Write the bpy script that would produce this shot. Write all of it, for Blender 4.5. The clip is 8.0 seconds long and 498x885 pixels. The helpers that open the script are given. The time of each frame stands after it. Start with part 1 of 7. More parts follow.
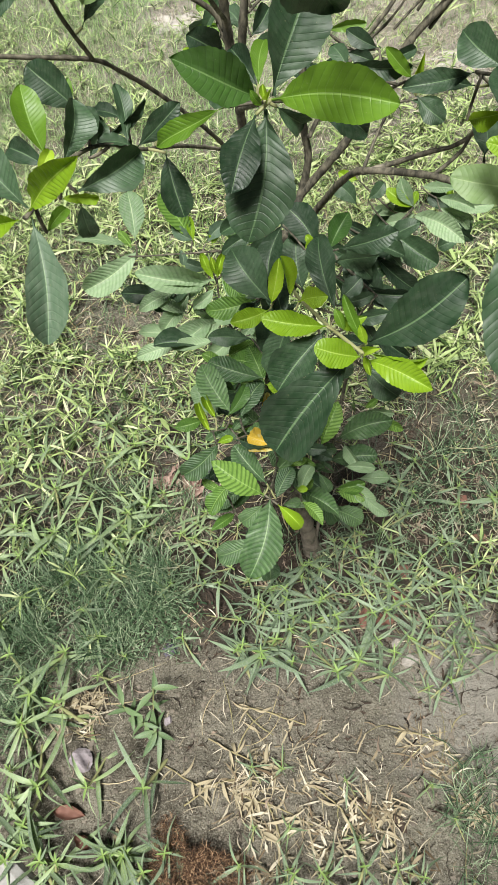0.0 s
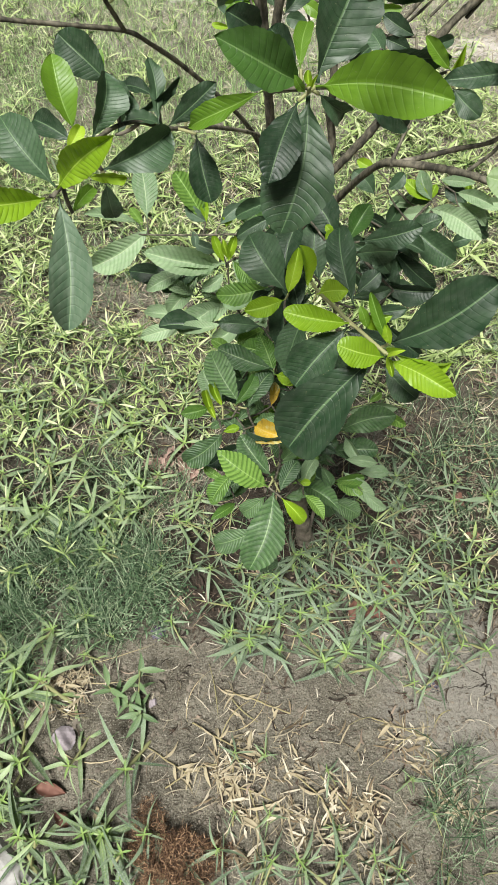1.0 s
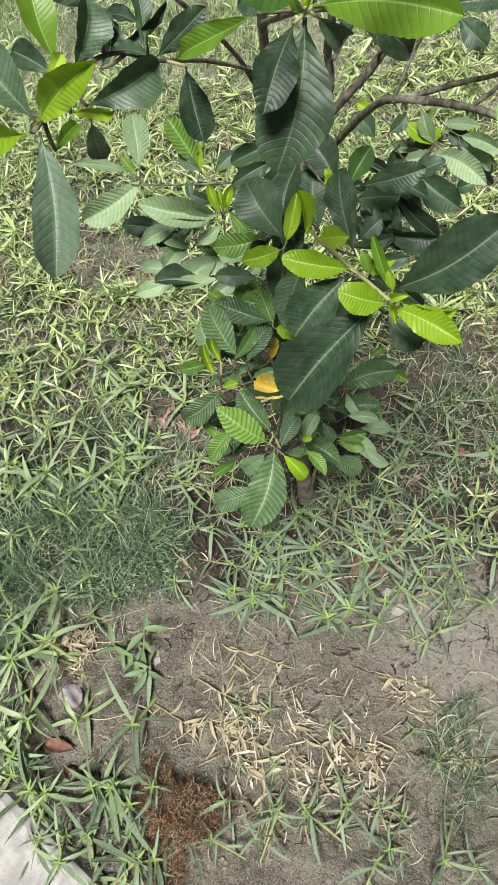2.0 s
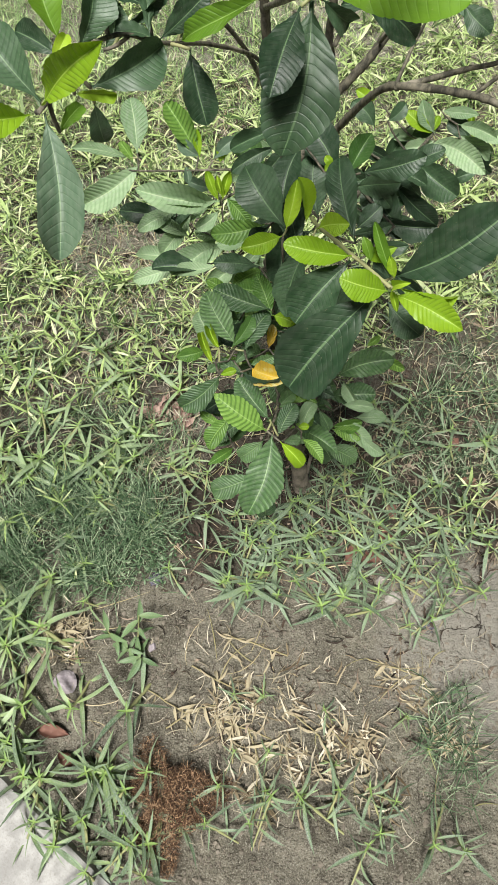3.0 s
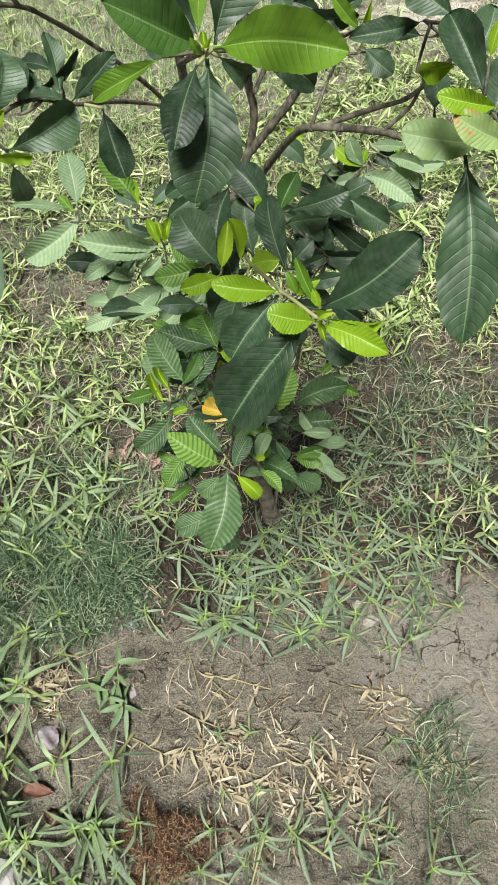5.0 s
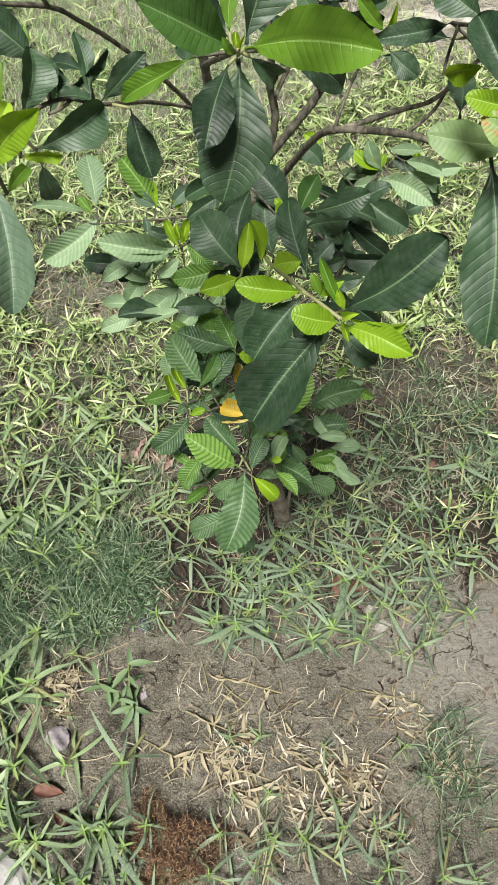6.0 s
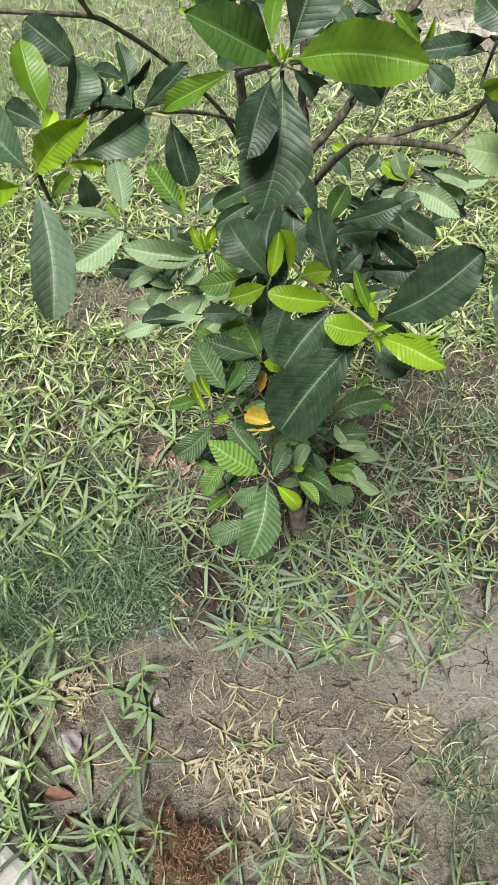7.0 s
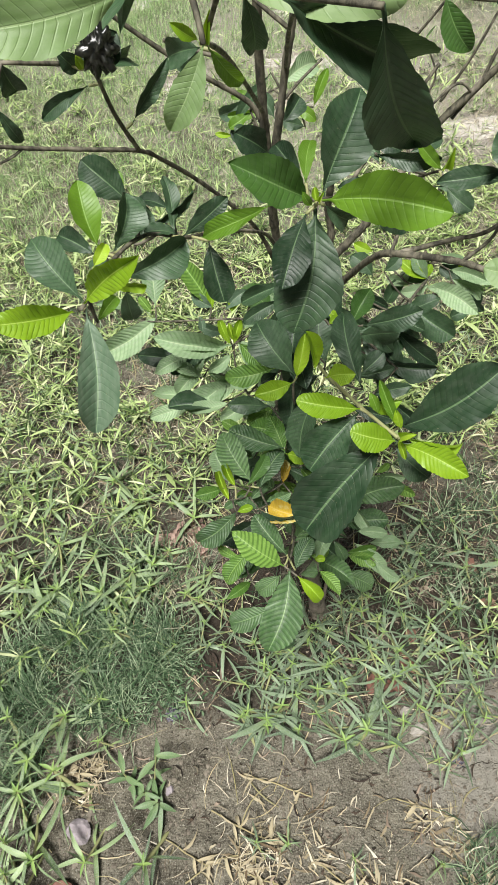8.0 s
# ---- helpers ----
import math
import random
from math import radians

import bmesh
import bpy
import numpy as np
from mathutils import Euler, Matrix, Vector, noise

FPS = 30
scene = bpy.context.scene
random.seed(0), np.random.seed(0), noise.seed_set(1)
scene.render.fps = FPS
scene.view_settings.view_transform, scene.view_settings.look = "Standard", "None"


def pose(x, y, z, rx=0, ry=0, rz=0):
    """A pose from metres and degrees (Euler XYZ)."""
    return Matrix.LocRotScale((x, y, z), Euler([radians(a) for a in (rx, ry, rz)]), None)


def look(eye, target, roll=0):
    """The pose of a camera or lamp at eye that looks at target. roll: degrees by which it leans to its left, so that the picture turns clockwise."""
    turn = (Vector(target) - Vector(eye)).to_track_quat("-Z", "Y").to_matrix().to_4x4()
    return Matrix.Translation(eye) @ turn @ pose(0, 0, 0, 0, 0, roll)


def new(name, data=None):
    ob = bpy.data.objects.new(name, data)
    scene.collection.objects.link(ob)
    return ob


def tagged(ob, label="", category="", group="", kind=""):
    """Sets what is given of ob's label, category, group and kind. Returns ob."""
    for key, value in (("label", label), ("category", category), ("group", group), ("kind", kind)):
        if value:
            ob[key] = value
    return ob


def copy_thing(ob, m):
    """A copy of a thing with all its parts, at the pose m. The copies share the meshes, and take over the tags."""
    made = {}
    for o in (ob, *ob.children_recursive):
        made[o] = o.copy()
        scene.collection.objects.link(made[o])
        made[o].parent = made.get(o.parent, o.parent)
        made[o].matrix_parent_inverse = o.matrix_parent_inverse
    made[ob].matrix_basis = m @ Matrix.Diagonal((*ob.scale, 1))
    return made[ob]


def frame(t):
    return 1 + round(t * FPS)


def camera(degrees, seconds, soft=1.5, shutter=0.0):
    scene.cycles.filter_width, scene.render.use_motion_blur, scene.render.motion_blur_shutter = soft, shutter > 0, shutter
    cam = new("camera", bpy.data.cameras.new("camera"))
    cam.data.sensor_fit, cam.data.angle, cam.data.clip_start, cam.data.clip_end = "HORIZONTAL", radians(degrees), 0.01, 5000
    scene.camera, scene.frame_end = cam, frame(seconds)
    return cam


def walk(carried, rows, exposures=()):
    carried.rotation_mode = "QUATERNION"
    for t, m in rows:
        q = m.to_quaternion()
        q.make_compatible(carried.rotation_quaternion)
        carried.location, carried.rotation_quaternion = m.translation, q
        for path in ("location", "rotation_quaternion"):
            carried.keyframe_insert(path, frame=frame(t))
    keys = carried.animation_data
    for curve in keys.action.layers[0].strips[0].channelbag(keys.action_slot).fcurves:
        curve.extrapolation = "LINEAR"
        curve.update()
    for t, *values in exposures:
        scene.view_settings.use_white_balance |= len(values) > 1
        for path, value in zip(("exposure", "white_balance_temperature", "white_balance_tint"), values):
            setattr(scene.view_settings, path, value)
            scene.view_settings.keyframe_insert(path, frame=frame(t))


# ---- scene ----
cam = camera(40.5, 8.0, 1.2)
PATH = [
    (0, (0.073, 0.591, 1.611), (-0.038, 1.69, -0.056), -8.4),
    (0.5, (0.047, 0.597, 1.604), (-0.064, 1.651, -0.091), -6.2),
    (1, (0.05, 0.61, 1.607), (-0.031, 1.662, -0.093), -4.2),
    (1.5, (0.049, 0.615, 1.591), (-0.045, 1.62, -0.135), -5.5),
    (2.8, (0.054, 0.608, 1.588), (-0.01, 1.523, -0.189), -5.0),
    (3, (0.044, 0.609, 1.589), (-0.02, 1.535, -0.183), -4.3),
    (3.5, (0.054, 0.604, 1.598), (0.025, 1.57, -0.153), -4.6),
    (4, (0.073, 0.606, 1.597), (0.063, 1.582, -0.149), -5.3),
    (4.2, (0.074, 0.603, 1.596), (0.081, 1.588, -0.145), -5.0),
    (5.5, (0.072, 0.601, 1.6), (0.079, 1.62, -0.121), -5.3),
    (6, (0.061, 0.6, 1.597), (0.048, 1.624, -0.121), -5.6),
    (6.5, (0.062, 0.6, 1.599), (0.047, 1.624, -0.119), -6.2),
    (7, (0.046, 0.602, 1.599), (-0.001, 1.645, -0.107), -5.9),
    (7.5, (0.039, 0.603, 1.612), (-0.027, 1.7, -0.059), -6.7),
    (8, (0.038, 0.617, 1.631), (-0.046, 1.829, 0.042), -5.9),
]
walk(cam, [(t, look(eye, target, roll)) for t, eye, target, roll in PATH], [(0.0, 0.30), (8.0, 0.30)])

# ---- light ----
world = bpy.data.worlds.new("sky")
scene.world = world
world.use_nodes = True
wn = world.node_tree.nodes
sky = wn.new("ShaderNodeTexSky")
sky.sky_type, sky.sun_disc = "NISHITA", False
SUN_UP, SUN_FROM = 68.0, 196.0   # degrees above the horizon, degrees clockwise from +y
sky.sun_elevation, sky.sun_rotation = radians(SUN_UP), radians(SUN_FROM)
sky.air_density, sky.dust_density, sky.ozone_density = 1.0, 3.0, 0.6
world.node_tree.links.new(sky.outputs["Color"], wn["Background"].inputs["Color"])
wn["Background"].inputs["Strength"].default_value = 0.014
sun = new("sun", bpy.data.lights.new("sun", "SUN"))
sun.data.energy, sun.data.angle, sun.data.color = 6.4, radians(18), (1.0, 0.975, 0.94)
a_up, a_from = radians(SUN_UP), radians(SUN_FROM)
sun_way = Vector((math.sin(a_from) * math.cos(a_up), math.cos(a_from) * math.cos(a_up), math.sin(a_up)))
sun.matrix_world = look(sun_way * 30, (0, 0, 0))


# ---- materials ----
class Net:
    """A short hand for node materials."""

    def __init__(self, name):
        self.mat = bpy.data.materials.new(name)
        self.mat.use_nodes = True
        self.nodes, self.links = self.mat.node_tree.nodes, self.mat.node_tree.links
        self.bsdf = self.nodes["Principled BSDF"]
        self.out = self.nodes["Material Output"]

    def put(self, socket, value):
        if isinstance(value, bpy.types.NodeSocket):
            self.links.new(value, socket)
        else:
            socket.default_value = value

    def math(self, op, a, b=0.0, c=0.0, clamp=False):
        n = self.nodes.new("ShaderNodeMath")
        n.operation, n.use_clamp = op, clamp
        for s, v in zip(n.inputs, (a, b, c)):
            self.put(s, v)
        return n.outputs[0]

    def ramp(self, x, lo, hi):
        """0 below lo, 1 above hi, smooth between."""
        n = self.nodes.new("ShaderNodeMapRange")
        n.interpolation_type = "SMOOTHSTEP"
        self.put(n.inputs[0], x)
        n.inputs[1].default_value, n.inputs[2].default_value = lo, hi
        return n.outputs[0]

    def noise(self, where, scale, detail=4.0, rough=0.55):
        n = self.nodes.new("ShaderNodeTexNoise")
        self.put(n.inputs["Vector"], where)
        n.inputs["Scale"].default_value, n.inputs["Detail"].default_value, n.inputs["Roughness"].default_value = scale, detail, rough
        return n.outputs["Fac"]

    def mix(self, f, a, b):
        n = self.nodes.new("ShaderNodeMix")
        n.data_type = "RGBA"
        self.put(n.inputs[0], f)
        for s, v in ((n.inputs[6], a), (n.inputs[7], b)):
            self.put(s, (*v, 1.0) if isinstance(v, tuple) else v)
        return n.outputs[2]

    def coord(self, which="Object"):
        return self.nodes.new("ShaderNodeTexCoord").outputs[which]

    def rand(self):
        return self.nodes.new("ShaderNodeObjectInfo").outputs["Random"]

    def island(self):
        return self.nodes.new("ShaderNodeNewGeometry").outputs["Random Per Island"]

    def bump(self, height, strength, distance):
        n = self.nodes.new("ShaderNodeBump")
        n.inputs["Strength"].default_value, n.inputs["Distance"].default_value = strength, distance
        self.put(n.inputs["Height"], height)
        self.links.new(n.outputs[0], self.bsdf.inputs["Normal"])
        return n.outputs[0]

    def thin(self, colour, share, normal=None):
        """Lets part of the light through, as a leaf does."""
        t = self.nodes.new("ShaderNodeBsdfTranslucent")
        self.put(t.inputs["Color"], colour)
        if normal is not None:
            self.links.new(normal, t.inputs["Normal"])
        m = self.nodes.new("ShaderNodeMixShader")
        m.inputs[0].default_value = share
        self.links.new(self.bsdf.outputs[0], m.inputs[1])
        self.links.new(t.outputs[0], m.inputs[2])
        self.links.new(m.outputs[0], self.out.inputs["Surface"])


def leaf_material(name, deep, bright, vein, rough, share, glow, vein_share=0.2, groove_shade=0.45, spots=None, dust=0.0):
    """A ribbed leaf. Its coordinates "leaf" run across and along it, "rib" counts the side veins, which lie at whole numbers."""
    k = Net(name)

    def along(layer):
        n = k.nodes.new("ShaderNodeUVMap")
        n.uv_map = layer
        xyz = k.nodes.new("ShaderNodeSeparateXYZ")
        k.links.new(n.outputs[0], xyz.inputs[0])
        return xyz.outputs[0], xyz.outputs[1]

    u, v = along("leaf")
    count, _ = along("rib")
    side = k.math("ABSOLUTE", k.math("MULTIPLY_ADD", u, 2.0, -1.0))
    pos = k.coord("Object")
    r = k.rand()
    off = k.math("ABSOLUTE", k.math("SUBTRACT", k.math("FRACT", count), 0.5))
    line = k.math("MULTIPLY", k.ramp(off, 0.40, 0.485), k.math("SUBTRACT", 1.0, k.ramp(side, 0.7, 1.0)))
    rib = k.math("SUBTRACT", 1.0, k.ramp(side, 0.018, 0.055))
    tone = k.math("ADD", k.math("MULTIPLY", k.noise(pos, 3.0, 3.0), 0.7), k.math("MULTIPLY", r, 0.55))
    col = k.mix(k.ramp(tone, 0.25, 1.0), deep, bright)
    mottle = k.ramp(k.noise(pos, 14.0, 4.0, 0.6), 0.42, 0.7)
    col = k.mix(k.math("MULTIPLY", mottle, 0.30), col, deep)
    # shade beside the sunken side veins, put into the leaf's colour
    col = k.mix(k.math("MULTIPLY", k.ramp(off, 0.20, 0.46), groove_shade), col, deep)
    col = k.mix(k.math("MULTIPLY", line, vein_share), col, vein)
    col = k.mix(k.math("MULTIPLY", rib, 0.6), col, tuple(min(0.7, c * 1.15) for c in vein))
    if spots is not None:
        colour, at, share_of = spots
        blot = k.ramp(k.math("ADD", k.noise(pos, 4.0, 4.0), k.math("MULTIPLY", v, share_of)), at, at + 0.18)
        col = k.mix(blot, col, colour)
    speck = k.ramp(k.noise(pos, 40.0, 2.0), 0.68, 0.76)
    col = k.mix(k.math("MULTIPLY", speck, 0.35), col, (0.30, 0.27, 0.16))
    if dust:
        col = k.mix(k.math("MULTIPLY", k.ramp(k.noise(pos, 9.0, 5.0), 0.35, 0.75), dust), col, (0.42, 0.43, 0.36))
    k.put(k.bsdf.inputs["Base Color"], col)
    k.put(k.bsdf.inputs["Roughness"], k.math("ADD", rough, k.math("MULTIPLY", k.noise(pos, 18.0, 3.0), 0.22)))
    k.bsdf.inputs["Specular IOR Level"].default_value = 0.42
    k.bump(k.math("ADD", k.math("MULTIPLY", line, -0.7), k.math("ADD", k.math("MULTIPLY", rib, -0.6), k.math("MULTIPLY", k.noise(pos, 55.0, 3.0), 0.16))), 0.35, 0.0012)
    k.thin(k.mix(0.5, col, glow), share)
    return k.mat


LEAF = {
    "mature": leaf_material("mature_leaf", (0.010, 0.029, 0.012), (0.050, 0.100, 0.044), (0.12, 0.20, 0.09), 0.36, 0.06, (0.08, 0.18, 0.02), 0.04, 0.26, dust=0.05),
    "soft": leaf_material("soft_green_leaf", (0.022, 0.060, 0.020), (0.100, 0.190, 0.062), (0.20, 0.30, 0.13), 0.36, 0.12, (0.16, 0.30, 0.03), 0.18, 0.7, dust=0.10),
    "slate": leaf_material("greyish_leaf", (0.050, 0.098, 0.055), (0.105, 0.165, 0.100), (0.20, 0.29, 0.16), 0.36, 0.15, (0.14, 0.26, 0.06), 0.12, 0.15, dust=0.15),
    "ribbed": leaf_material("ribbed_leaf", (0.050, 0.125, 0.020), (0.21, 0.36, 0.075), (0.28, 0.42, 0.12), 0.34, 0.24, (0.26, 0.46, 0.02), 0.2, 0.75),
    "mid": leaf_material("green_leaf", (0.032, 0.084, 0.016), (0.060, 0.140, 0.026), (0.18, 0.30, 0.10), 0.32, 0.22, (0.16, 0.34, 0.02), 0.12, 0.2, dust=0.04),
    "fresh": leaf_material("fresh_leaf", (0.078, 0.172, 0.014), (0.125, 0.245, 0.021), (0.30, 0.46, 0.13), 0.32, 0.26, (0.30, 0.52, 0.02), 0.12, 0.15),
    "lime": leaf_material("young_leaf", (0.16, 0.29, 0.012), (0.25, 0.40, 0.02), (0.42, 0.58, 0.11), 0.34, 0.28, (0.42, 0.62, 0.02), 0.2),
    "young": leaf_material("bud_leaf", (0.26, 0.42, 0.02), (0.38, 0.54, 0.04), (0.46, 0.60, 0.14), 0.42, 0.32, (0.46, 0.64, 0.03), 0.3),
    "pale": leaf_material("pale_leaf", (0.17, 0.27, 0.10), (0.25, 0.36, 0.15), (0.34, 0.45, 0.22), 0.40, 0.30, (0.34, 0.52, 0.10), 0.12, 0.12, dust=0.12),
    # mature back leaves under some dust, their sunlit paleness put into the colour
    "dusty": leaf_material("dusty_leaf", (0.125, 0.215, 0.10), (0.32, 0.45, 0.25), (0.40, 0.50, 0.28), 0.44, 0.25, (0.24, 0.40, 0.08), 0.25, dust=0.25),
    "yellow": leaf_material("yellowed_leaf", (0.48, 0.27, 0.02), (0.58, 0.42, 0.05), (0.50, 0.42, 0.16), 0.5, 0.25, (0.7, 0.5, 0.03), 0.2, spots=((0.60, 0.56, 0.24), 0.70, 0.35)),
    "rust": leaf_material("rusty_leaf", (0.17, 0.28, 0.075), (0.26, 0.37, 0.12), (0.33, 0.40, 0.18), 0.45, 0.2, (0.34, 0.36, 0.06), 0.35, spots=((0.42, 0.17, 0.045), 0.92, 0.5), dust=0.15),
}


def weed_leaf_material(name, deep, bright, heart, dust):
    k = Net(name)
    xyz = k.nodes.new("ShaderNodeSeparateXYZ")
    k.links.new(k.coord("UV"), xyz.inputs[0])
    side = k.math("ABSOLUTE", k.math("MULTIPLY_ADD", xyz.outputs[0], 2.0, -1.0))
    pos = k.coord("Object")
    col = k.mix(k.math("MULTIPLY_ADD", k.rand(), 0.75, k.math("MULTIPLY", k.noise(pos, 5.0, 3.0), 0.25)), deep, bright)
    col = k.mix(k.math("MULTIPLY", k.math("SUBTRACT", 1.0, k.ramp(xyz.outputs[1], 0.0, 0.45)), 0.5), col, heart)
    col = k.mix(k.math("MULTIPLY", k.math("SUBTRACT", 1.0, k.ramp(side, 0.03, 0.12)), 0.45), col, heart)
    col = k.mix(k.math("MULTIPLY", k.ramp(k.noise(pos, 34.0, 5.0, 0.7), 0.40, 0.80), dust), col, (0.46, 0.48, 0.42))
    k.put(k.bsdf.inputs["Base Color"], col)
    k.bsdf.inputs["Roughness"].default_value = 0.48
    k.bsdf.inputs["Specular IOR Level"].default_value = 0.3
    k.bump(k.noise(pos, 30.0, 3.0), 0.3, 0.001)
    k.thin(k.mix(0.5, col, heart), 0.17)
    return k.mat


WEED = weed_leaf_material("weed_leaf", (0.026, 0.058, 0.028), (0.215, 0.30, 0.175), (0.25, 0.355, 0.11), 0.55)
WEED_BRIGHT = weed_leaf_material("bright_weed_leaf", (0.050, 0.100, 0.042), (0.29, 0.39, 0.19), (0.33, 0.45, 0.12), 0.5)
WEED_BROAD = weed_leaf_material("broad_weed_leaf", (0.075, 0.140, 0.055), (0.14, 0.225, 0.09), (0.20, 0.28, 0.11), 0.3)
WEED_YOUNG = weed_leaf_material("weed_heart", (0.13, 0.23, 0.06), (0.24, 0.36, 0.10), (0.31, 0.42, 0.11), 0.15)


def blade_material(name, colours, rough=0.6, share=0.16, specks=0.0):
    """Loose ribbons by the thousand: each one takes its own colour out of three."""
    k = Net(name)
    i = k.island()
    pos = k.coord("Object")
    a, b, c = colours
    col = k.mix(k.ramp(i, 0.0, 0.55), a, b)
    col = k.mix(k.ramp(i, 0.6, 1.0), col, c)
    col = k.mix(k.math("MULTIPLY", k.ramp(k.noise(pos, 60.0, 3.0), 0.4, 0.8), 0.3), col, a)
    if specks:
        col = k.mix(k.math("MULTIPLY", k.ramp(k.noise(pos, 140.0, 2.0), 0.62, 0.72), specks), col, (0.10, 0.07, 0.04))
    k.put(k.bsdf.inputs["Base Color"], col)
    k.bsdf.inputs["Roughness"].default_value = rough
    k.bsdf.inputs["Specular IOR Level"].default_value = 0.25
    k.thin(col, share)
    return k.mat


FIELD_WEED = blade_material("field_weed", ((0.042, 0.078, 0.022), (0.35, 0.46, 0.168), (0.58, 0.63, 0.36)), 0.45)
GRASS = blade_material("grass_blade", ((0.018, 0.044, 0.020), (0.115, 0.19, 0.095), (0.36, 0.44, 0.28)), 0.5)
DEAD_GRASS = blade_material("dead_grass", ((0.17, 0.145, 0.10), (0.40, 0.36, 0.26), (0.62, 0.58, 0.46)), 0.7, 0.15)
FAR_GRASS = blade_material("meadow_blade", ((0.12, 0.22, 0.075), (0.28, 0.42, 0.16), (0.55, 0.62, 0.36)))
STRAW = blade_material("dry_straw", ((0.15, 0.11, 0.065), (0.40, 0.35, 0.23), (0.60, 0.555, 0.43)), 0.75, 0.15, 0.7)
STRAW_STEM = blade_material("trailing_stem", ((0.20, 0.19, 0.09), (0.38, 0.32, 0.18), (0.50, 0.42, 0.27)), 0.7, 0.05)
RUSSET = blade_material("russet_strand", ((0.022, 0.013, 0.009), (0.13, 0.074, 0.040), (0.44, 0.29, 0.17)), 0.8, 0.05)
LITTER = blade_material("leaf_litter", ((0.018, 0.013, 0.010), (0.070, 0.050, 0.035), (0.28, 0.22, 0.165)), 0.8, 0.05)
RED_DEAD = blade_material("reddish_dead_leaf", ((0.10, 0.045, 0.032), (0.22, 0.115, 0.085), (0.34, 0.21, 0.16)), 0.7, 0.1, 0.4)
DEAD = blade_material("dead_leaf", ((0.20, 0.125, 0.10), (0.42, 0.30, 0.245), (0.58, 0.46, 0.40)), 0.7, 0.12, 0.4)


def bark_material():
    k = Net("bark")
    pos = k.coord("Object")
    m = k.nodes.new("ShaderNodeMapping")
    k.links.new(pos, m.inputs[0])
    m.inputs["Scale"].default_value = (1.0, 1.0, 0.35)
    grain = k.noise(m.outputs[0], 160.0, 5.0, 0.65)
    blot = k.noise(pos, 26.0, 4.0)
    col = k.mix(k.ramp(grain, 0.35, 0.68), (0.034, 0.032, 0.022), (0.150, 0.138, 0.095))
    col = k.mix(k.ramp(blot, 0.55, 0.72), col, (0.26, 0.235, 0.18))
    xyz = k.nodes.new("ShaderNodeSeparateXYZ")
    k.links.new(pos, xyz.inputs[0])
    mud = k.math("MULTIPLY", k.math("SUBTRACT", 1.0, k.ramp(xyz.outputs[2], 0.10, 0.40)), k.ramp(blot, 0.3, 0.6))
    col = k.mix(k.math("MULTIPLY", mud, 0.8), col, (0.33, 0.275, 0.22))
    k.put(k.bsdf.inputs["Base Color"], col)
    k.bsdf.inputs["Roughness"].default_value = 0.8
    k.bump(k.math("ADD", grain, k.math("MULTIPLY", blot, 0.6)), 0.7, 0.002)
    return k.mat


BARK = bark_material()


def stem_material():
    k = Net("green_stem")
    pos = k.coord("Object")
    k.put(k.bsdf.inputs["Base Color"], k.mix(k.noise(pos, 30.0, 3.0), (0.16, 0.20, 0.07), (0.34, 0.32, 0.16)))
    k.bsdf.inputs["Roughness"].default_value = 0.6
    return k.mat


STEM = stem_material()


def bud_material():
    k = Net("black_bud")
    pos = k.coord("Object")
    k.put(k.bsdf.inputs["Base Color"], k.mix(k.ramp(k.noise(pos, 300.0, 3.0), 0.45, 0.7), (0.008, 0.009, 0.007), (0.035, 0.036, 0.028)))
    k.bsdf.inputs["Roughness"].default_value = 0.28
    return k.mat


BLACK_BUD = bud_material()


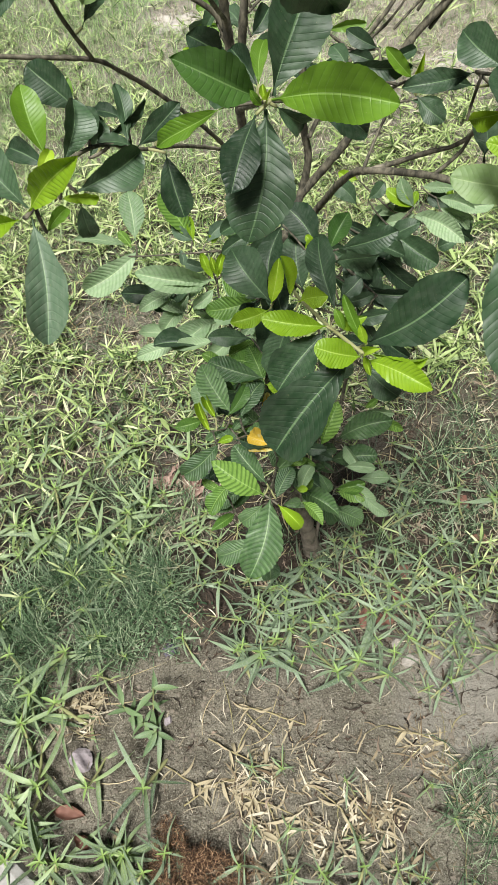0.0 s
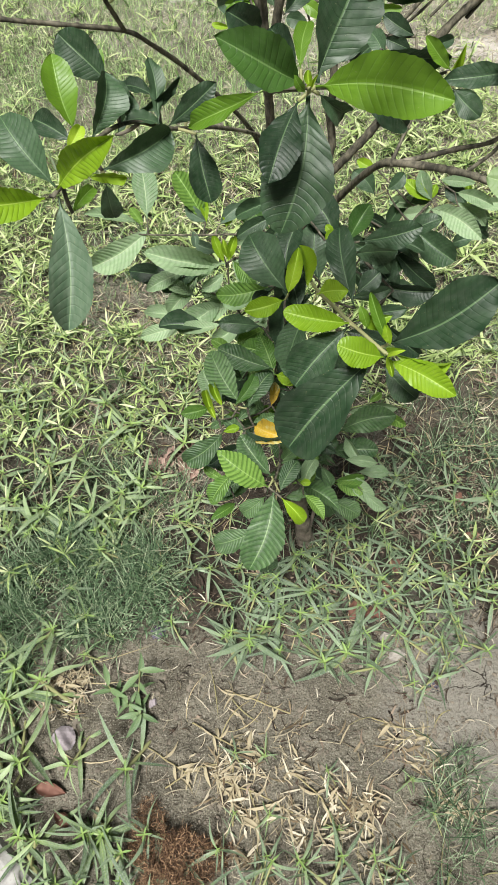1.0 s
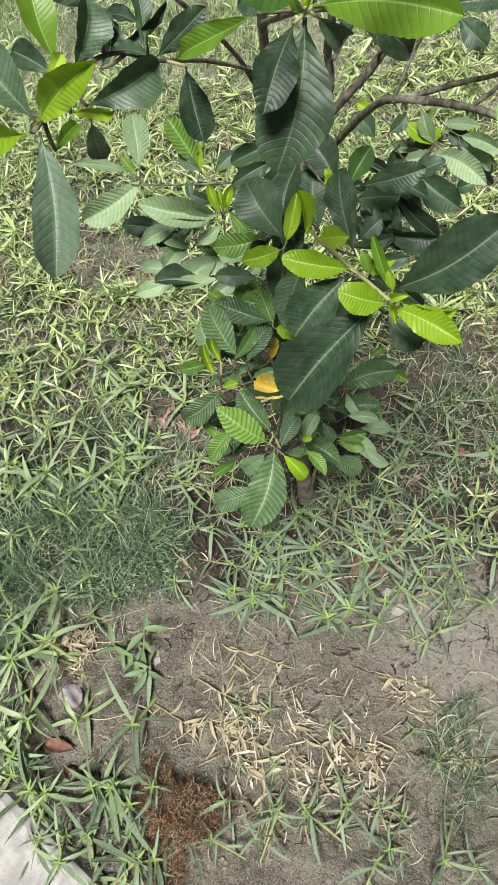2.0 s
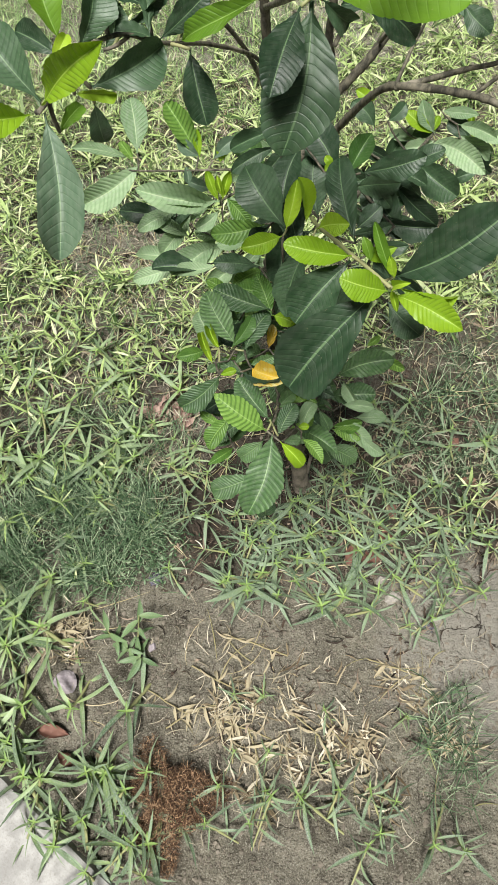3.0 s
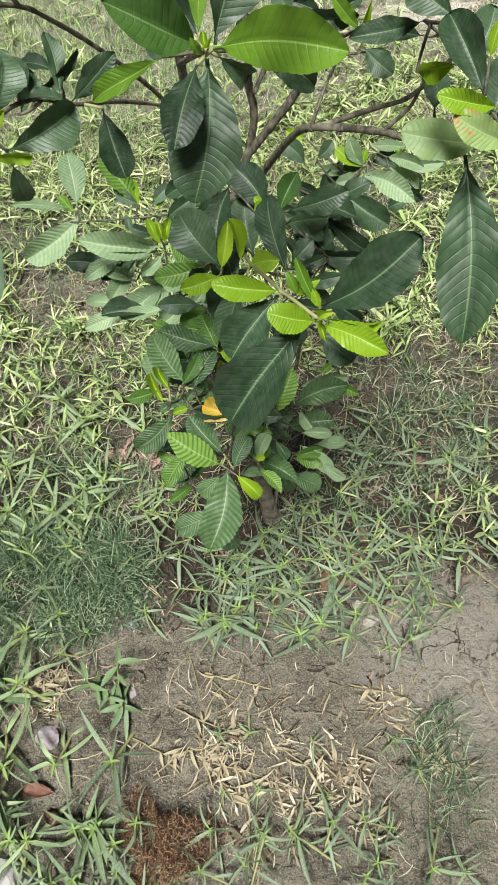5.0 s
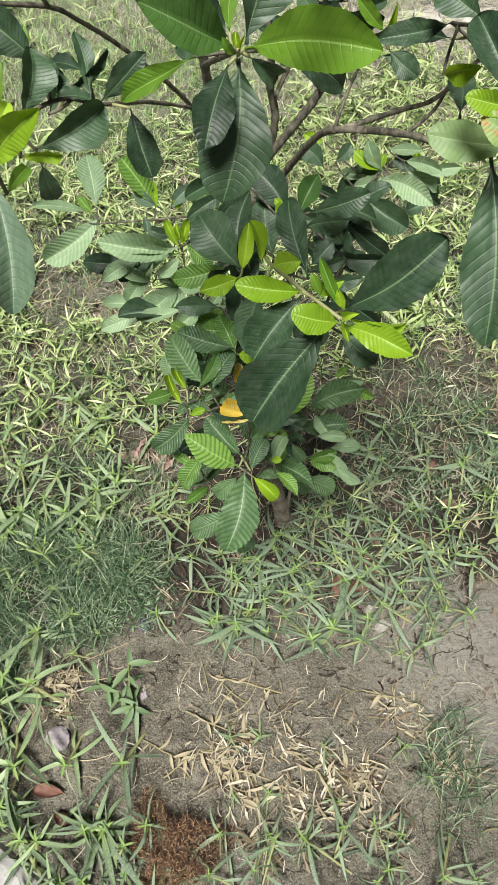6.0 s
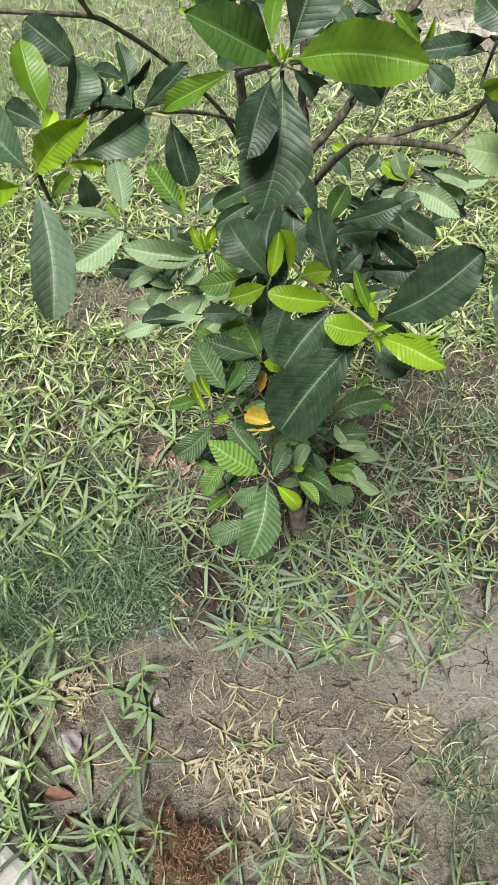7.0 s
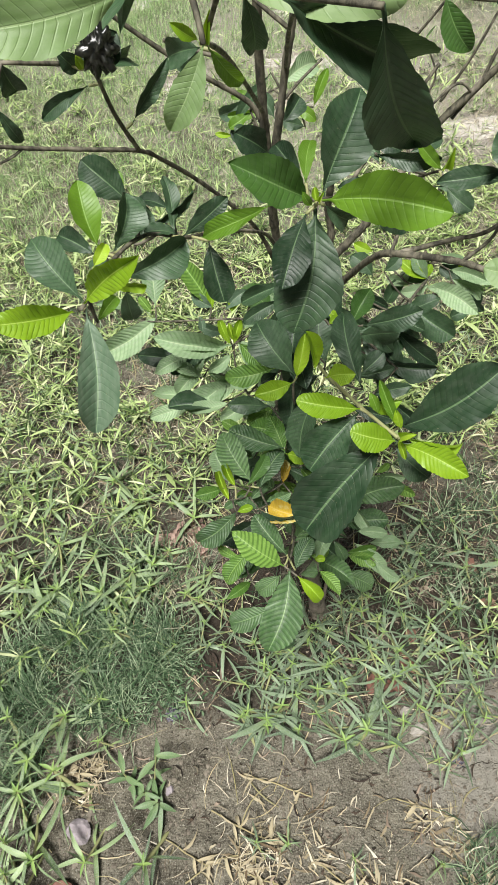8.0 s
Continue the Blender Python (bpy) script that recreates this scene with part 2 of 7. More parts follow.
def soil_material():
    k = Net("soil")
    pos = k.coord("Object")

    def distance(x, y):
        n = k.nodes.new("ShaderNodeVectorMath")
        n.operation = "DISTANCE"
        k.links.new(pos, n.inputs[0])
        n.inputs[1].default_value = (x, y, 0.0)
        return n.outputs["Value"]

    def wobble(scale, size):
        return k.math("MULTIPLY", k.math("SUBTRACT", k.noise(pos, scale, 4.0), 0.5), size)

    big, mid_n, fine, grit = k.noise(pos, 1.7, 3.0), k.noise(pos, 11.0, 5.0, 0.6), k.noise(pos, 60.0, 5.0, 0.7), k.noise(pos, 300.0, 4.0, 0.65)
    col = k.mix(k.ramp(mid_n, 0.3, 0.7), (0.090, 0.081, 0.058), (0.255, 0.236, 0.180))
    col = k.mix(k.math("MULTIPLY", k.ramp(big, 0.4, 0.65), 0.5), col, (0.225, 0.211, 0.168))
    col = k.mix(k.math("MULTIPLY", k.ramp(fine, 0.48, 0.70), 0.55), col, (0.040, 0.032, 0.024))
    col = k.mix(k.math("MULTIPLY", k.ramp(grit, 0.53, 0.68), 0.8), col, (0.400, 0.380, 0.315))
    col = k.mix(k.math("MULTIPLY", k.ramp(grit, 0.47, 0.34), 0.8), col, (0.035, 0.028, 0.022))
    # dark humus among the weeds, with the shade between them painted in
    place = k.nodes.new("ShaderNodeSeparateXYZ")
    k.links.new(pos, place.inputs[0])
    humus_shade = k.ramp(k.math("ADD", place.outputs[1], k.math("MULTIPLY", k.math("SUBTRACT", k.noise(pos, 6.0, 4.0), 0.5), 0.5)), 1.0, 1.2)
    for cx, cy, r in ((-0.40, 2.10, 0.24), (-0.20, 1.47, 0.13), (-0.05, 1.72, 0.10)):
        humus_shade = k.math("MULTIPLY", humus_shade, k.ramp(k.math("ADD", distance(cx, cy), k.math("MULTIPLY", k.math("SUBTRACT", mid_n, 0.5), 0.2)), r * 0.6, r))
    humus_shade = k.math("MULTIPLY", humus_shade, k.math("SUBTRACT", 1.0, k.math("MULTIPLY", k.ramp(k.math("ADD", place.outputs[1], k.math("MULTIPLY", big, 0.4)), 1.55, 1.95), 0.55)))
    humus_shade = k.math("MULTIPLY", humus_shade, k.math("SUBTRACT", 1.0, k.ramp(k.math("ADD", distance(0.1, 1.7), wobble(2.5, 1.6)), 1.1, 1.7)))
    col = k.mix(k.math("MULTIPLY", humus_shade, 0.9), col, (0.032, 0.024, 0.017))
    # the far meadow stands on pale dry earth
    pale = k.ramp(k.math("ADD", k.math("MULTIPLY_ADD", place.outputs[0], 0.8, place.outputs[1]), k.math("MULTIPLY", k.math("SUBTRACT", k.noise(pos, 2.2, 4.0), 0.5), 2.2)), 2.9, 3.8)
    pale = k.math("MULTIPLY", pale, k.math("SUBTRACT", 1.0, k.ramp(k.math("ADD", distance(0.7, 4.2), wobble(1.3, 3.0)), 1.5, 3.2)))
    col = k.mix(k.math("MULTIPLY", pale, 0.85), col, k.mix(mid_n, (0.27, 0.235, 0.20), (0.50, 0.465, 0.41)))
    # short worn turf all round, on the field side of the kerb
    field = k.ramp(k.math("ADD", k.math("MULTIPLY_ADD", place.outputs[0], 0.6, k.math("MULTIPLY", place.outputs[1], 0.8)), wobble(1.5, 1.2)), 0.5, 1.3)
    green = k.math("MULTIPLY", field, k.ramp(k.math("ADD", distance(0.2, 2.7), wobble(1.1, 2.4)), 1.7, 3.0))
    col = k.mix(k.math("MULTIPLY", green, 0.85), col, k.mix(k.ramp(k.noise(pos, 5.0, 5.0), 0.35, 0.65), (0.085, 0.125, 0.050), (0.25, 0.265, 0.145)))
    # a paler, drier crust in one place
    dry_crust = k.ramp(k.math("ADD", distance(0.50, 0.92), k.math("MULTIPLY", k.math("SUBTRACT", mid_n, 0.5), 0.35)), 0.30, 0.10)
    col = k.mix(k.math("MULTIPLY", dry_crust, 0.7), col, (0.315, 0.298, 0.255))
    # short cracks in the dried crust
    warp = k.nodes.new("ShaderNodeVectorMath")
    warp.operation = "ADD"
    shift = k.nodes.new("ShaderNodeTexNoise")
    k.links.new(pos, shift.inputs["Vector"])
    shift.inputs["Scale"].default_value, shift.inputs["Detail"].default_value = 14.0, 4.0
    small = k.nodes.new("ShaderNodeVectorMath")
    small.operation = "SCALE"
    k.links.new(shift.outputs["Color"], small.inputs[0])
    small.inputs["Scale"].default_value = 0.09
    k.links.new(pos, warp.inputs[0])
    k.links.new(small.outputs[0], warp.inputs[1])
    vor = k.nodes.new("ShaderNodeTexVoronoi")
    vor.feature = "DISTANCE_TO_EDGE"
    vor.inputs["Scale"].default_value = 5.5
    k.links.new(warp.outputs[0], vor.inputs["Vector"])
    crack = k.math("SUBTRACT", 1.0, k.ramp(vor.outputs["Distance"], 0.001, 0.0065))
    where = k.ramp(k.noise(pos, 5.0, 3.0), 0.56, 0.62)
    for cx, cy in ((0.19, 0.86), (0.48, 0.92)):
        where = k.math("MAXIMUM", where, k.ramp(distance(cx, cy), 0.10, 0.06))
    crack = k.math("MULTIPLY", crack, where)
    col = k.mix(k.math("MULTIPLY", crack, 0.9), col, (0.045, 0.033, 0.024))
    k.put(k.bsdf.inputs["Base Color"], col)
    k.bsdf.inputs["Roughness"].default_value = 0.92
    k.bsdf.inputs["Specular IOR Level"].default_value = 0.2
    h = k.math("ADD", k.math("MULTIPLY", mid_n, 1.6), k.math("ADD", k.math("MULTIPLY", fine, 1.5), k.math("MULTIPLY", grit, 0.45)))
    k.bump(k.math("SUBTRACT", h, k.math("MULTIPLY", crack, 1.2)), 1.0, 0.013)
    return k.mat


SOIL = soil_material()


def stone_material(name, a, b, scale):
    k = Net(name)
    pos = k.coord("Object")
    n1, n2 = k.noise(pos, scale, 5.0, 0.6), k.noise(pos, scale * 9, 4.0, 0.6)
    col = k.mix(k.ramp(n1, 0.35, 0.65), a, b)
    col = k.mix(k.math("MULTIPLY", k.ramp(n2, 0.5, 0.7), 0.35), col, (0.16, 0.14, 0.12))
    k.put(k.bsdf.inputs["Base Color"], col)
    k.bsdf.inputs["Roughness"].default_value = 0.85
    k.bump(k.math("ADD", n1, k.math("MULTIPLY", n2, 0.5)), 0.6, 0.004)
    return k.mat


ROCK = stone_material("pinkish_stone", (0.22, 0.19, 0.20), (0.37, 0.33, 0.345), 34.0)
PEBBLE = stone_material("grey_pebble", (0.26, 0.24, 0.21), (0.42, 0.39, 0.34), 40.0)
CLOD = stone_material("earth_clod", (0.10, 0.085, 0.064), (0.20, 0.175, 0.135), 30.0)
SAND = stone_material("pale_sand", (0.36, 0.335, 0.295), (0.50, 0.47, 0.425), 12.0)
CONCRETE = stone_material("worn_concrete", (0.25, 0.245, 0.23), (0.36, 0.355, 0.335), 22.0)


# ---- helpers of this scene ----
def mesh_of(name, bm, material, smooth=True):
    me = bpy.data.meshes.new(name)
    bm.to_mesh(me)
    bm.free()
    me.materials.append(material)
    for p in me.polygons:
        p.use_smooth = smooth
    return me


def part(name, bm, material, parent, label=""):
    ob = new(name, mesh_of(name, bm, material))
    ob.parent = parent
    return tagged(ob, label)


def lie(x, y):
    """Height of the ground."""
    near = 0.010 * noise.noise(Vector((x * 2.3, y * 2.3, 0.0))) + 0.005 * noise.noise(Vector((x * 11, y * 11, 3.0))) + 0.004 * noise.noise(Vector((x * 34, y * 34, 6.0))) + 0.0026 * noise.noise(Vector((x * 80, y * 80, 9.0)))
    return near + 0.10 * max(0.0, min(1.0, (math.hypot(x, y - 1.5) - 7.0) / 40.0)) * noise.noise(Vector((x * 0.06, y * 0.06, 7.0))) * 8


# ---- ground ----
def build_ground():
    def lines(lo, hi, step, end):
        near = list(np.arange(lo, hi + 1e-6, step))
        far, s, p = [], step, hi
        while p < end:
            s *= 1.25
            p += s
            far.append(p)
        back, s, p = [], step, lo
        while p > -end:
            s *= 1.25
            p -= s
            back.append(p)
        return back[::-1] + near + far
    xs, ys = lines(-0.75, 0.75, 0.0048, 600.0), lines(0.45, 1.5, 0.0048, 600.0)
    verts = [(x, y, lie(x, y)) for y in ys for x in xs]
    n = len(xs)
    faces = [(j * n + i, j * n + i + 1, (j + 1) * n + i + 1, (j + 1) * n + i) for j in range(len(ys) - 1) for i in range(n - 1)]
    me = bpy.data.meshes.new("ground")
    me.from_pydata(verts, [], faces)
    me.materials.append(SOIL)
    for p in me.polygons:
        p.use_smooth = True
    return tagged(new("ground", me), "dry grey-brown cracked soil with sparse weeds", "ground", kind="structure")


build_ground()


def bare_patch(x, y, rx, ry, seed):
    """A thin crust of pale sand on the meadow, with a ragged edge."""
    bm = bmesh.new()
    mid = bm.verts.new((0, 0, 0.010))
    rings = []
    for q in (0.3, 0.6, 0.85, 1.0):
        ring = []
        for i in range(96):
            a = 2 * math.pi * i / 96
            f = q * (1 + 0.45 * noise.noise(Vector((math.cos(a) * 1.7 + seed, math.sin(a) * 1.7, 0))) + 0.55 * q * noise.noise(Vector((math.cos(a) * 5, math.sin(a) * 5 + seed, 0))))
            px, py = math.cos(a) * rx * f, math.sin(a) * ry * f
            ring.append(bm.verts.new((px, py, (0.007 if q < 0.9 else -0.006) + 0.008 * noise.noise(Vector((px * 20, py * 20, seed))))))
        rings.append(ring)
    for i in range(96):
        bm.faces.new((mid, rings[0][i], rings[0][(i + 1) % 96]))
        for r0, r1 in zip(rings, rings[1:]):
            bm.faces.new((r0[i], r1[i], r1[(i + 1) % 96], r0[(i + 1) % 96]))
    ob = new("sand_patch", mesh_of("sand_patch", bm, SAND))
    ob.location = (x, y, lie(x, y))
    return tagged(ob, "pale bare sandy patch in the meadow", "sand", kind="structure")


bare_patch(-0.32, 4.14, 0.15, 0.10, 1.0)
bare_patch(0.30, 4.35, 0.2, 0.10, 2.0)
bare_patch(0.16, 3.90, 0.16, 0.08, 3.0)
bare_patch(1.02, 3.58, 0.2, 0.10, 4.0)
bare_patch(-0.88, 5.30, 0.30, 0.12, 5.0)
bare_patch(0.40, 5.05, 0.28, 0.12, 6.0)


def build_kerb():
    """The worn concrete kerb of the path that the camera stands on."""
    bm = bmesh.new()
    ends, wide, high = (-9.0, 9.0), 0.34, 0.10
    n = 180
    rings = []
    for i in range(n + 1):
        s = ends[0] + (ends[1] - ends[0]) * i / n
        w1 = 0.004 * noise.noise(Vector((s * 6, 1.0, 0.0)))
        w2 = 0.003 * noise.noise(Vector((s * 9, 5.0, 0.0)))
        prof = [(w1, -0.06), (w1, high - 0.022), (0.006 + w1, high - 0.008), (0.022 + w1, high + w2), (wide - 0.02, high + w2), (wide, high - 0.02), (wide, -0.06)]
        rings.append([bm.verts.new((s, -d, z)) for d, z in prof])
    for a, b in zip(rings, rings[1:]):
        for i in range(len(a) - 1):
            bm.faces.new((a[i], b[i], b[i + 1], a[i + 1]))
    bm.faces.new(rings[0])
    bm.faces.new(rings[-1][::-1])
    bmesh.ops.recalc_face_normals(bm, faces=bm.faces)
    ob = new("kerb", mesh_of("kerb", bm, CONCRETE, False))
    ob.matrix_world = pose(-0.415, 0.555, -0.08, 0, 0, -37)
    return tagged(ob, "worn pale grey concrete kerb beside the weeds", "kerb", kind="structure")


build_kerb()


# ---- the shrub ----
def leaf_mesh(name, material, veins, relief, cup, sharp, blunt, seed):
    """One ribbed leaf of length 1 and width 1, from the stalk at the origin to the tip at +y, upper side +z; the blade swells between its sunken side veins."""
    rnd = random.Random(seed)
    cup *= rnd.uniform(0.6, 1.9)
    na, nc = 104, 10
    verts, uvs, ribs = [], [], []
    ph, ph2 = rnd.uniform(0, 6.28), rnd.uniform(0, 6.28)
    bow = rnd.choice((-1, 1)) * rnd.uniform(0.05, 0.16)
    twist = rnd.uniform(-0.40, 0.40)
    ripple = rnd.uniform(0.016, 0.038)
    lop = rnd.uniform(-0.06, 0.06)
    slip = rnd.uniform(0.2, 0.5)
    top = sharp / (sharp + blunt)
    for j in range(na + 1):
        w = j / na
        for i in range(nc + 1):
            u = 2 * i / nc - 1
            s = abs(u)
            edge = ph if u < 0 else ph2
            v = w + 0.58 * w * (1 - w) * s * (0.75 + 0.25 * s)   # the rows of the mesh run along the side veins
            q = max(0.0, (v - 0.05) / 0.95)
            half = 0.5 * (q / top) ** sharp * (max(0.0, 1 - q) / (1 - top)) ** blunt
            half = max(half, 0.03 * max(0.0, 1 - v) ** 0.3)
            count = veins * w + 0.12 * math.sin(w * 15 + edge) + (slip if u < 0 else 0.0)
            swell = abs(math.sin(math.pi * count)) ** 0.85
            h = half * (1 + 0.030 * math.sin(v * 19 + edge) + (0.03 + 1.6 * relief) * (swell - 0.5)) * (1 + lop * u)
            x = u * h + bow * math.sin(math.pi * v)
            z = cup * s ** 1.4 * h * (0.75 + 0.5 * math.sin(v * 4 + ph))
            depth = 0.80 + 0.9 * noise.noise(Vector((v * 3.0, u * 1.2, seed * 1.7)))
            z += relief * depth * (swell - 0.5) * min(1.0, s * 2.5) * (1 - 0.5 * s ** 3) * min(1.0, half * 5)
            z -= 0.012 * (1 - min(1.0, s * 5)) * min(1.0, half * 4)
            z += ripple * math.sin(v * 9 + edge + 0.8 * math.sin(v * 5 + ph2)) * s * s + 0.5 * ripple * math.sin(v * 27 + 2 * edge) * s ** 3
            z += twist * (v - 0.45) * u * h * 0.35
            verts.append((x, v, z))
            uvs.append((i / nc, v))
            ribs.append((count, s))
    n = nc + 1
    faces = [(j * n + i, j * n + i + 1, (j + 1) * n + i + 1, (j + 1) * n + i) for j in range(na) for i in range(nc)]
    me = bpy.data.meshes.new(name)
    me.from_pydata(verts, [], faces)
    order = np.empty(len(me.loops), dtype=np.int32)
    me.loops.foreach_get("vertex_index", order)
    for layer, values in (("leaf", uvs), ("rib", ribs)):
        me.uv_layers.new(name=layer).data.foreach_set("uv", np.array(values)[order].ravel())
    me.materials.append(material)
    for p in me.polygons:
        p.use_smooth = True
    return me


SHAPES = {"slate": (15, 0.0035, 0.2, 1.05), "ribbed": (13, 0.030, 0.22, 0.9), "soft": (14, 0.025, 0.2, 0.95), "mature": (16, 0.0042, 0.20, 1.05), "mid": (14, 0.007, 0.18, 0.95), "fresh": (15, 0.004, 0.11, 0.98), "lime": (15, 0.014, 0.30, 0.92),
          "young": (12, 0.010, 0.8, 0.7), "pale": (14, 0.003, 0.18, 0.92), "dusty": (15, 0.016, 0.22, 0.95), "yellow": (13, 0.007, 0.34, 0.7), "rust": (14, 0.008, 0.2, 0.8)}
LEAVES = {}
for kind, (veins, relief, cup, sharp) in SHAPES.items():
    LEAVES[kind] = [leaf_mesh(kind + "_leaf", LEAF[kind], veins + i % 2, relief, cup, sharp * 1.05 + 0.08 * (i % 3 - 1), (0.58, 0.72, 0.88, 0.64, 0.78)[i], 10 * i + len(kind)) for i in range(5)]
ARCHED = {}
shrub = tagged(new("shrub"), "leafy young shrub with large ribbed green leaves and bare grey-brown boughs", "shrub")
shrub.location = (0.125, 1.308, 0.0)
SHRUB_AT = Vector((0.125, 1.308, 0.0))
pick = random.Random(11)


def bent(kind, which, arch):
    """The same leaf, arched along its length."""
    key = (kind, which, arch)
    if key not in ARCHED:
        me = LEAVES[kind][which].copy()
        co = np.empty(len(me.vertices) * 3)
        me.vertices.foreach_get("co", co)
        co = co.reshape(-1, 3)
        v = co[:, 1]
        co[:, 2] += arch * (1 + 0.5 * (which % 3)) * 4 * v * (1 - v) * (0.5 + 1.0 * v)
        me.vertices.foreach_set("co", co.ravel())
        ARCHED[key] = me
    return ARCHED[key]


LEAF_LABEL = {"yellow": "yellowed leaf", "rust": "pale leaf with a rusty brown tip", "lime": "young lime-green leaf", "young": "unfolding lime-green bud leaf"}


GROWN = []   # every bough and shoot with the points of its axis


def nearest(p):
    best = None
    for ob, pts in GROWN:
        for q in pts:
            d = (q - p).length_squared
            if best is None or d < best[0]:
                best = (d, ob, q)
    return math.sqrt(best[0]), best[1], best[2]


def tube(path, r0, r1, k):
    bm = bmesh.new()
    side, rings = Vector((0.9, 0.3, 0.2)), []
    for i, p in enumerate(path):
        s = i / (len(path) - 1)
        ax = (path[min(i + 1, len(path) - 1)] - path[max(i - 1, 0)]).normalized()
        side = (side - ax * side.dot(ax)).normalized()
        other = ax.cross(side)
        r = r0 + (r1 - r0) * s
        rings.append([bm.verts.new(p - SHRUB_AT + (side * math.cos(2 * math.pi * j / k) + other * math.sin(2 * math.pi * j / k)) * r) for j in range(k)])
    for a, b in zip(rings, rings[1:]):
        for j in range(k):
            bm.faces.new((a[j], a[(j + 1) % k], b[(j + 1) % k], b[j]))
    bm.faces.new(rings[0][::-1])
    bm.faces.new(rings[-1])
    return bm


def leaf(kind, stalk, tip, width, normal, arch):
    """A leaf from its stalk to its tip, with its upper side towards normal, on the nearest bough or on a thin shoot of it."""
    b, t = Vector(stalk), Vector(tip)
    y = (t - b)
    length = y.length
    y.normalize()
    z = Vector(normal)
    z = (z - y * z.dot(y)).normalized()
    x = y.cross(z)
    gap, bough, foot = nearest(b)
    if gap > 0.008:
        path = [foot.lerp(b, s) - (y * gap * 0.08 + Vector((0, 0, gap * 0.05))) * 4 * s * (1 - s) * 0.5 for s in (0, 0.2, 0.4, 0.6, 0.8, 1.0)]
        shoot = part("shoot", tube(path, 0.0013 + 0.008 * min(gap, 0.12), 0.0013, 6), STEM if gap < 0.02 else BARK, shrub)
        GROWN.append((shoot, path[1:]))
        bough = shoot
    m = Matrix((x * width, y * length, z * length)).transposed().to_4x4()
    ob = new("leaf", bent(kind, pick.randrange(5), arch))
    ob.parent = bough
    ob.matrix_basis = Matrix.Translation(b - SHRUB_AT) @ m
    return tagged(ob, LEAF_LABEL.get(kind, ""))


def twig(name, points, r0, r1, material=BARK):
    """A tapering round bough through points, a little knotty."""
    pts = [Vector(p) for p in points]
    path = []
    for i in range(len(pts) - 1):
        p0, p1, p2, p3 = pts[max(i - 1, 0)], pts[i], pts[i + 1], pts[min(i + 2, len(pts) - 1)]
        n = max(3, int((p2 - p1).length / 0.005))
        for j in range(n):
            s = j / n
            path.append(0.5 * (2 * p1 + (p2 - p0) * s + (2 * p0 - 5 * p1 + 4 * p2 - p3) * s * s + (3 * p1 - p0 - 3 * p2 + p3) * s ** 3))
    path.append(pts[-1])
    bm = bmesh.new()
    rings = []
    side = Vector((1, 0.3, 0.1))
    k = 12 if r0 > 0.008 else 8
    seed = pick.random() * 50
    scars, at = [], 0
    while at < len(path):
        at += random.Random(seed + at).randint(4, 11)
        scars.append(at)
    for i, p in enumerate(path):
        s = i / (len(path) - 1)
        ax = (path[min(i + 1, len(path) - 1)] - path[max(i - 1, 0)]).normalized()
        side = (side - ax * side.dot(ax)).normalized()
        other = ax.cross(side)
        r = (r0 + (r1 - r0) * s) * (1.0 if name == "trunk" else 0.47) * (1 + 0.10 * noise.noise(Vector((seed, i * 0.15, 0.0))))
        if i in scars:
            r *= 1.16
        elif i + 1 in scars:
            r *= 0.96
        if name == "trunk" and s < 0.16:
            r *= 1 + 1.1 * (0.16 - s)
        ring = []
        for j in range(k):
            a = 2 * math.pi * j / k
            rr = r * (1 + 0.09 * noise.noise(Vector((math.cos(a) * 2, math.sin(a) * 2 + seed, i * 0.12))))
            ring.append(bm.verts.new(p - SHRUB_AT + side * math.cos(a) * rr + other * math.sin(a) * rr))
        rings.append(ring)
    for a, b in zip(rings, rings[1:]):
        for j in range(k):
            bm.faces.new((a[j], a[(j + 1) % k], b[(j + 1) % k], b[j]))
    bm.faces.new(rings[0][::-1])
    bm.faces.new(rings[-1])
    ob = part(name, bm, material, shrub)
    GROWN.append((ob, path))
    return ob


twig("trunk", [(0.125, 1.308, -0.020), (0.097, 1.298, 0.261), (0.055, 1.302, 0.612), (0.048, 1.331, 0.787), (0.069, 1.349, 0.902), (0.090, 1.367, 0.969)], 0.0190, 0.0080)
twig("bough", [(0.090, 1.365, 0.966), (0.113, 1.410, 0.993), (0.127, 1.422, 1.045), (0.121, 1.418, 1.093), (0.122, 1.402, 1.144), (0.117, 1.404, 1.210)], 0.0125, 0.0090)
twig("bough", [(0.115, 1.413, 0.996), (0.156, 1.417, 1.043), (0.184, 1.423, 1.077), (0.250, 1.451, 1.169), (0.296, 1.452, 1.219), (0.332, 1.439, 1.270)], 0.0125, 0.0090)
twig("bough", [(0.105, 1.361, 0.963), (0.133, 1.343, 1.024), (0.162, 1.273, 1.120), (0.184, 1.231, 1.155), (0.236, 1.182, 1.178), (0.268, 1.141, 1.191), (0.289, 1.103, 1.226), (0.293, 1.075, 1.262)], 0.0105, 0.0060)
twig("twig", [(0.174, 1.240, 1.147), (0.232, 1.221, 1.177), (0.266, 1.209, 1.195), (0.297, 1.191, 1.245)], 0.0065, 0.0040)
twig("twig", [(0.175, 1.242, 1.150), (0.192, 1.275, 1.167), (0.211, 1.305, 1.183)], 0.0045, 0.0025)
twig("twig", [(0.238, 1.183, 1.180), (0.261, 1.188, 1.199), (0.269, 1.188, 1.222)], 0.0050, 0.0030)
twig("bough", [(0.070, 1.357, 0.959), (0.049, 1.330, 1.115), (0.043, 1.305, 1.222), (0.040, 1.296, 1.289), (0.038, 1.282, 1.354), (0.039, 1.265, 1.426)], 0.0130, 0.0090)
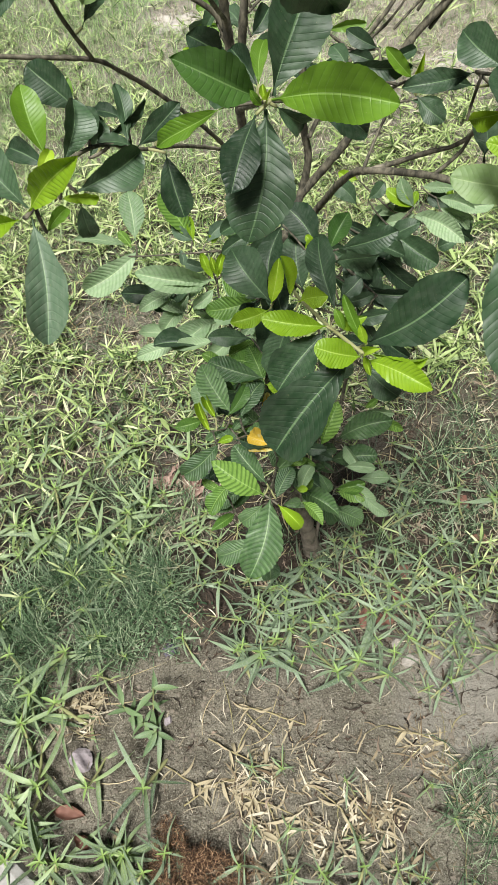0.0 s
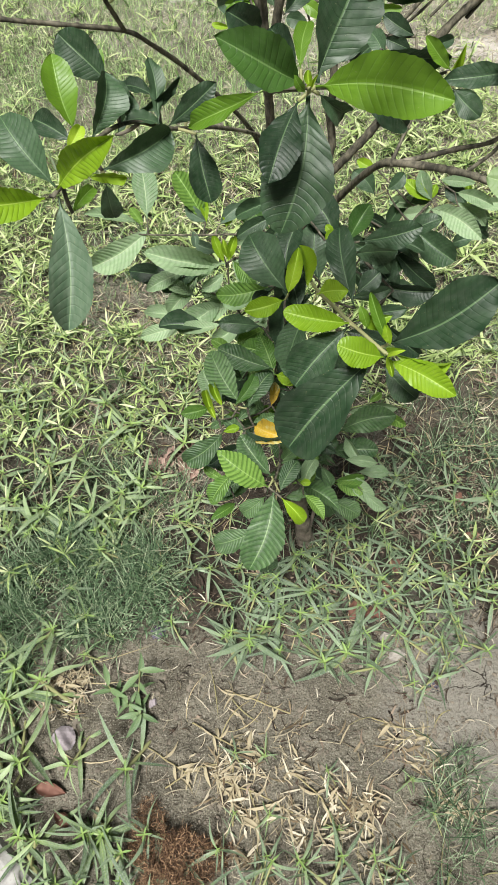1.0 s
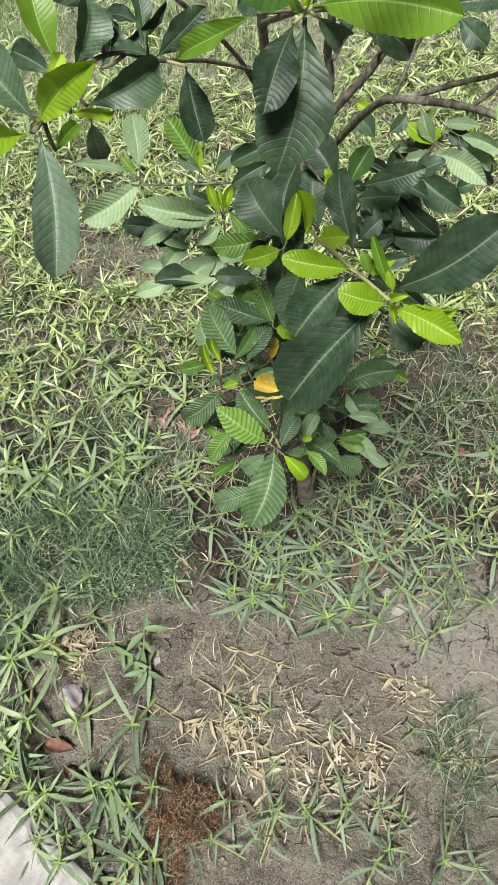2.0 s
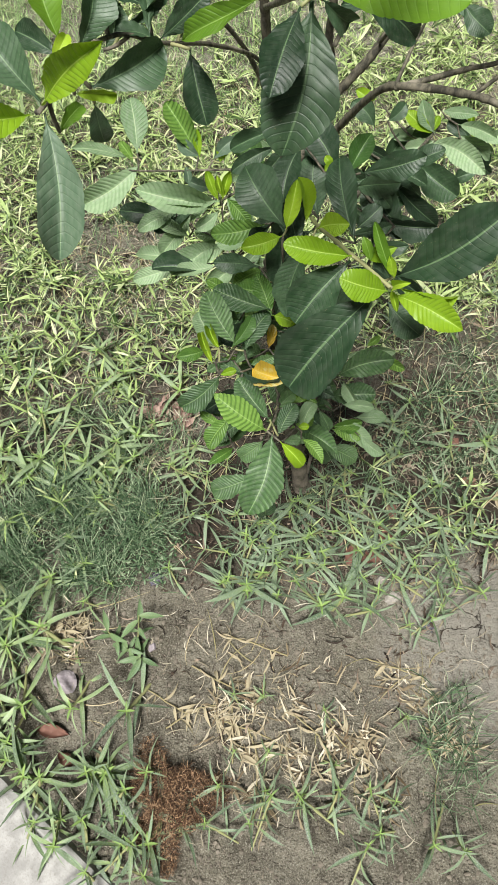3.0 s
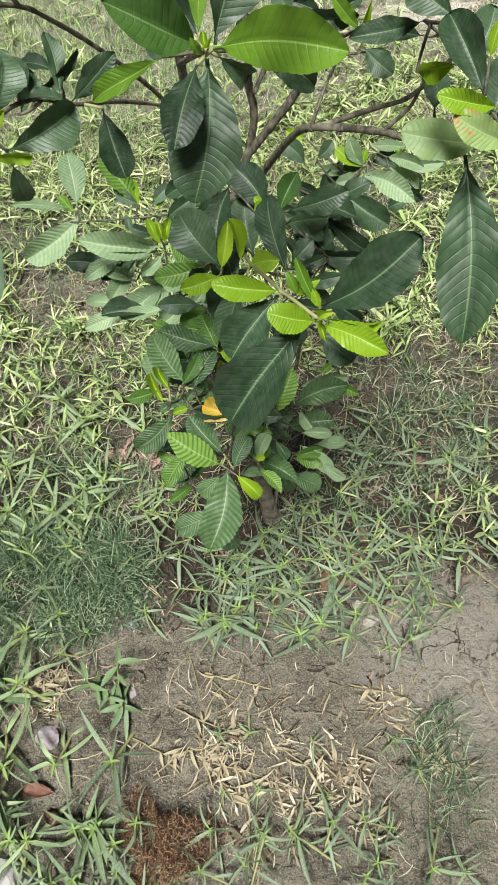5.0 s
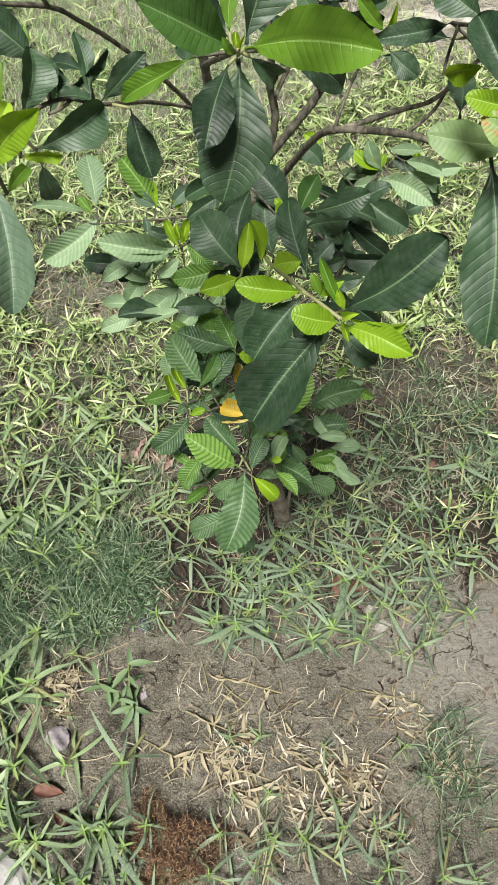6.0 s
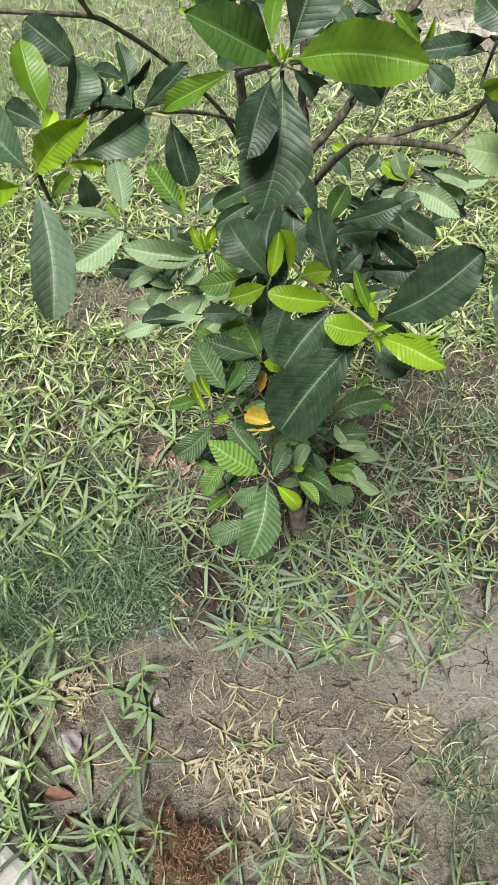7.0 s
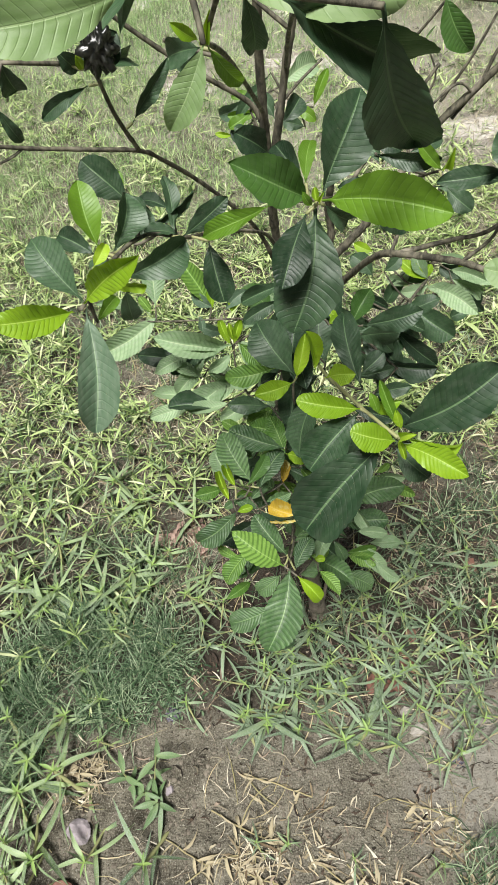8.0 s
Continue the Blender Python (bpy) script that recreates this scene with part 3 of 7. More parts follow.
twig("bough", [(0.043, 1.312, 1.197), (0.054, 1.297, 1.270), (0.063, 1.294, 1.332), (0.071, 1.291, 1.381), (0.076, 1.285, 1.426)], 0.0100, 0.0070)
twig("twig", [(0.037, 1.301, 1.278), (0.025, 1.301, 1.299), (-0.020, 1.274, 1.342), (-0.051, 1.261, 1.371), (-0.081, 1.246, 1.403), (-0.102, 1.230, 1.431)], 0.0060, 0.0040)
twig("bough", [(0.048, 1.341, 1.064), (0.030, 1.308, 1.136), (0.009, 1.265, 1.198), (-0.028, 1.222, 1.265), (-0.053, 1.194, 1.303), (-0.070, 1.179, 1.322), (-0.109, 1.147, 1.344), (-0.149, 1.120, 1.363), (-0.179, 1.094, 1.383)], 0.0058, 0.0034)
twig("twig", [(-0.070, 1.179, 1.322), (-0.077, 1.145, 1.371), (-0.077, 1.111, 1.418), (-0.081, 1.103, 1.428)], 0.0042, 0.0030)
twig("twig", [(-0.149, 1.120, 1.363), (-0.158, 1.114, 1.359), (-0.175, 1.106, 1.356)], 0.0028, 0.0020)
twig("bough", [(0.049, 1.338, 1.092), (0.034, 1.268, 1.166), (-0.002, 1.172, 1.240), (-0.031, 1.103, 1.285), (-0.057, 1.077, 1.308), (-0.073, 1.024, 1.328), (-0.088, 0.970, 1.331), (-0.092, 0.967, 1.330)], 0.0048, 0.0030)
twig("twig", [(0.054, 1.386, 0.916), (0.000, 1.445, 0.878), (-0.077, 1.472, 0.856), (-0.165, 1.480, 0.852), (-0.188, 1.480, 0.859)], 0.0050, 0.0025)
twig("twig", [(0.038, 1.324, 0.755), (0.010, 1.382, 0.726), (-0.028, 1.463, 0.722), (-0.031, 1.483, 0.785)], 0.0050, 0.0028)
twig("twig", [(0.086, 1.357, 0.957), (0.093, 1.214, 1.009), (0.113, 1.061, 1.115), (0.127, 1.013, 1.142), (0.146, 0.983, 1.147)], 0.0052, 0.0035, STEM)
twig("twig", [(0.075, 1.332, 0.929), (0.072, 1.225, 0.990), (0.066, 1.196, 1.003)], 0.0040, 0.0030)
twig("twig", [(0.051, 1.312, 0.668), (0.047, 1.214, 0.820), (0.048, 1.181, 0.870)], 0.0040, 0.0030)
twig("twig", [(0.054, 1.307, 0.615), (0.015, 1.164, 0.785), (-0.012, 1.128, 0.834), (-0.031, 1.120, 0.842)], 0.0045, 0.0025)
twig("twig", [(0.061, 1.309, 0.556), (0.057, 1.116, 0.754), (0.047, 1.039, 0.813)], 0.0045, 0.0030)
twig("twig", [(0.097, 1.294, 0.282), (0.140, 1.310, 0.373), (0.168, 1.272, 0.389)], 0.0040, 0.0020)
twig("twig", [(0.111, 1.304, 0.176), (0.164, 1.323, 0.395), (0.218, 1.343, 0.485)], 0.0040, 0.0020)
twig("bough", [(0.123, 1.294, 0.017), (0.163, 1.360, 0.347), (0.203, 1.392, 0.679), (0.238, 1.417, 0.782), (0.267, 1.490, 0.837), (0.319, 1.576, 0.828)], 0.0100, 0.0050)
twig("twig", [(0.289, 1.532, 0.830), (0.356, 1.608, 0.768), (0.418, 1.662, 0.745)], 0.0040, 0.0025)
twig("twig", [(0.183, 1.416, 1.085), (0.200, 1.320, 1.185), (0.219, 1.261, 1.234)], 0.0050, 0.0030)
twig("twig", [(0.062, 1.380, 1.258), (0.084, 1.433, 1.254), (0.114, 1.486, 1.254)], 0.0040, 0.0030)
twig("twig", [(0.127, 1.412, 1.084), (0.154, 1.433, 1.123), (0.192, 1.454, 1.171), (0.224, 1.464, 1.205), (0.256, 1.474, 1.245)], 0.0070, 0.0050)
twig("twig", [(0.043, 1.326, 1.181), (0.062, 1.137, 1.294), (0.074, 1.051, 1.347)], 0.0060, 0.0040)
twig("twig", [(0.040, 1.296, 1.289), (0.020, 1.076, 1.434), (0.010, 0.997, 1.479)], 0.0050, 0.0030)
twig("twig", [(0.010, 0.997, 1.479), (0.020, 0.956, 1.512), (0.024, 0.940, 1.526)], 0.0030, 0.0025)
twig("twig", [(0.063, 1.294, 1.332), (0.058, 1.082, 1.449), (0.059, 1.020, 1.482)], 0.0040, 0.0030)
twig("twig", [(0.296, 1.451, 1.217), (0.272, 1.443, 1.234), (0.230, 1.436, 1.198)], 0.0040, 0.0030)
twig("twig", [(0.277, 1.456, 1.185), (0.304, 1.457, 1.225), (0.319, 1.458, 1.265), (0.345, 1.452, 1.298)], 0.0050, 0.0040)
twig("twig", [(0.263, 1.469, 1.201), (0.287, 1.462, 1.250), (0.300, 1.460, 1.280), (0.316, 1.459, 1.320)], 0.0040, 0.0030)
twig("twig", [(0.204, 1.475, 1.166), (0.233, 1.472, 1.194), (0.253, 1.473, 1.228), (0.242, 1.478, 1.259)], 0.0040, 0.0020)
twig("twig", [(0.212, 1.511, 1.244), (0.232, 1.506, 1.267), (0.257, 1.493, 1.306)], 0.0040, 0.0030)

# crown whorl, nearest the path
leaf("fresh", (0.077, 1.040, 1.353), (0.154, 0.981, 1.377), 0.034, (-0.63, -0.64, 0.45), 0.05)
leaf("mid", (0.069, 1.042, 1.354), (0.014, 1.029, 1.393), 0.031, (0.47, -0.78, 0.41), 0.05)
leaf("fresh", (0.043, 1.058, 1.341), (-0.013, 1.078, 1.302), 0.017, (-0.58, -0.62, 0.52), 0.06)
leaf("mature", (0.066, 1.034, 1.347), (0.046, 0.984, 1.322), 0.027, (0.16, -0.42, 0.89), 0.06)
leaf("mature", (0.073, 1.042, 1.346), (0.054, 0.991, 1.274), 0.049, (-0.05, -0.81, 0.59), 0.06)
leaf("mature", (0.078, 1.050, 1.350), (0.108, 1.096, 1.403), 0.044, (0.16, -0.92, 0.15), 0.05)
leaf("fresh", (0.069, 1.081, 1.342), (0.075, 1.121, 1.353), 0.013, (0.08, -0.27, 0.96), 0.06)
leaf("mature", (0.043, 1.153, 1.326), (0.015, 1.143, 1.352), 0.024, (0.44, -0.89, 0.14), 0.06)
leaf("mature", (0.105, 1.081, 1.328), (0.153, 1.094, 1.287), 0.023, (0.39, -0.91, 0.17), 0.06)
leaf("mature", (0.081, 1.055, 1.339), (0.101, 1.073, 1.313), 0.016, (0.58, -0.81, -0.09), 0.06)
leaf("young", (0.073, 1.032, 1.358), (0.072, 1.037, 1.366), 0.005, (-0.07, -0.86, 0.50), 0.06)
leaf("young", (0.074, 1.032, 1.357), (0.078, 1.027, 1.369), 0.004, (-0.46, -0.86, -0.21), 0.06)
leaf("fresh", (0.071, 1.039, 1.350), (0.063, 1.036, 1.364), 0.006, (0.30, -0.95, -0.04), 0.06)
leaf("mature", (0.064, 1.087, 1.332), (0.030, 1.105, 1.321), 0.019, (-0.52, -0.74, 0.43), 0.06)
leaf("mature", (0.068, 1.124, 1.316), (0.048, 1.156, 1.332), 0.019, (-0.31, -0.57, 0.76), 0.06)
# small whorl behind the crown
leaf("fresh", (0.041, 1.418, 1.230), (-0.003, 1.416, 1.228), 0.012, (0.02, -0.90, 0.43), 0.06)
leaf("lime", (0.002, 1.407, 1.208), (-0.019, 1.407, 1.212), 0.007, (0.05, -0.89, 0.45), 0.06)
leaf("slate", (0.016, 1.513, 1.199), (-0.019, 1.523, 1.175), 0.020, (-0.38, -0.91, 0.20), 0.06)
leaf("mature", (0.037, 1.367, 1.218), (0.001, 1.373, 1.231), 0.022, (0.02, -0.89, 0.45), 0.06)
leaf("mature", (0.062, 1.393, 1.226), (0.084, 1.422, 1.241), 0.024, (0.29, -0.61, 0.74), 0.06)
leaf("mature", (0.053, 1.396, 1.231), (0.033, 1.424, 1.244), 0.021, (-0.23, -0.53, 0.82), 0.06)
# whorl behind the crown, over the thick bough
leaf("mature", (0.154, 1.282, 1.246), (0.221, 1.267, 1.245), 0.021, (-0.22, -0.97, 0.14), 0.06)
leaf("mature", (0.159, 1.276, 1.237), (0.145, 1.308, 1.250), 0.018, (-0.41, -0.48, 0.77), 0.06)
leaf("fresh", (0.222, 1.261, 1.234), (0.192, 1.263, 1.267), 0.014, (0.22, -0.94, 0.27), 0.06)
leaf("young", (0.224, 1.260, 1.235), (0.228, 1.252, 1.265), 0.008, (-0.25, -0.95, -0.20), 0.06)
leaf("mature", (0.258, 1.180, 1.281), (0.193, 1.174, 1.276), 0.020, (0.01, -0.74, 0.67), 0.06)
leaf("mature", (0.225, 1.252, 1.222), (0.252, 1.232, 1.204), 0.023, (-0.26, -0.82, 0.51), 0.06)
leaf("mature", (0.263, 1.191, 1.262), (0.225, 1.206, 1.264), 0.017, (-0.21, -0.69, 0.69), 0.06)
leaf("mature", (0.199, 1.343, 1.225), (0.164, 1.357, 1.241), 0.019, (-0.17, -0.88, 0.45), 0.06)
leaf("fresh", (0.152, 1.450, 1.197), (0.199, 1.446, 1.203), 0.014, (-0.11, -0.99, 0.10), 0.06)
leaf("mature", (0.164, 1.348, 1.222), (0.194, 1.338, 1.214), 0.018, (-0.22, -0.92, 0.31), 0.06)
# left whorl
leaf("mature", (-0.089, 0.972, 1.333), (-0.122, 1.005, 1.361), 0.028, (0.08, -0.61, 0.79), 0.06)
leaf("slate", (-0.088, 0.969, 1.328), (-0.087, 0.907, 1.270), 0.028, (0.26, -0.66, 0.70), 0.05)
leaf("lime", (-0.087, 0.967, 1.334), (-0.042, 0.963, 1.373), 0.020, (-0.27, -0.94, 0.22), 0.06)
leaf("lime", (-0.096, 0.966, 1.329), (-0.138, 0.935, 1.348), 0.021, (0.65, -0.58, 0.49), 0.06)
leaf("fresh", (-0.084, 1.026, 1.335), (-0.095, 1.056, 1.371), 0.022, (0.44, -0.62, 0.65), 0.06)
leaf("mature", (-0.067, 1.079, 1.336), (-0.100, 1.097, 1.363), 0.030, (0.15, -0.93, 0.20), 0.06)
leaf("mature", (-0.078, 1.041, 1.319), (-0.067, 1.074, 1.348), 0.025, (0.55, -0.75, 0.20), 0.12)
leaf("mature", (-0.097, 1.054, 1.309), (-0.127, 1.073, 1.315), 0.019, (-0.24, -0.62, 0.75), 0.06)
leaf("mature", (-0.078, 1.046, 1.290), (-0.029, 1.084, 1.295), 0.029, (0.25, -0.85, 0.35), 0.06)
leaf("lime", (-0.082, 1.018, 1.305), (-0.057, 1.030, 1.296), 0.009, (0.45, -0.89, 0.04), 0.06)
leaf("fresh", (-0.086, 0.979, 1.307), (-0.076, 1.007, 1.305), 0.010, (0.64, -0.17, 0.75), 0.06)
leaf("mature", (-0.079, 1.049, 1.277), (-0.081, 1.057, 1.238), 0.017, (0.26, -0.94, -0.20), 0.06)
leaf("young", (-0.082, 0.994, 1.343), (-0.075, 1.012, 1.348), 0.009, (0.48, -0.42, 0.77), 0.06)
leaf("fresh", (-0.076, 1.097, 1.330), (-0.075, 1.106, 1.347), 0.007, (0.20, -0.86, 0.47), 0.06)
leaf("mature", (-0.074, 1.094, 1.287), (-0.064, 1.121, 1.306), 0.018, (0.57, -0.61, 0.55), 0.06)
leaf("mature", (-0.083, 1.021, 1.310), (-0.093, 1.045, 1.313), 0.014, (-0.09, -0.14, 0.99), 0.06)
# middle of the left bough
leaf("mature", (-0.031, 1.086, 1.298), (0.009, 1.087, 1.331), 0.018, (-0.23, -0.93, 0.30), 0.06)
leaf("mature", (-0.038, 1.086, 1.300), (-0.045, 1.125, 1.329), 0.014, (0.56, -0.42, 0.72), 0.06)
leaf("mature", (-0.042, 1.113, 1.306), (-0.072, 1.130, 1.305), 0.014, (-0.23, -0.33, 0.92), 0.06)
leaf("mature", (-0.059, 1.105, 1.298), (-0.020, 1.105, 1.327), 0.010, (0.19, -0.95, -0.26), 0.06)
leaf("mature", (-0.012, 1.101, 1.281), (-0.002, 1.071, 1.239), 0.025, (0.25, -0.92, 0.15), 0.06)
leaf("mature", (-0.065, 1.104, 1.299), (-0.074, 1.115, 1.319), 0.015, (0.18, -0.84, 0.51), 0.06)
leaf("mature", (-0.035, 1.094, 1.294), (-0.062, 1.084, 1.305), 0.013, (0.43, -0.23, 0.87), 0.06)
leaf("mature", (-0.019, 1.126, 1.284), (0.001, 1.135, 1.296), 0.015, (0.37, -0.92, 0.10), 0.06)
# low back whorl on the thin side twig
leaf("ribbed", (-0.062, 1.488, 0.869), (-0.107, 1.531, 0.932), 0.035, (0.11, -0.78, 0.61), 0.06)
leaf("slate", (-0.058, 1.488, 0.868), (-0.094, 1.502, 0.891), 0.021, (0.10, -0.77, 0.63), 0.06)
leaf("lime", (-0.060, 1.486, 0.867), (-0.062, 1.512, 0.899), 0.013, (0.09, -0.77, 0.63), 0.06)
leaf("slate", (-0.040, 1.485, 0.863), (-0.000, 1.507, 0.886), 0.023, (0.05, -0.77, 0.64), 0.06)
leaf("mid", (0.041, 1.512, 0.829), (-0.013, 1.538, 0.862), 0.043, (0.02, -0.77, 0.64), 0.06)
leaf("lime", (-0.029, 1.483, 0.860), (-0.019, 1.503, 0.882), 0.019, (0.05, -0.77, 0.64), 0.06)
leaf("slate", (-0.083, 1.479, 0.862), (-0.080, 1.461, 0.841), 0.013, (0.10, -0.75, 0.66), 0.06)
leaf("dusty", (0.013, 1.614, 0.796), (0.053, 1.600, 0.778), 0.021, (0.00, -0.77, 0.63), 0.06)
leaf("dusty", (-0.158, 1.498, 0.869), (-0.169, 1.577, 0.908), 0.041, (0.12, -0.42, 0.90), 0.06)
leaf("dusty", (-0.171, 1.493, 0.866), (-0.250, 1.473, 0.902), 0.019, (0.46, -0.45, 0.76), 0.06)
leaf("dusty", (-0.154, 1.489, 0.857), (-0.255, 1.448, 0.813), 0.045, (0.06, -0.80, 0.60), 0.06)
leaf("ribbed", (-0.165, 1.490, 0.861), (-0.184, 1.506, 0.885), 0.015, (0.18, -0.76, 0.63), 0.06)
# back whorl by the ground
leaf("dusty", (-0.035, 1.482, 0.784), (-0.166, 1.463, 0.830), 0.045, (0.33, -0.72, 0.62), 0.06)
leaf("dusty", (-0.038, 1.474, 0.776), (-0.155, 1.465, 0.800), 0.020, (0.21, -0.44, 0.87), 0.06)
leaf("dusty", (-0.025, 1.490, 0.791), (0.016, 1.450, 0.748), 0.033, (0.04, -0.72, 0.70), 0.06)
leaf("ribbed", (-0.022, 1.471, 0.801), (0.015, 1.448, 0.761), 0.027, (0.14, -0.79, 0.59), 0.06)
leaf("dusty", (-0.037, 1.472, 0.773), (-0.076, 1.450, 0.755), 0.023, (0.08, -0.71, 0.70), 0.06)
leaf("lime", (-0.036, 1.482, 0.784), (-0.055, 1.514, 0.821), 0.016, (0.07, -0.74, 0.67), 0.06)
leaf("lime", (-0.031, 1.483, 0.785), (-0.016, 1.514, 0.817), 0.016, (0.05, -0.74, 0.67), 0.06)
leaf("young", (-0.028, 1.487, 0.788), (-0.038, 1.509, 0.814), 0.012, (0.06, -0.74, 0.67), 0.06)
leaf("dusty", (-0.023, 1.503, 0.805), (0.013, 1.528, 0.802), 0.020, (0.45, -0.55, 0.71), 0.06)
leaf("slate", (-0.049, 1.563, 0.740), (-0.096, 1.569, 0.753), 0.023, (0.09, -0.74, 0.67), 0.06)
leaf("dusty", (-0.046, 1.490, 0.693), (-0.133, 1.442, 0.661), 0.048, (0.01, -0.56, 0.83), 0.06)
leaf("dusty", (-0.029, 1.482, 0.684), (-0.106, 1.467, 0.678), 0.036, (0.08, -0.68, 0.73), 0.06)
leaf("dusty", (-0.012, 1.463, 0.666), (-0.068, 1.428, 0.639), 0.033, (0.06, -0.66, 0.75), 0.06)
leaf("dusty", (-0.025, 1.490, 0.691), (-0.088, 1.511, 0.690), 0.031, (-0.22, -0.63, 0.75), 0.06)
leaf("dusty", (0.014, 1.435, 0.747), (-0.041, 1.425, 0.742), 0.026, (0.01, -0.56, 0.83), 0.06)
leaf("dusty", (0.021, 1.406, 0.720), (0.047, 1.367, 0.687), 0.027, (0.00, -0.65, 0.76), 0.06)
leaf("dusty", (-0.006, 1.422, 0.682), (0.027, 1.447, 0.704), 0.022, (0.02, -0.67, 0.74), 0.06)
leaf("dusty", (-0.039, 1.474, 0.650), (-0.010, 1.441, 0.620), 0.025, (0.05, -0.66, 0.75), 0.06)
# middle of the stem
leaf("mature", (0.065, 1.204, 0.997), (0.018, 1.267, 1.035), 0.054, (-0.13, -0.58, 0.81), 0.08)
leaf("young", (0.065, 1.182, 1.017), (0.078, 1.218, 1.056), 0.018, (-0.04, -0.72, 0.69), 0.06)
leaf("young", (0.090, 1.193, 1.016), (0.079, 1.227, 1.051), 0.013, (0.28, -0.64, 0.71), 0.06)
leaf("lime", (0.062, 1.198, 0.991), (0.012, 1.181, 0.990), 0.025, (0.19, -0.64, 0.75), 0.06)
leaf("mature", (0.108, 1.253, 0.964), (0.105, 1.320, 1.008), 0.043, (-0.08, -0.54, 0.83), 0.06)
leaf("mature", (0.130, 1.285, 1.001), (0.089, 1.335, 1.040), 0.044, (-0.15, -0.68, 0.72), 0.06)
leaf("mature", (0.140, 1.144, 1.032), (0.127, 1.252, 1.055), 0.034, (-0.21, -0.23, 0.95), 0.06)
leaf("lime", (0.096, 1.145, 1.054), (0.129, 1.131, 1.073), 0.025, (-0.58, -0.60, 0.55), 0.06)
leaf("mature", (0.093, 1.153, 1.033), (0.065, 1.115, 0.946), 0.037, (-0.49, -0.73, 0.48), 0.06)
leaf("mature", (0.063, 1.203, 0.942), (0.079, 1.217, 0.983), 0.029, (-0.21, -0.90, 0.39), 0.06)
leaf("mature", (0.068, 1.250, 0.876), (0.081, 1.205, 0.814), 0.046, (0.01, -0.81, 0.59), 0.06)
leaf("mid", (0.145, 1.292, 0.997), (0.173, 1.327, 1.027), 0.028, (-0.03, -0.65, 0.76), 0.06)
leaf("mature", (0.151, 1.239, 1.044), (0.219, 1.225, 1.077), 0.031, (-0.38, -0.82, 0.43), 0.06)
leaf("mature", (0.146, 1.259, 1.005), (0.203, 1.255, 1.014), 0.032, (-0.09, -0.97, 0.22), 0.06)
leaf("mature", (0.224, 1.268, 0.916), (0.171, 1.317, 0.954), 0.045, (-0.16, -0.70, 0.69), 0.06)
leaf("mature", (0.152, 1.225, 0.972), (0.182, 1.241, 0.993), 0.025, (-0.14, -0.70, 0.70), 0.06)
leaf("lime", (0.125, 1.277, 1.022), (0.114, 1.286, 1.030), 0.010, (-0.09, -0.75, 0.65), 0.06)
leaf("lime", (0.111, 1.259, 1.030), (0.125, 1.265, 1.038), 0.011, (-0.09, -0.75, 0.66), 0.06)
leaf("mature", (0.043, 1.269, 0.934), (0.019, 1.259, 0.925), 0.017, (0.01, -0.70, 0.72), 0.06)
leaf("mature", (0.095, 1.326, 0.953), (0.113, 1.375, 0.980), 0.036, (0.04, -0.50, 0.86), 0.06)
leaf("mature", (0.085, 1.280, 1.054), (0.062, 1.220, 1.020), 0.032, (-0.25, -0.80, 0.55), 0.06)
leaf("mature", (0.058, 1.250, 1.001), (0.078, 1.190, 0.985), 0.030, (0.20, -0.85, 0.50), 0.06)
leaf("mature", (0.076, 1.260, 0.962), (0.057, 1.195, 0.905), 0.034, (-0.20, -0.82, 0.54), 0.06)
leaf("soft", (0.054, 1.240, 0.866), (0.087, 1.170, 0.848), 0.032, (0.10, -0.75, 0.65), 0.06)
# front whorl
leaf("lime", (0.116, 1.020, 1.146), (0.057, 1.024, 1.158), 0.023, (0.09, -0.69, 0.71), 0.05)
leaf("mature", (0.116, 1.024, 1.136), (0.068, 0.991, 1.092), 0.042, (-0.17, -0.70, 0.70), 0.06)
leaf("mature", (0.136, 0.988, 1.136), (0.062, 0.949, 1.050), 0.059, (-0.32, -0.72, 0.61), 0.05)
leaf("lime", (0.143, 0.982, 1.145), (0.102, 0.981, 1.163), 0.026, (0.30, -0.69, 0.66), 0.06)
leaf("lime", (0.148, 0.979, 1.144), (0.200, 0.941, 1.143), 0.025, (-0.35, -0.51, 0.79), 0.06)
leaf("lime", (0.150, 0.983, 1.148), (0.202, 0.976, 1.144), 0.014, (-0.11, -0.96, 0.25), 0.06)
leaf("mature", (0.153, 1.012, 1.094), (0.185, 0.989, 1.072), 0.028, (-0.04, -0.72, 0.69), 0.06)
leaf("mature", (0.152, 1.003, 1.138), (0.231, 1.005, 1.210), 0.047, (-0.48, -0.69, 0.55), 0.06)
leaf("lime", (0.123, 1.021, 1.148), (0.152, 1.014, 1.162), 0.014, (-0.38, -0.84, 0.38), 0.06)
leaf("fresh", (0.148, 0.988, 1.151), (0.130, 1.017, 1.188), 0.010, (-0.10, -0.79, 0.60), 0.06)
leaf("lime", (0.149, 0.989, 1.152), (0.143, 0.997, 1.171), 0.008, (-0.06, -0.93, 0.37), 0.06)
leaf("young", (0.146, 0.982, 1.146), (0.151, 0.967, 1.136), 0.006, (-0.18, -0.61, 0.77), 0.06)
leaf("young", (0.145, 0.977, 1.155), (0.158, 0.971, 1.167), 0.008, (-0.68, -0.53, 0.50), 0.06)
leaf("fresh", (0.131, 1.008, 1.151), (0.123, 1.017, 1.172), 0.009, (-0.01, -0.92, 0.40), 0.06)
leaf("mature", (0.116, 1.073, 1.072), (0.143, 1.062, 1.015), 0.036, (0.03, -0.98, 0.20), 0.06)
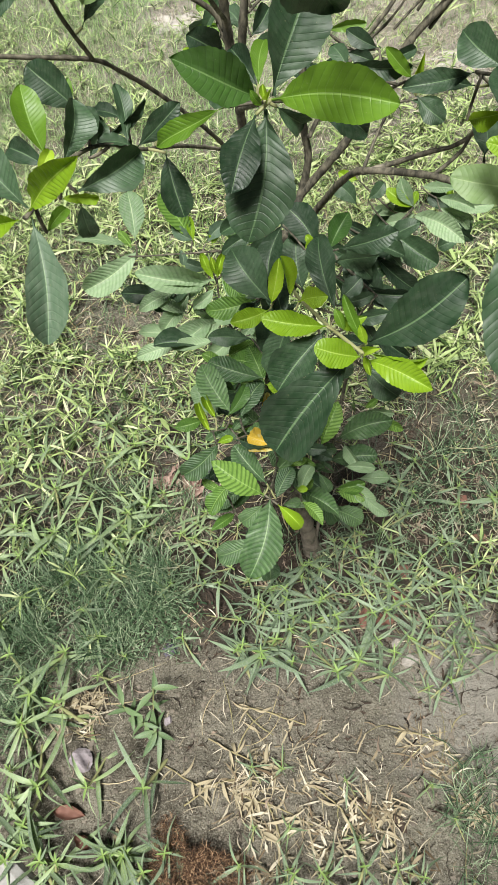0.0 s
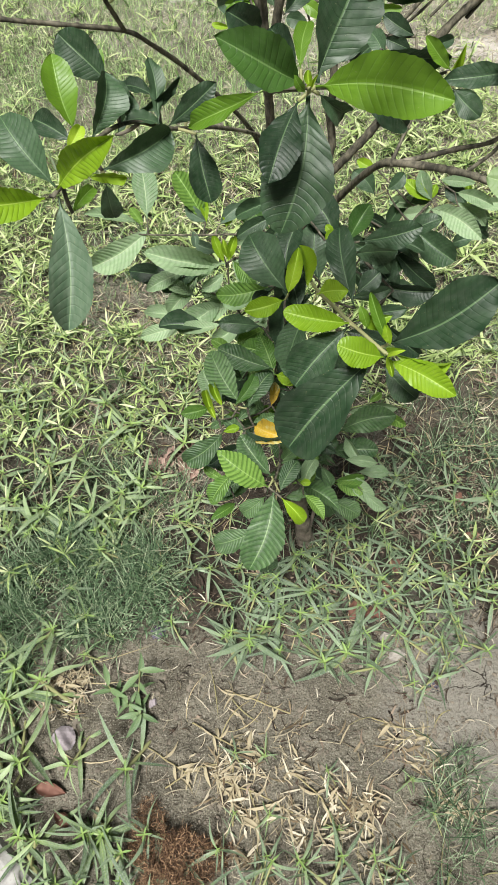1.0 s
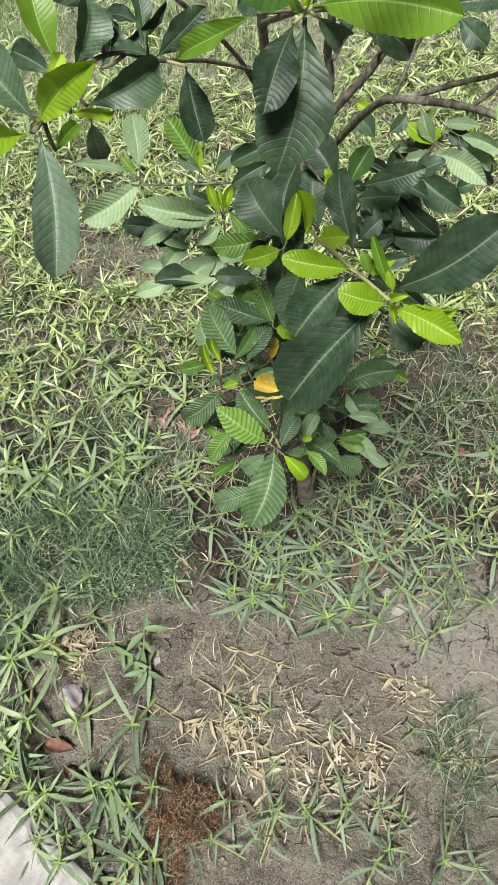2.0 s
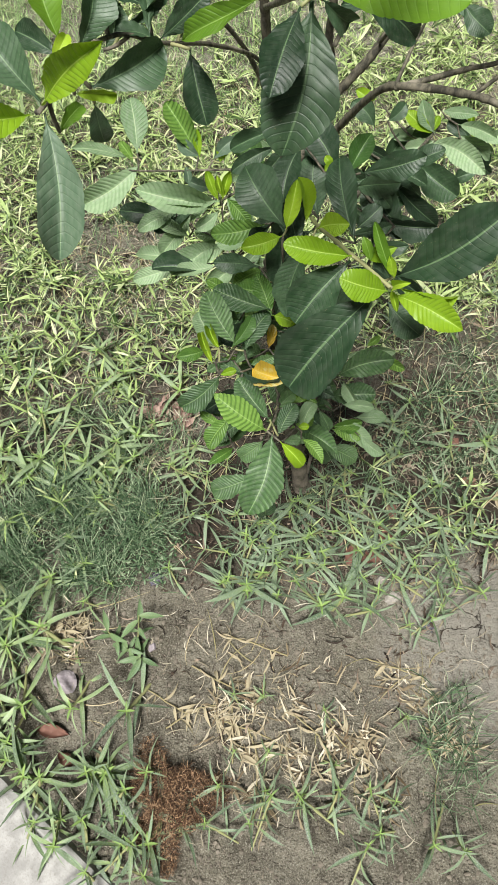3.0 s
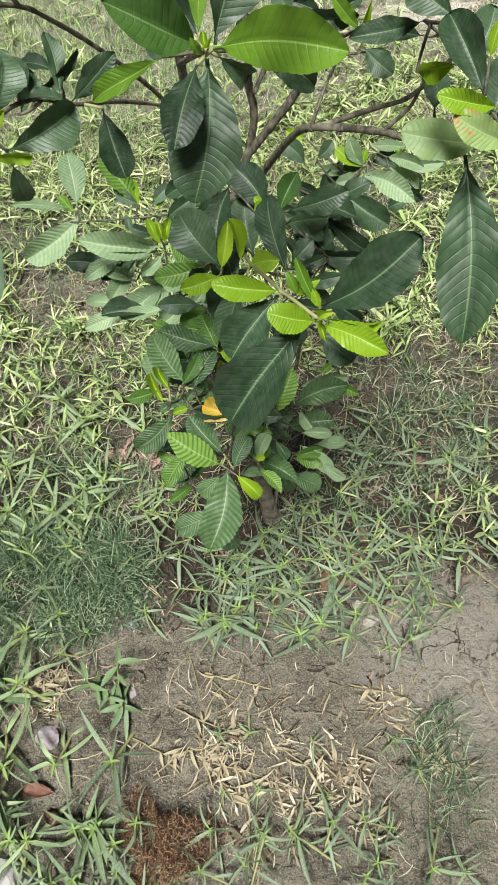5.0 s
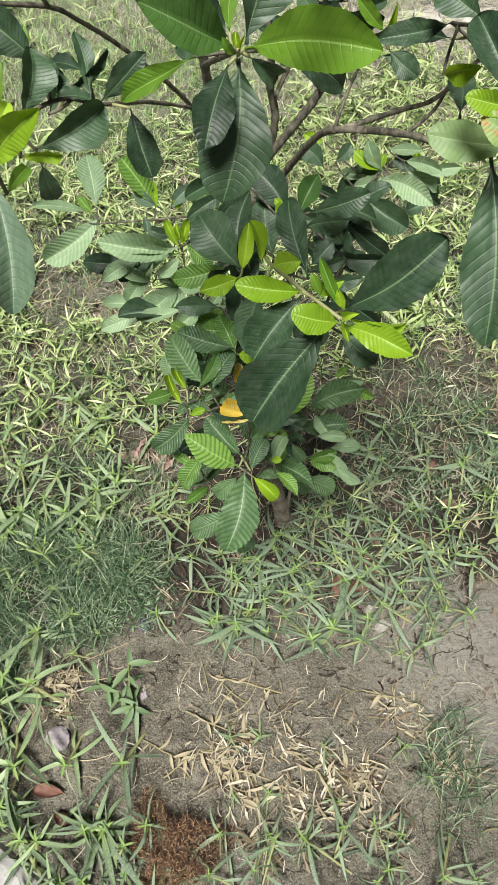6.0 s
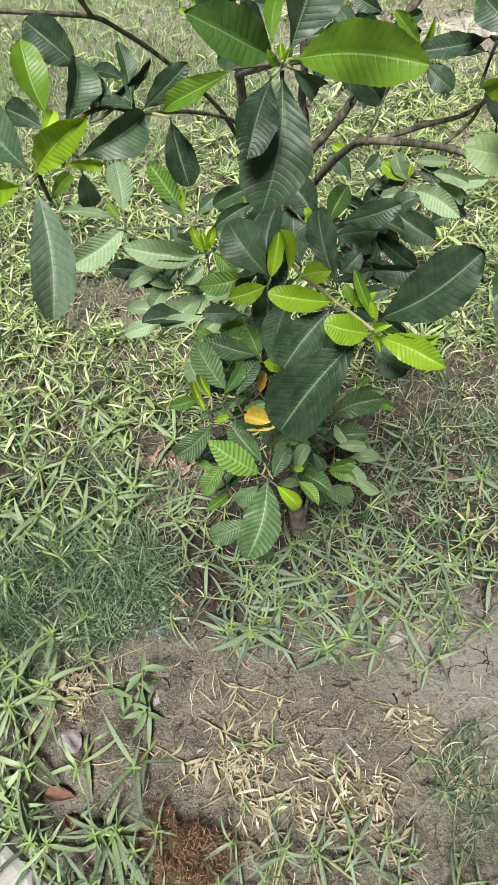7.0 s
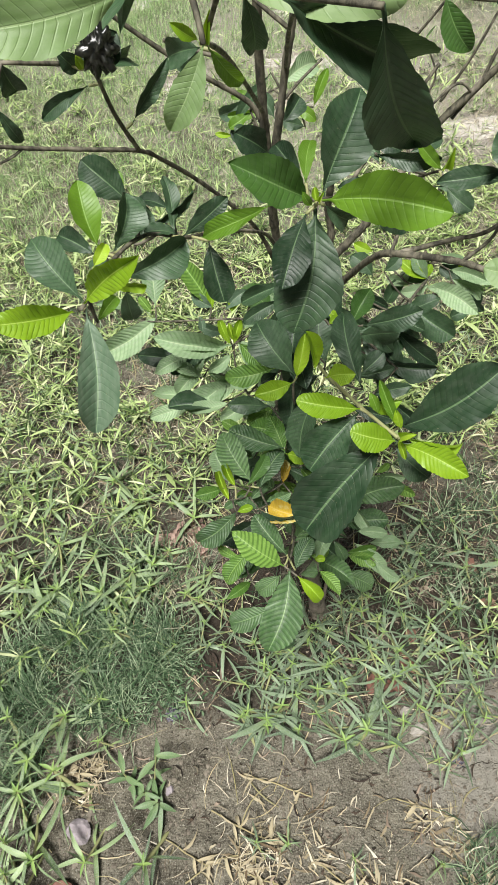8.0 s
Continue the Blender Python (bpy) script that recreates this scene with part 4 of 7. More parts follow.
# low whorls on the stem
leaf("soft", (0.047, 1.177, 0.880), (-0.030, 1.210, 0.885), 0.033, (-0.19, -0.55, 0.81), 0.06)
leaf("ribbed", (0.048, 1.171, 0.875), (0.028, 1.225, 0.894), 0.025, (-0.11, -0.36, 0.93), 0.06)
leaf("lime", (0.049, 1.171, 0.875), (0.079, 1.155, 0.877), 0.020, (-0.30, -0.49, 0.82), 0.06)
leaf("ribbed", (-0.012, 1.223, 0.855), (-0.041, 1.239, 0.870), 0.017, (0.07, -0.64, 0.76), 0.06)
leaf("soft", (0.000, 1.140, 0.854), (-0.040, 1.207, 0.883), 0.038, (-0.06, -0.43, 0.90), 0.06)
leaf("soft", (0.011, 1.134, 0.849), (0.044, 1.186, 0.862), 0.029, (0.04, -0.27, 0.96), 0.06)
leaf("mid", (-0.006, 1.131, 0.860), (0.022, 1.178, 0.869), 0.020, (0.50, -0.43, 0.75), 0.06)
leaf("yellow", (0.021, 1.092, 0.869), (0.066, 1.062, 0.885), 0.031, (-0.50, -0.31, 0.81), 0.12)
leaf("mature", (0.008, 1.078, 0.882), (0.060, 1.058, 0.902), 0.015, (0.10, -0.85, -0.50), 0.06)
leaf("soft", (0.018, 1.106, 0.854), (0.053, 1.111, 0.869), 0.018, (-0.07, -0.89, 0.46), 0.06)
leaf("yellow", (0.043, 1.177, 0.793), (0.049, 1.216, 0.797), 0.014, (0.25, -0.13, 0.96), 0.06)
leaf("young", (-0.032, 1.120, 0.842), (-0.047, 1.158, 0.858), 0.011, (0.01, -0.39, 0.92), 0.06)
leaf("young", (-0.023, 1.136, 0.852), (-0.037, 1.166, 0.863), 0.011, (-0.04, -0.35, 0.93), 0.06)
leaf("ribbed", (-0.039, 1.134, 0.852), (-0.080, 1.124, 0.851), 0.019, (0.11, -0.57, 0.82), 0.06)
leaf("dusty", (-0.028, 1.177, 0.796), (-0.059, 1.229, 0.812), 0.029, (-0.08, -0.35, 0.93), 0.06)
leaf("soft", (-0.025, 1.128, 0.799), (-0.086, 1.115, 0.738), 0.035, (-0.38, -0.75, 0.54), 0.06)
leaf("soft", (0.007, 1.115, 0.824), (-0.024, 1.134, 0.827), 0.017, (-0.19, -0.42, 0.89), 0.06)
leaf("lime", (-0.022, 1.101, 0.841), (0.000, 1.107, 0.843), 0.011, (0.05, -0.54, 0.84), 0.06)
leaf("soft", (-0.005, 1.130, 0.823), (0.021, 1.155, 0.827), 0.016, (0.24, -0.38, 0.89), 0.06)
leaf("soft", (-0.020, 1.134, 0.827), (-0.041, 1.121, 0.820), 0.012, (0.07, -0.55, 0.83), 0.06)
leaf("soft", (0.002, 1.209, 0.817), (-0.022, 1.223, 0.830), 0.014, (0.05, -0.61, 0.79), 0.06)
leaf("soft", (0.015, 1.312, 0.771), (0.037, 1.297, 0.758), 0.013, (0.01, -0.64, 0.77), 0.06)
leaf("soft", (0.060, 1.158, 0.781), (0.071, 1.148, 0.715), 0.031, (0.15, -0.97, 0.17), 0.06)
leaf("soft", (0.071, 1.137, 0.767), (0.108, 1.175, 0.734), 0.029, (0.70, -0.09, 0.71), 0.06)
leaf("soft", (0.098, 1.212, 0.759), (0.076, 1.209, 0.719), 0.021, (-0.49, -0.81, 0.33), 0.06)
leaf("soft", (0.043, 1.041, 0.826), (0.002, 1.087, 0.854), 0.031, (0.02, -0.51, 0.86), 0.06)
leaf("ribbed", (0.039, 1.028, 0.819), (-0.027, 1.059, 0.862), 0.036, (0.23, -0.60, 0.77), 0.06)
leaf("ribbed", (-0.010, 1.070, 0.786), (-0.044, 1.044, 0.741), 0.028, (-0.49, -0.55, 0.67), 0.06)
leaf("soft", (0.046, 1.025, 0.817), (0.013, 0.934, 0.765), 0.051, (-0.02, -0.49, 0.87), 0.06)
leaf("lime", (0.056, 1.016, 0.812), (0.086, 0.995, 0.781), 0.020, (0.25, -0.68, 0.69), 0.06)
leaf("soft", (0.054, 1.032, 0.798), (0.079, 1.078, 0.802), 0.024, (0.16, -0.17, 0.97), 0.06)
leaf("soft", (0.034, 1.045, 0.760), (-0.001, 1.042, 0.715), 0.026, (-0.57, -0.67, 0.48), 0.06)
leaf("soft", (0.018, 1.060, 0.612), (-0.054, 1.058, 0.560), 0.039, (-0.49, -0.51, 0.71), 0.06)
leaf("soft", (0.027, 1.024, 0.650), (0.034, 1.002, 0.587), 0.031, (0.13, -0.93, 0.34), 0.06)
leaf("ribbed", (0.003, 1.029, 0.598), (0.014, 1.012, 0.570), 0.016, (0.25, -0.78, 0.57), 0.06)
leaf("dusty", (0.089, 1.074, 0.731), (0.108, 1.119, 0.735), 0.022, (0.11, -0.12, 0.99), 0.06)
leaf("lime", (0.083, 1.078, 0.733), (0.100, 1.080, 0.735), 0.011, (-0.05, -0.48, 0.88), 0.06)
leaf("soft", (0.121, 1.151, 0.662), (0.139, 1.131, 0.629), 0.019, (0.13, -0.81, 0.57), 0.06)
leaf("soft", (0.051, 1.092, 0.763), (0.078, 1.122, 0.758), 0.019, (0.35, -0.17, 0.92), 0.06)
leaf("soft", (0.061, 1.061, 0.724), (0.089, 1.072, 0.708), 0.016, (0.55, -0.34, 0.76), 0.06)
leaf("ribbed", (0.168, 1.270, 0.388), (0.228, 1.274, 0.398), 0.028, (-0.09, -0.62, 0.78), 0.06)
leaf("ribbed", (0.168, 1.266, 0.386), (0.227, 1.245, 0.382), 0.029, (-0.17, -0.60, 0.78), 0.06)
leaf("soft", (0.157, 1.322, 0.416), (0.256, 1.320, 0.429), 0.046, (-0.12, -0.51, 0.85), 0.06)
leaf("soft", (0.173, 1.335, 0.474), (0.281, 1.341, 0.520), 0.051, (-0.30, -0.56, 0.77), 0.06)
leaf("soft", (0.150, 1.238, 0.369), (0.222, 1.227, 0.316), 0.041, (0.41, -0.61, 0.68), 0.06)
leaf("soft", (0.124, 1.266, 0.382), (0.170, 1.233, 0.313), 0.041, (0.25, -0.80, 0.55), 0.06)
leaf("ribbed", (0.132, 1.239, 0.598), (0.168, 1.303, 0.646), 0.035, (0.15, -0.64, 0.76), 0.06)
leaf("ribbed", (0.163, 1.289, 0.574), (0.152, 1.341, 0.609), 0.027, (-0.10, -0.57, 0.82), 0.06)
leaf("ribbed", (0.234, 1.374, 0.509), (0.303, 1.333, 0.495), 0.022, (-0.17, -0.55, 0.82), 0.06)
leaf("ribbed", (0.232, 1.379, 0.512), (0.257, 1.391, 0.526), 0.014, (-0.15, -0.58, 0.80), 0.06)
leaf("soft", (0.119, 1.249, 0.545), (0.164, 1.278, 0.532), 0.026, (0.43, -0.28, 0.86), 0.06)
leaf("soft", (0.163, 1.248, 0.490), (0.132, 1.269, 0.500), 0.018, (-0.08, -0.50, 0.86), 0.06)
# back whorls on the far twig
leaf("dusty", (0.321, 1.575, 0.829), (0.298, 1.610, 0.866), 0.026, (-0.21, -0.77, 0.60), 0.06)
leaf("lime", (0.319, 1.576, 0.828), (0.274, 1.604, 0.850), 0.024, (-0.10, -0.69, 0.72), 0.06)
leaf("lime", (0.319, 1.577, 0.831), (0.325, 1.591, 0.851), 0.015, (-0.22, -0.77, 0.60), 0.06)
leaf("dusty", (0.323, 1.569, 0.821), (0.273, 1.570, 0.807), 0.024, (-0.20, -0.76, 0.62), 0.06)
leaf("dusty", (0.328, 1.566, 0.820), (0.397, 1.495, 0.813), 0.038, (-0.49, -0.54, 0.68), 0.06)
leaf("dusty", (0.321, 1.582, 0.805), (0.372, 1.564, 0.802), 0.025, (-0.24, -0.75, 0.62), 0.06)
leaf("lime", (0.418, 1.663, 0.747), (0.412, 1.689, 0.777), 0.014, (-0.26, -0.76, 0.60), 0.06)
leaf("lime", (0.418, 1.663, 0.747), (0.434, 1.675, 0.769), 0.015, (-0.27, -0.75, 0.60), 0.06)
leaf("dusty", (0.419, 1.663, 0.747), (0.489, 1.649, 0.764), 0.023, (-0.28, -0.84, 0.46), 0.06)
leaf("mature", (0.416, 1.660, 0.742), (0.447, 1.627, 0.717), 0.032, (-0.28, -0.73, 0.62), 0.06)
leaf("mature", (0.413, 1.662, 0.743), (0.374, 1.692, 0.765), 0.033, (-0.25, -0.76, 0.60), 0.06)
leaf("dusty", (0.415, 1.660, 0.742), (0.383, 1.644, 0.710), 0.022, (-0.25, -0.74, 0.62), 0.06)
leaf("mature", (0.254, 1.439, 0.899), (0.323, 1.389, 0.867), 0.044, (-0.22, -0.72, 0.65), 0.06)
leaf("mature", (0.287, 1.595, 0.810), (0.325, 1.596, 0.824), 0.025, (-0.21, -0.76, 0.61), 0.06)
leaf("mature", (0.232, 1.537, 0.884), (0.259, 1.548, 0.906), 0.023, (-0.17, -0.78, 0.60), 0.06)
leaf("mature", (0.214, 1.534, 0.876), (0.178, 1.561, 0.903), 0.032, (-0.13, -0.79, 0.60), 0.06)
leaf("lime", (0.229, 1.638, 0.849), (0.195, 1.651, 0.859), 0.020, (-0.13, -0.80, 0.58), 0.06)
leaf("mature", (0.414, 1.574, 0.752), (0.376, 1.574, 0.736), 0.026, (-0.26, -0.72, 0.64), 0.06)
# right whorl that hangs over the edge
leaf("mature", (0.292, 1.106, 1.202), (0.287, 0.989, 1.084), 0.058, (-0.32, -0.66, 0.68), 0.04)
leaf("rust", (0.304, 1.056, 1.248), (0.258, 1.067, 1.270), 0.024, (-0.00, -0.90, 0.43), 0.06)
leaf("lime", (0.294, 1.075, 1.268), (0.245, 1.078, 1.281), 0.018, (0.06, -0.88, 0.48), 0.06)
leaf("pale", (0.300, 1.092, 1.223), (0.229, 1.102, 1.234), 0.032, (-0.03, -0.83, 0.55), 0.06)
leaf("mature", (0.285, 1.083, 1.273), (0.263, 1.138, 1.308), 0.029, (-0.43, -0.60, 0.67), 0.06)
leaf("mature", (0.268, 1.135, 1.306), (0.238, 1.175, 1.320), 0.031, (-0.54, -0.60, 0.59), 0.06)
leaf("mature", (0.272, 1.151, 1.216), (0.275, 1.186, 1.232), 0.024, (-0.27, -0.38, 0.88), 0.06)
leaf("lime", (0.251, 1.156, 1.251), (0.275, 1.135, 1.269), 0.018, (-0.69, -0.72, 0.05), 0.06)
leaf("mature", (0.292, 1.083, 1.241), (0.312, 1.124, 1.277), 0.031, (-0.25, -0.56, 0.79), 0.06)
leaf("lime", (0.287, 1.096, 1.295), (0.293, 1.107, 1.318), 0.010, (-0.35, -0.81, 0.47), 0.06)
leaf("mature", (0.297, 1.164, 1.250), (0.322, 1.195, 1.279), 0.029, (-0.14, -0.61, 0.78), 0.06)
leaf("mature", (0.309, 1.091, 1.264), (0.334, 1.125, 1.296), 0.033, (-0.22, -0.58, 0.78), 0.06)
leaf("fresh", (0.315, 1.064, 1.232), (0.372, 1.063, 1.168), 0.030, (0.09, -0.99, 0.10), 0.06)
# leaves overhead, close to the eye
leaf("pale", (-0.014, 0.926, 1.528), (-0.079, 0.897, 1.528), 0.025, (0.39, -0.86, 0.32), 0.06)
leaf("pale", (0.022, 0.940, 1.525), (0.099, 0.922, 1.520), 0.024, (-0.19, -0.92, 0.34), 0.06)
leaf("pale", (0.015, 0.922, 1.508), (-0.004, 0.916, 1.475), 0.015, (-0.04, -0.98, 0.20), 0.06)
leaf("fresh", (0.011, 1.005, 1.473), (0.028, 1.026, 1.444), 0.011, (0.29, -0.85, -0.44), 0.06)
leaf("mature", (0.004, 1.042, 1.458), (-0.017, 1.057, 1.448), 0.017, (-0.64, -0.75, 0.18), 0.06)
leaf("lime", (0.011, 0.987, 1.481), (0.016, 0.974, 1.503), 0.005, (-0.17, -0.86, -0.48), 0.06)
leaf("lime", (0.007, 0.997, 1.480), (-0.006, 0.990, 1.492), 0.007, (0.53, -0.85, 0.03), 0.06)
leaf("mature", (0.046, 0.910, 1.529), (0.109, 0.977, 1.471), 0.030, (0.67, -0.73, -0.13), 0.06)
leaf("mature", (0.080, 0.867, 1.538), (0.104, 0.899, 1.472), 0.028, (0.10, -0.91, -0.40), 0.06)
leaf("mature", (-0.121, 1.056, 1.452), (-0.121, 1.069, 1.429), 0.016, (0.46, -0.78, -0.42), 0.06)
leaf("mature", (-0.129, 1.044, 1.431), (-0.124, 1.055, 1.402), 0.009, (0.55, -0.81, -0.21), 0.06)
leaf("mature", (-0.165, 1.099, 1.379), (-0.186, 1.094, 1.344), 0.017, (0.13, -0.99, 0.05), 0.06)
leaf("mature", (-0.085, 1.116, 1.408), (-0.125, 1.117, 1.386), 0.012, (-0.15, -0.96, 0.23), 0.06)
leaf("mature", (-0.068, 1.162, 1.356), (-0.032, 1.167, 1.402), 0.013, (0.21, -0.98, -0.06), 0.06)
leaf("mature", (-0.082, 1.102, 1.426), (-0.055, 1.105, 1.446), 0.021, (-0.04, -0.98, 0.20), 0.12)
leaf("mature", (-0.085, 1.101, 1.425), (-0.093, 1.085, 1.445), 0.013, (0.69, -0.67, -0.27), 0.06)
leaf("lime", (-0.080, 1.093, 1.429), (-0.081, 1.086, 1.441), 0.006, (0.43, -0.80, -0.43), 0.06)
leaf("mature", (-0.083, 1.111, 1.423), (-0.074, 1.226, 1.402), 0.028, (0.42, 0.13, 0.90), 0.15)
leaf("mature", (-0.084, 1.111, 1.422), (-0.081, 1.178, 1.396), 0.014, (0.99, 0.02, 0.15), 0.15)
leaf("mature", (-0.085, 1.111, 1.423), (-0.089, 1.168, 1.430), 0.019, (0.63, -0.06, 0.78), 0.10)
leaf("mid", (0.140, 1.029, 1.481), (0.158, 1.024, 1.453), 0.016, (-0.24, -0.97, 0.02), 0.06)
leaf("mature", (0.169, 1.030, 1.476), (0.209, 1.043, 1.432), 0.024, (0.16, -0.98, -0.14), 0.06)
leaf("mature", (0.030, 1.090, 1.470), (0.035, 1.125, 1.420), 0.018, (0.13, -0.83, -0.55), 0.06)
leaf("mature", (-0.022, 1.079, 1.449), (-0.003, 1.093, 1.425), 0.017, (0.53, -0.84, -0.08), 0.06)
leaf("mature", (0.051, 1.393, 1.284), (0.009, 1.382, 1.238), 0.013, (-0.35, -0.79, 0.51), 0.06)
leaf("fresh", (0.026, 1.377, 1.250), (-0.000, 1.369, 1.237), 0.014, (-0.14, -0.70, 0.70), 0.06)
leaf("fresh", (0.025, 1.386, 1.270), (0.005, 1.383, 1.264), 0.010, (-0.09, -0.71, 0.69), 0.06)
leaf("mature", (0.023, 1.322, 1.253), (0.008, 1.326, 1.261), 0.011, (0.03, -0.88, 0.47), 0.06)
leaf("dusty", (0.070, 1.614, 1.168), (0.122, 1.667, 1.171), 0.034, (0.56, -0.58, 0.59), 0.06)
leaf("fresh", (0.110, 1.554, 1.162), (0.130, 1.572, 1.205), 0.014, (-0.08, -0.90, 0.43), 0.06)
leaf("fresh", (0.083, 1.556, 1.163), (0.114, 1.545, 1.147), 0.017, (-0.06, -0.89, 0.45), 0.06)
leaf("mature", (0.101, 1.588, 1.117), (0.068, 1.593, 1.125), 0.021, (-0.04, -0.89, 0.46), 0.06)


def withered_bud(x, y, z, size):
    """A blackened, shrivelled bud with folded lobes at the end of a twig."""
    bm = bmesh.new()
    bmesh.ops.create_icosphere(bm, subdivisions=4, radius=1.0)
    for v in bm.verts:
        d = v.co.normalized()
        fold = abs(noise.noise(d * 2.2 + Vector((3.0, 1.0, 0.0)))) + 0.5 * abs(noise.noise(d * 5.0))
        v.co = d * size * (0.55 + 0.9 * fold)
        v.co.z *= 1.2
    gap, bough, foot = nearest(Vector((x, y, z)))
    ob = part("withered_bud", bm, BLACK_BUD, bough, "blackened shrivelled bud")
    ob.location = Vector((x, y, z)) - SHRUB_AT
    return ob


withered_bud(-0.067, 1.092, 1.441, 0.0125)
# inner leaves close to the stems
leaf("mature", (0.012, 1.196, 0.660), (-0.060, 1.165, 0.640), 0.030, (0.10, -0.70, 0.71), 0.07)
leaf("soft", (-0.000, 1.247, 0.704), (-0.062, 1.280, 0.696), 0.021, (-0.26, -0.25, 0.93), 0.07)
leaf("mature", (0.082, 1.153, 0.747), (0.133, 1.135, 0.755), 0.020, (-0.33, -0.68, 0.66), 0.07)
leaf("soft", (0.005, 1.140, 0.661), (-0.056, 1.118, 0.627), 0.023, (-0.09, -0.76, 0.65), 0.07)
leaf("soft", (0.083, 1.306, 0.671), (0.136, 1.245, 0.649), 0.031, (-0.15, -0.45, 0.88), 0.07)
leaf("soft", (0.088, 1.302, 0.678), (0.127, 1.269, 0.621), 0.025, (0.24, -0.76, 0.60), 0.07)
leaf("soft", (0.005, 1.305, 0.721), (-0.038, 1.253, 0.696), 0.027, (0.05, -0.47, 0.88), 0.07)
leaf("soft", (0.052, 1.166, 0.727), (0.129, 1.171, 0.740), 0.031, (-0.15, -0.23, 0.96), 0.07)
leaf("mature", (-0.001, 1.186, 0.628), (-0.078, 1.175, 0.627), 0.034, (0.01, -0.11, 0.99), 0.07)
leaf("mature", (0.097, 1.229, 0.636), (0.150, 1.190, 0.635), 0.022, (-0.41, -0.56, 0.72), 0.07)
leaf("soft", (0.078, 1.246, 0.655), (0.137, 1.257, 0.687), 0.022, (-0.34, -0.51, 0.79), 0.07)
leaf("soft", (0.084, 1.148, 0.612), (0.152, 1.096, 0.612), 0.033, (-0.10, -0.15, 0.98), 0.07)
leaf("mature", (0.081, 1.193, 0.613), (0.139, 1.152, 0.586), 0.027, (0.13, -0.40, 0.91), 0.07)
leaf("soft", (0.083, 1.311, 0.733), (0.106, 1.259, 0.683), 0.029, (0.19, -0.63, 0.75), 0.07)
leaf("soft", (0.032, 1.168, 0.593), (0.090, 1.178, 0.615), 0.023, (-0.10, -0.77, 0.63), 0.07)
leaf("soft", (0.069, 1.279, 0.737), (0.129, 1.266, 0.733), 0.021, (-0.11, -0.73, 0.67), 0.07)
leaf("soft", (0.060, 1.309, 0.725), (0.113, 1.250, 0.705), 0.029, (-0.34, -0.57, 0.75), 0.07)
leaf("soft", (0.014, 1.160, 0.710), (-0.027, 1.139, 0.671), 0.019, (-0.14, -0.81, 0.57), 0.07)
leaf("soft", (0.049, 1.246, 0.632), (0.121, 1.255, 0.647), 0.030, (-0.06, -0.70, 0.72), 0.07)
leaf("soft", (0.050, 1.166, 0.750), (0.095, 1.124, 0.742), 0.026, (0.04, -0.13, 0.99), 0.07)
leaf("soft", (-0.000, 1.184, 0.630), (-0.056, 1.173, 0.621), 0.021, (-0.01, -0.60, 0.80), 0.07)
leaf("mature", (0.042, 1.217, 0.788), (0.104, 1.190, 0.768), 0.027, (0.11, -0.42, 0.90), 0.07)
leaf("soft", (0.037, 1.230, 0.682), (0.061, 1.186, 0.626), 0.028, (-0.13, -0.81, 0.57), 0.07)
leaf("soft", (0.058, 1.184, 0.647), (0.108, 1.132, 0.620), 0.030, (-0.12, -0.54, 0.83), 0.07)
leaf("soft", (0.077, 1.171, 0.580), (0.138, 1.201, 0.593), 0.024, (-0.13, -0.14, 0.98), 0.07)
leaf("soft", (0.022, 1.159, 0.618), (-0.052, 1.118, 0.604), 0.029, (0.02, -0.36, 0.93), 0.07)
leaf("ribbed", (0.069, 1.258, 0.710), (0.119, 1.241, 0.713), 0.019, (-0.25, -0.60, 0.76), 0.07)
leaf("ribbed", (0.007, 1.235, 0.695), (-0.037, 1.221, 0.689), 0.016, (0.13, -0.70, 0.71), 0.07)
leaf("ribbed", (-0.011, 1.065, 0.700), (-0.047, 1.034, 0.708), 0.016, (0.32, -0.14, 0.94), 0.07)
leaf("ribbed", (0.070, 1.206, 0.789), (0.094, 1.183, 0.776), 0.015, (0.16, -0.36, 0.92), 0.07)
leaf("ribbed", (0.074, 1.113, 0.669), (0.111, 1.139, 0.662), 0.014, (0.47, -0.49, 0.74), 0.07)
leaf("ribbed", (0.090, 1.075, 0.707), (0.119, 1.036, 0.702), 0.020, (0.11, -0.06, 0.99), 0.07)
leaf("ribbed", (0.082, 1.165, 0.688), (0.117, 1.148, 0.687), 0.014, (-0.22, -0.55, 0.81), 0.07)
leaf("ribbed", (0.098, 1.240, 0.809), (0.126, 1.215, 0.815), 0.011, (-0.48, -0.35, 0.80), 0.07)
leaf("ribbed", (0.061, 1.132, 0.722), (0.103, 1.145, 0.713), 0.016, (0.32, -0.46, 0.83), 0.07)
leaf("ribbed", (-0.026, 1.102, 0.700), (-0.063, 1.127, 0.700), 0.014, (-0.22, -0.32, 0.92), 0.07)
leaf("mature", (0.062, 1.363, 0.873), (0.019, 1.340, 0.840), 0.024, (-0.32, -0.53, 0.79), 0.07)
leaf("mature", (0.229, 1.397, 0.914), (0.265, 1.373, 0.883), 0.018, (-0.22, -0.88, 0.41), 0.07)
leaf("mature", (0.166, 1.427, 0.936), (0.220, 1.419, 0.910), 0.020, (0.05, -0.93, 0.37), 0.07)
leaf("mature", (0.199, 1.338, 0.971), (0.249, 1.303, 0.967), 0.022, (-0.17, -0.36, 0.92), 0.07)
leaf("mature", (0.112, 1.327, 0.952), (0.077, 1.323, 0.908), 0.018, (-0.38, -0.84, 0.38), 0.07)
leaf("mature", (0.058, 1.391, 0.961), (-0.005, 1.372, 0.937), 0.023, (0.04, -0.82, 0.56), 0.07)
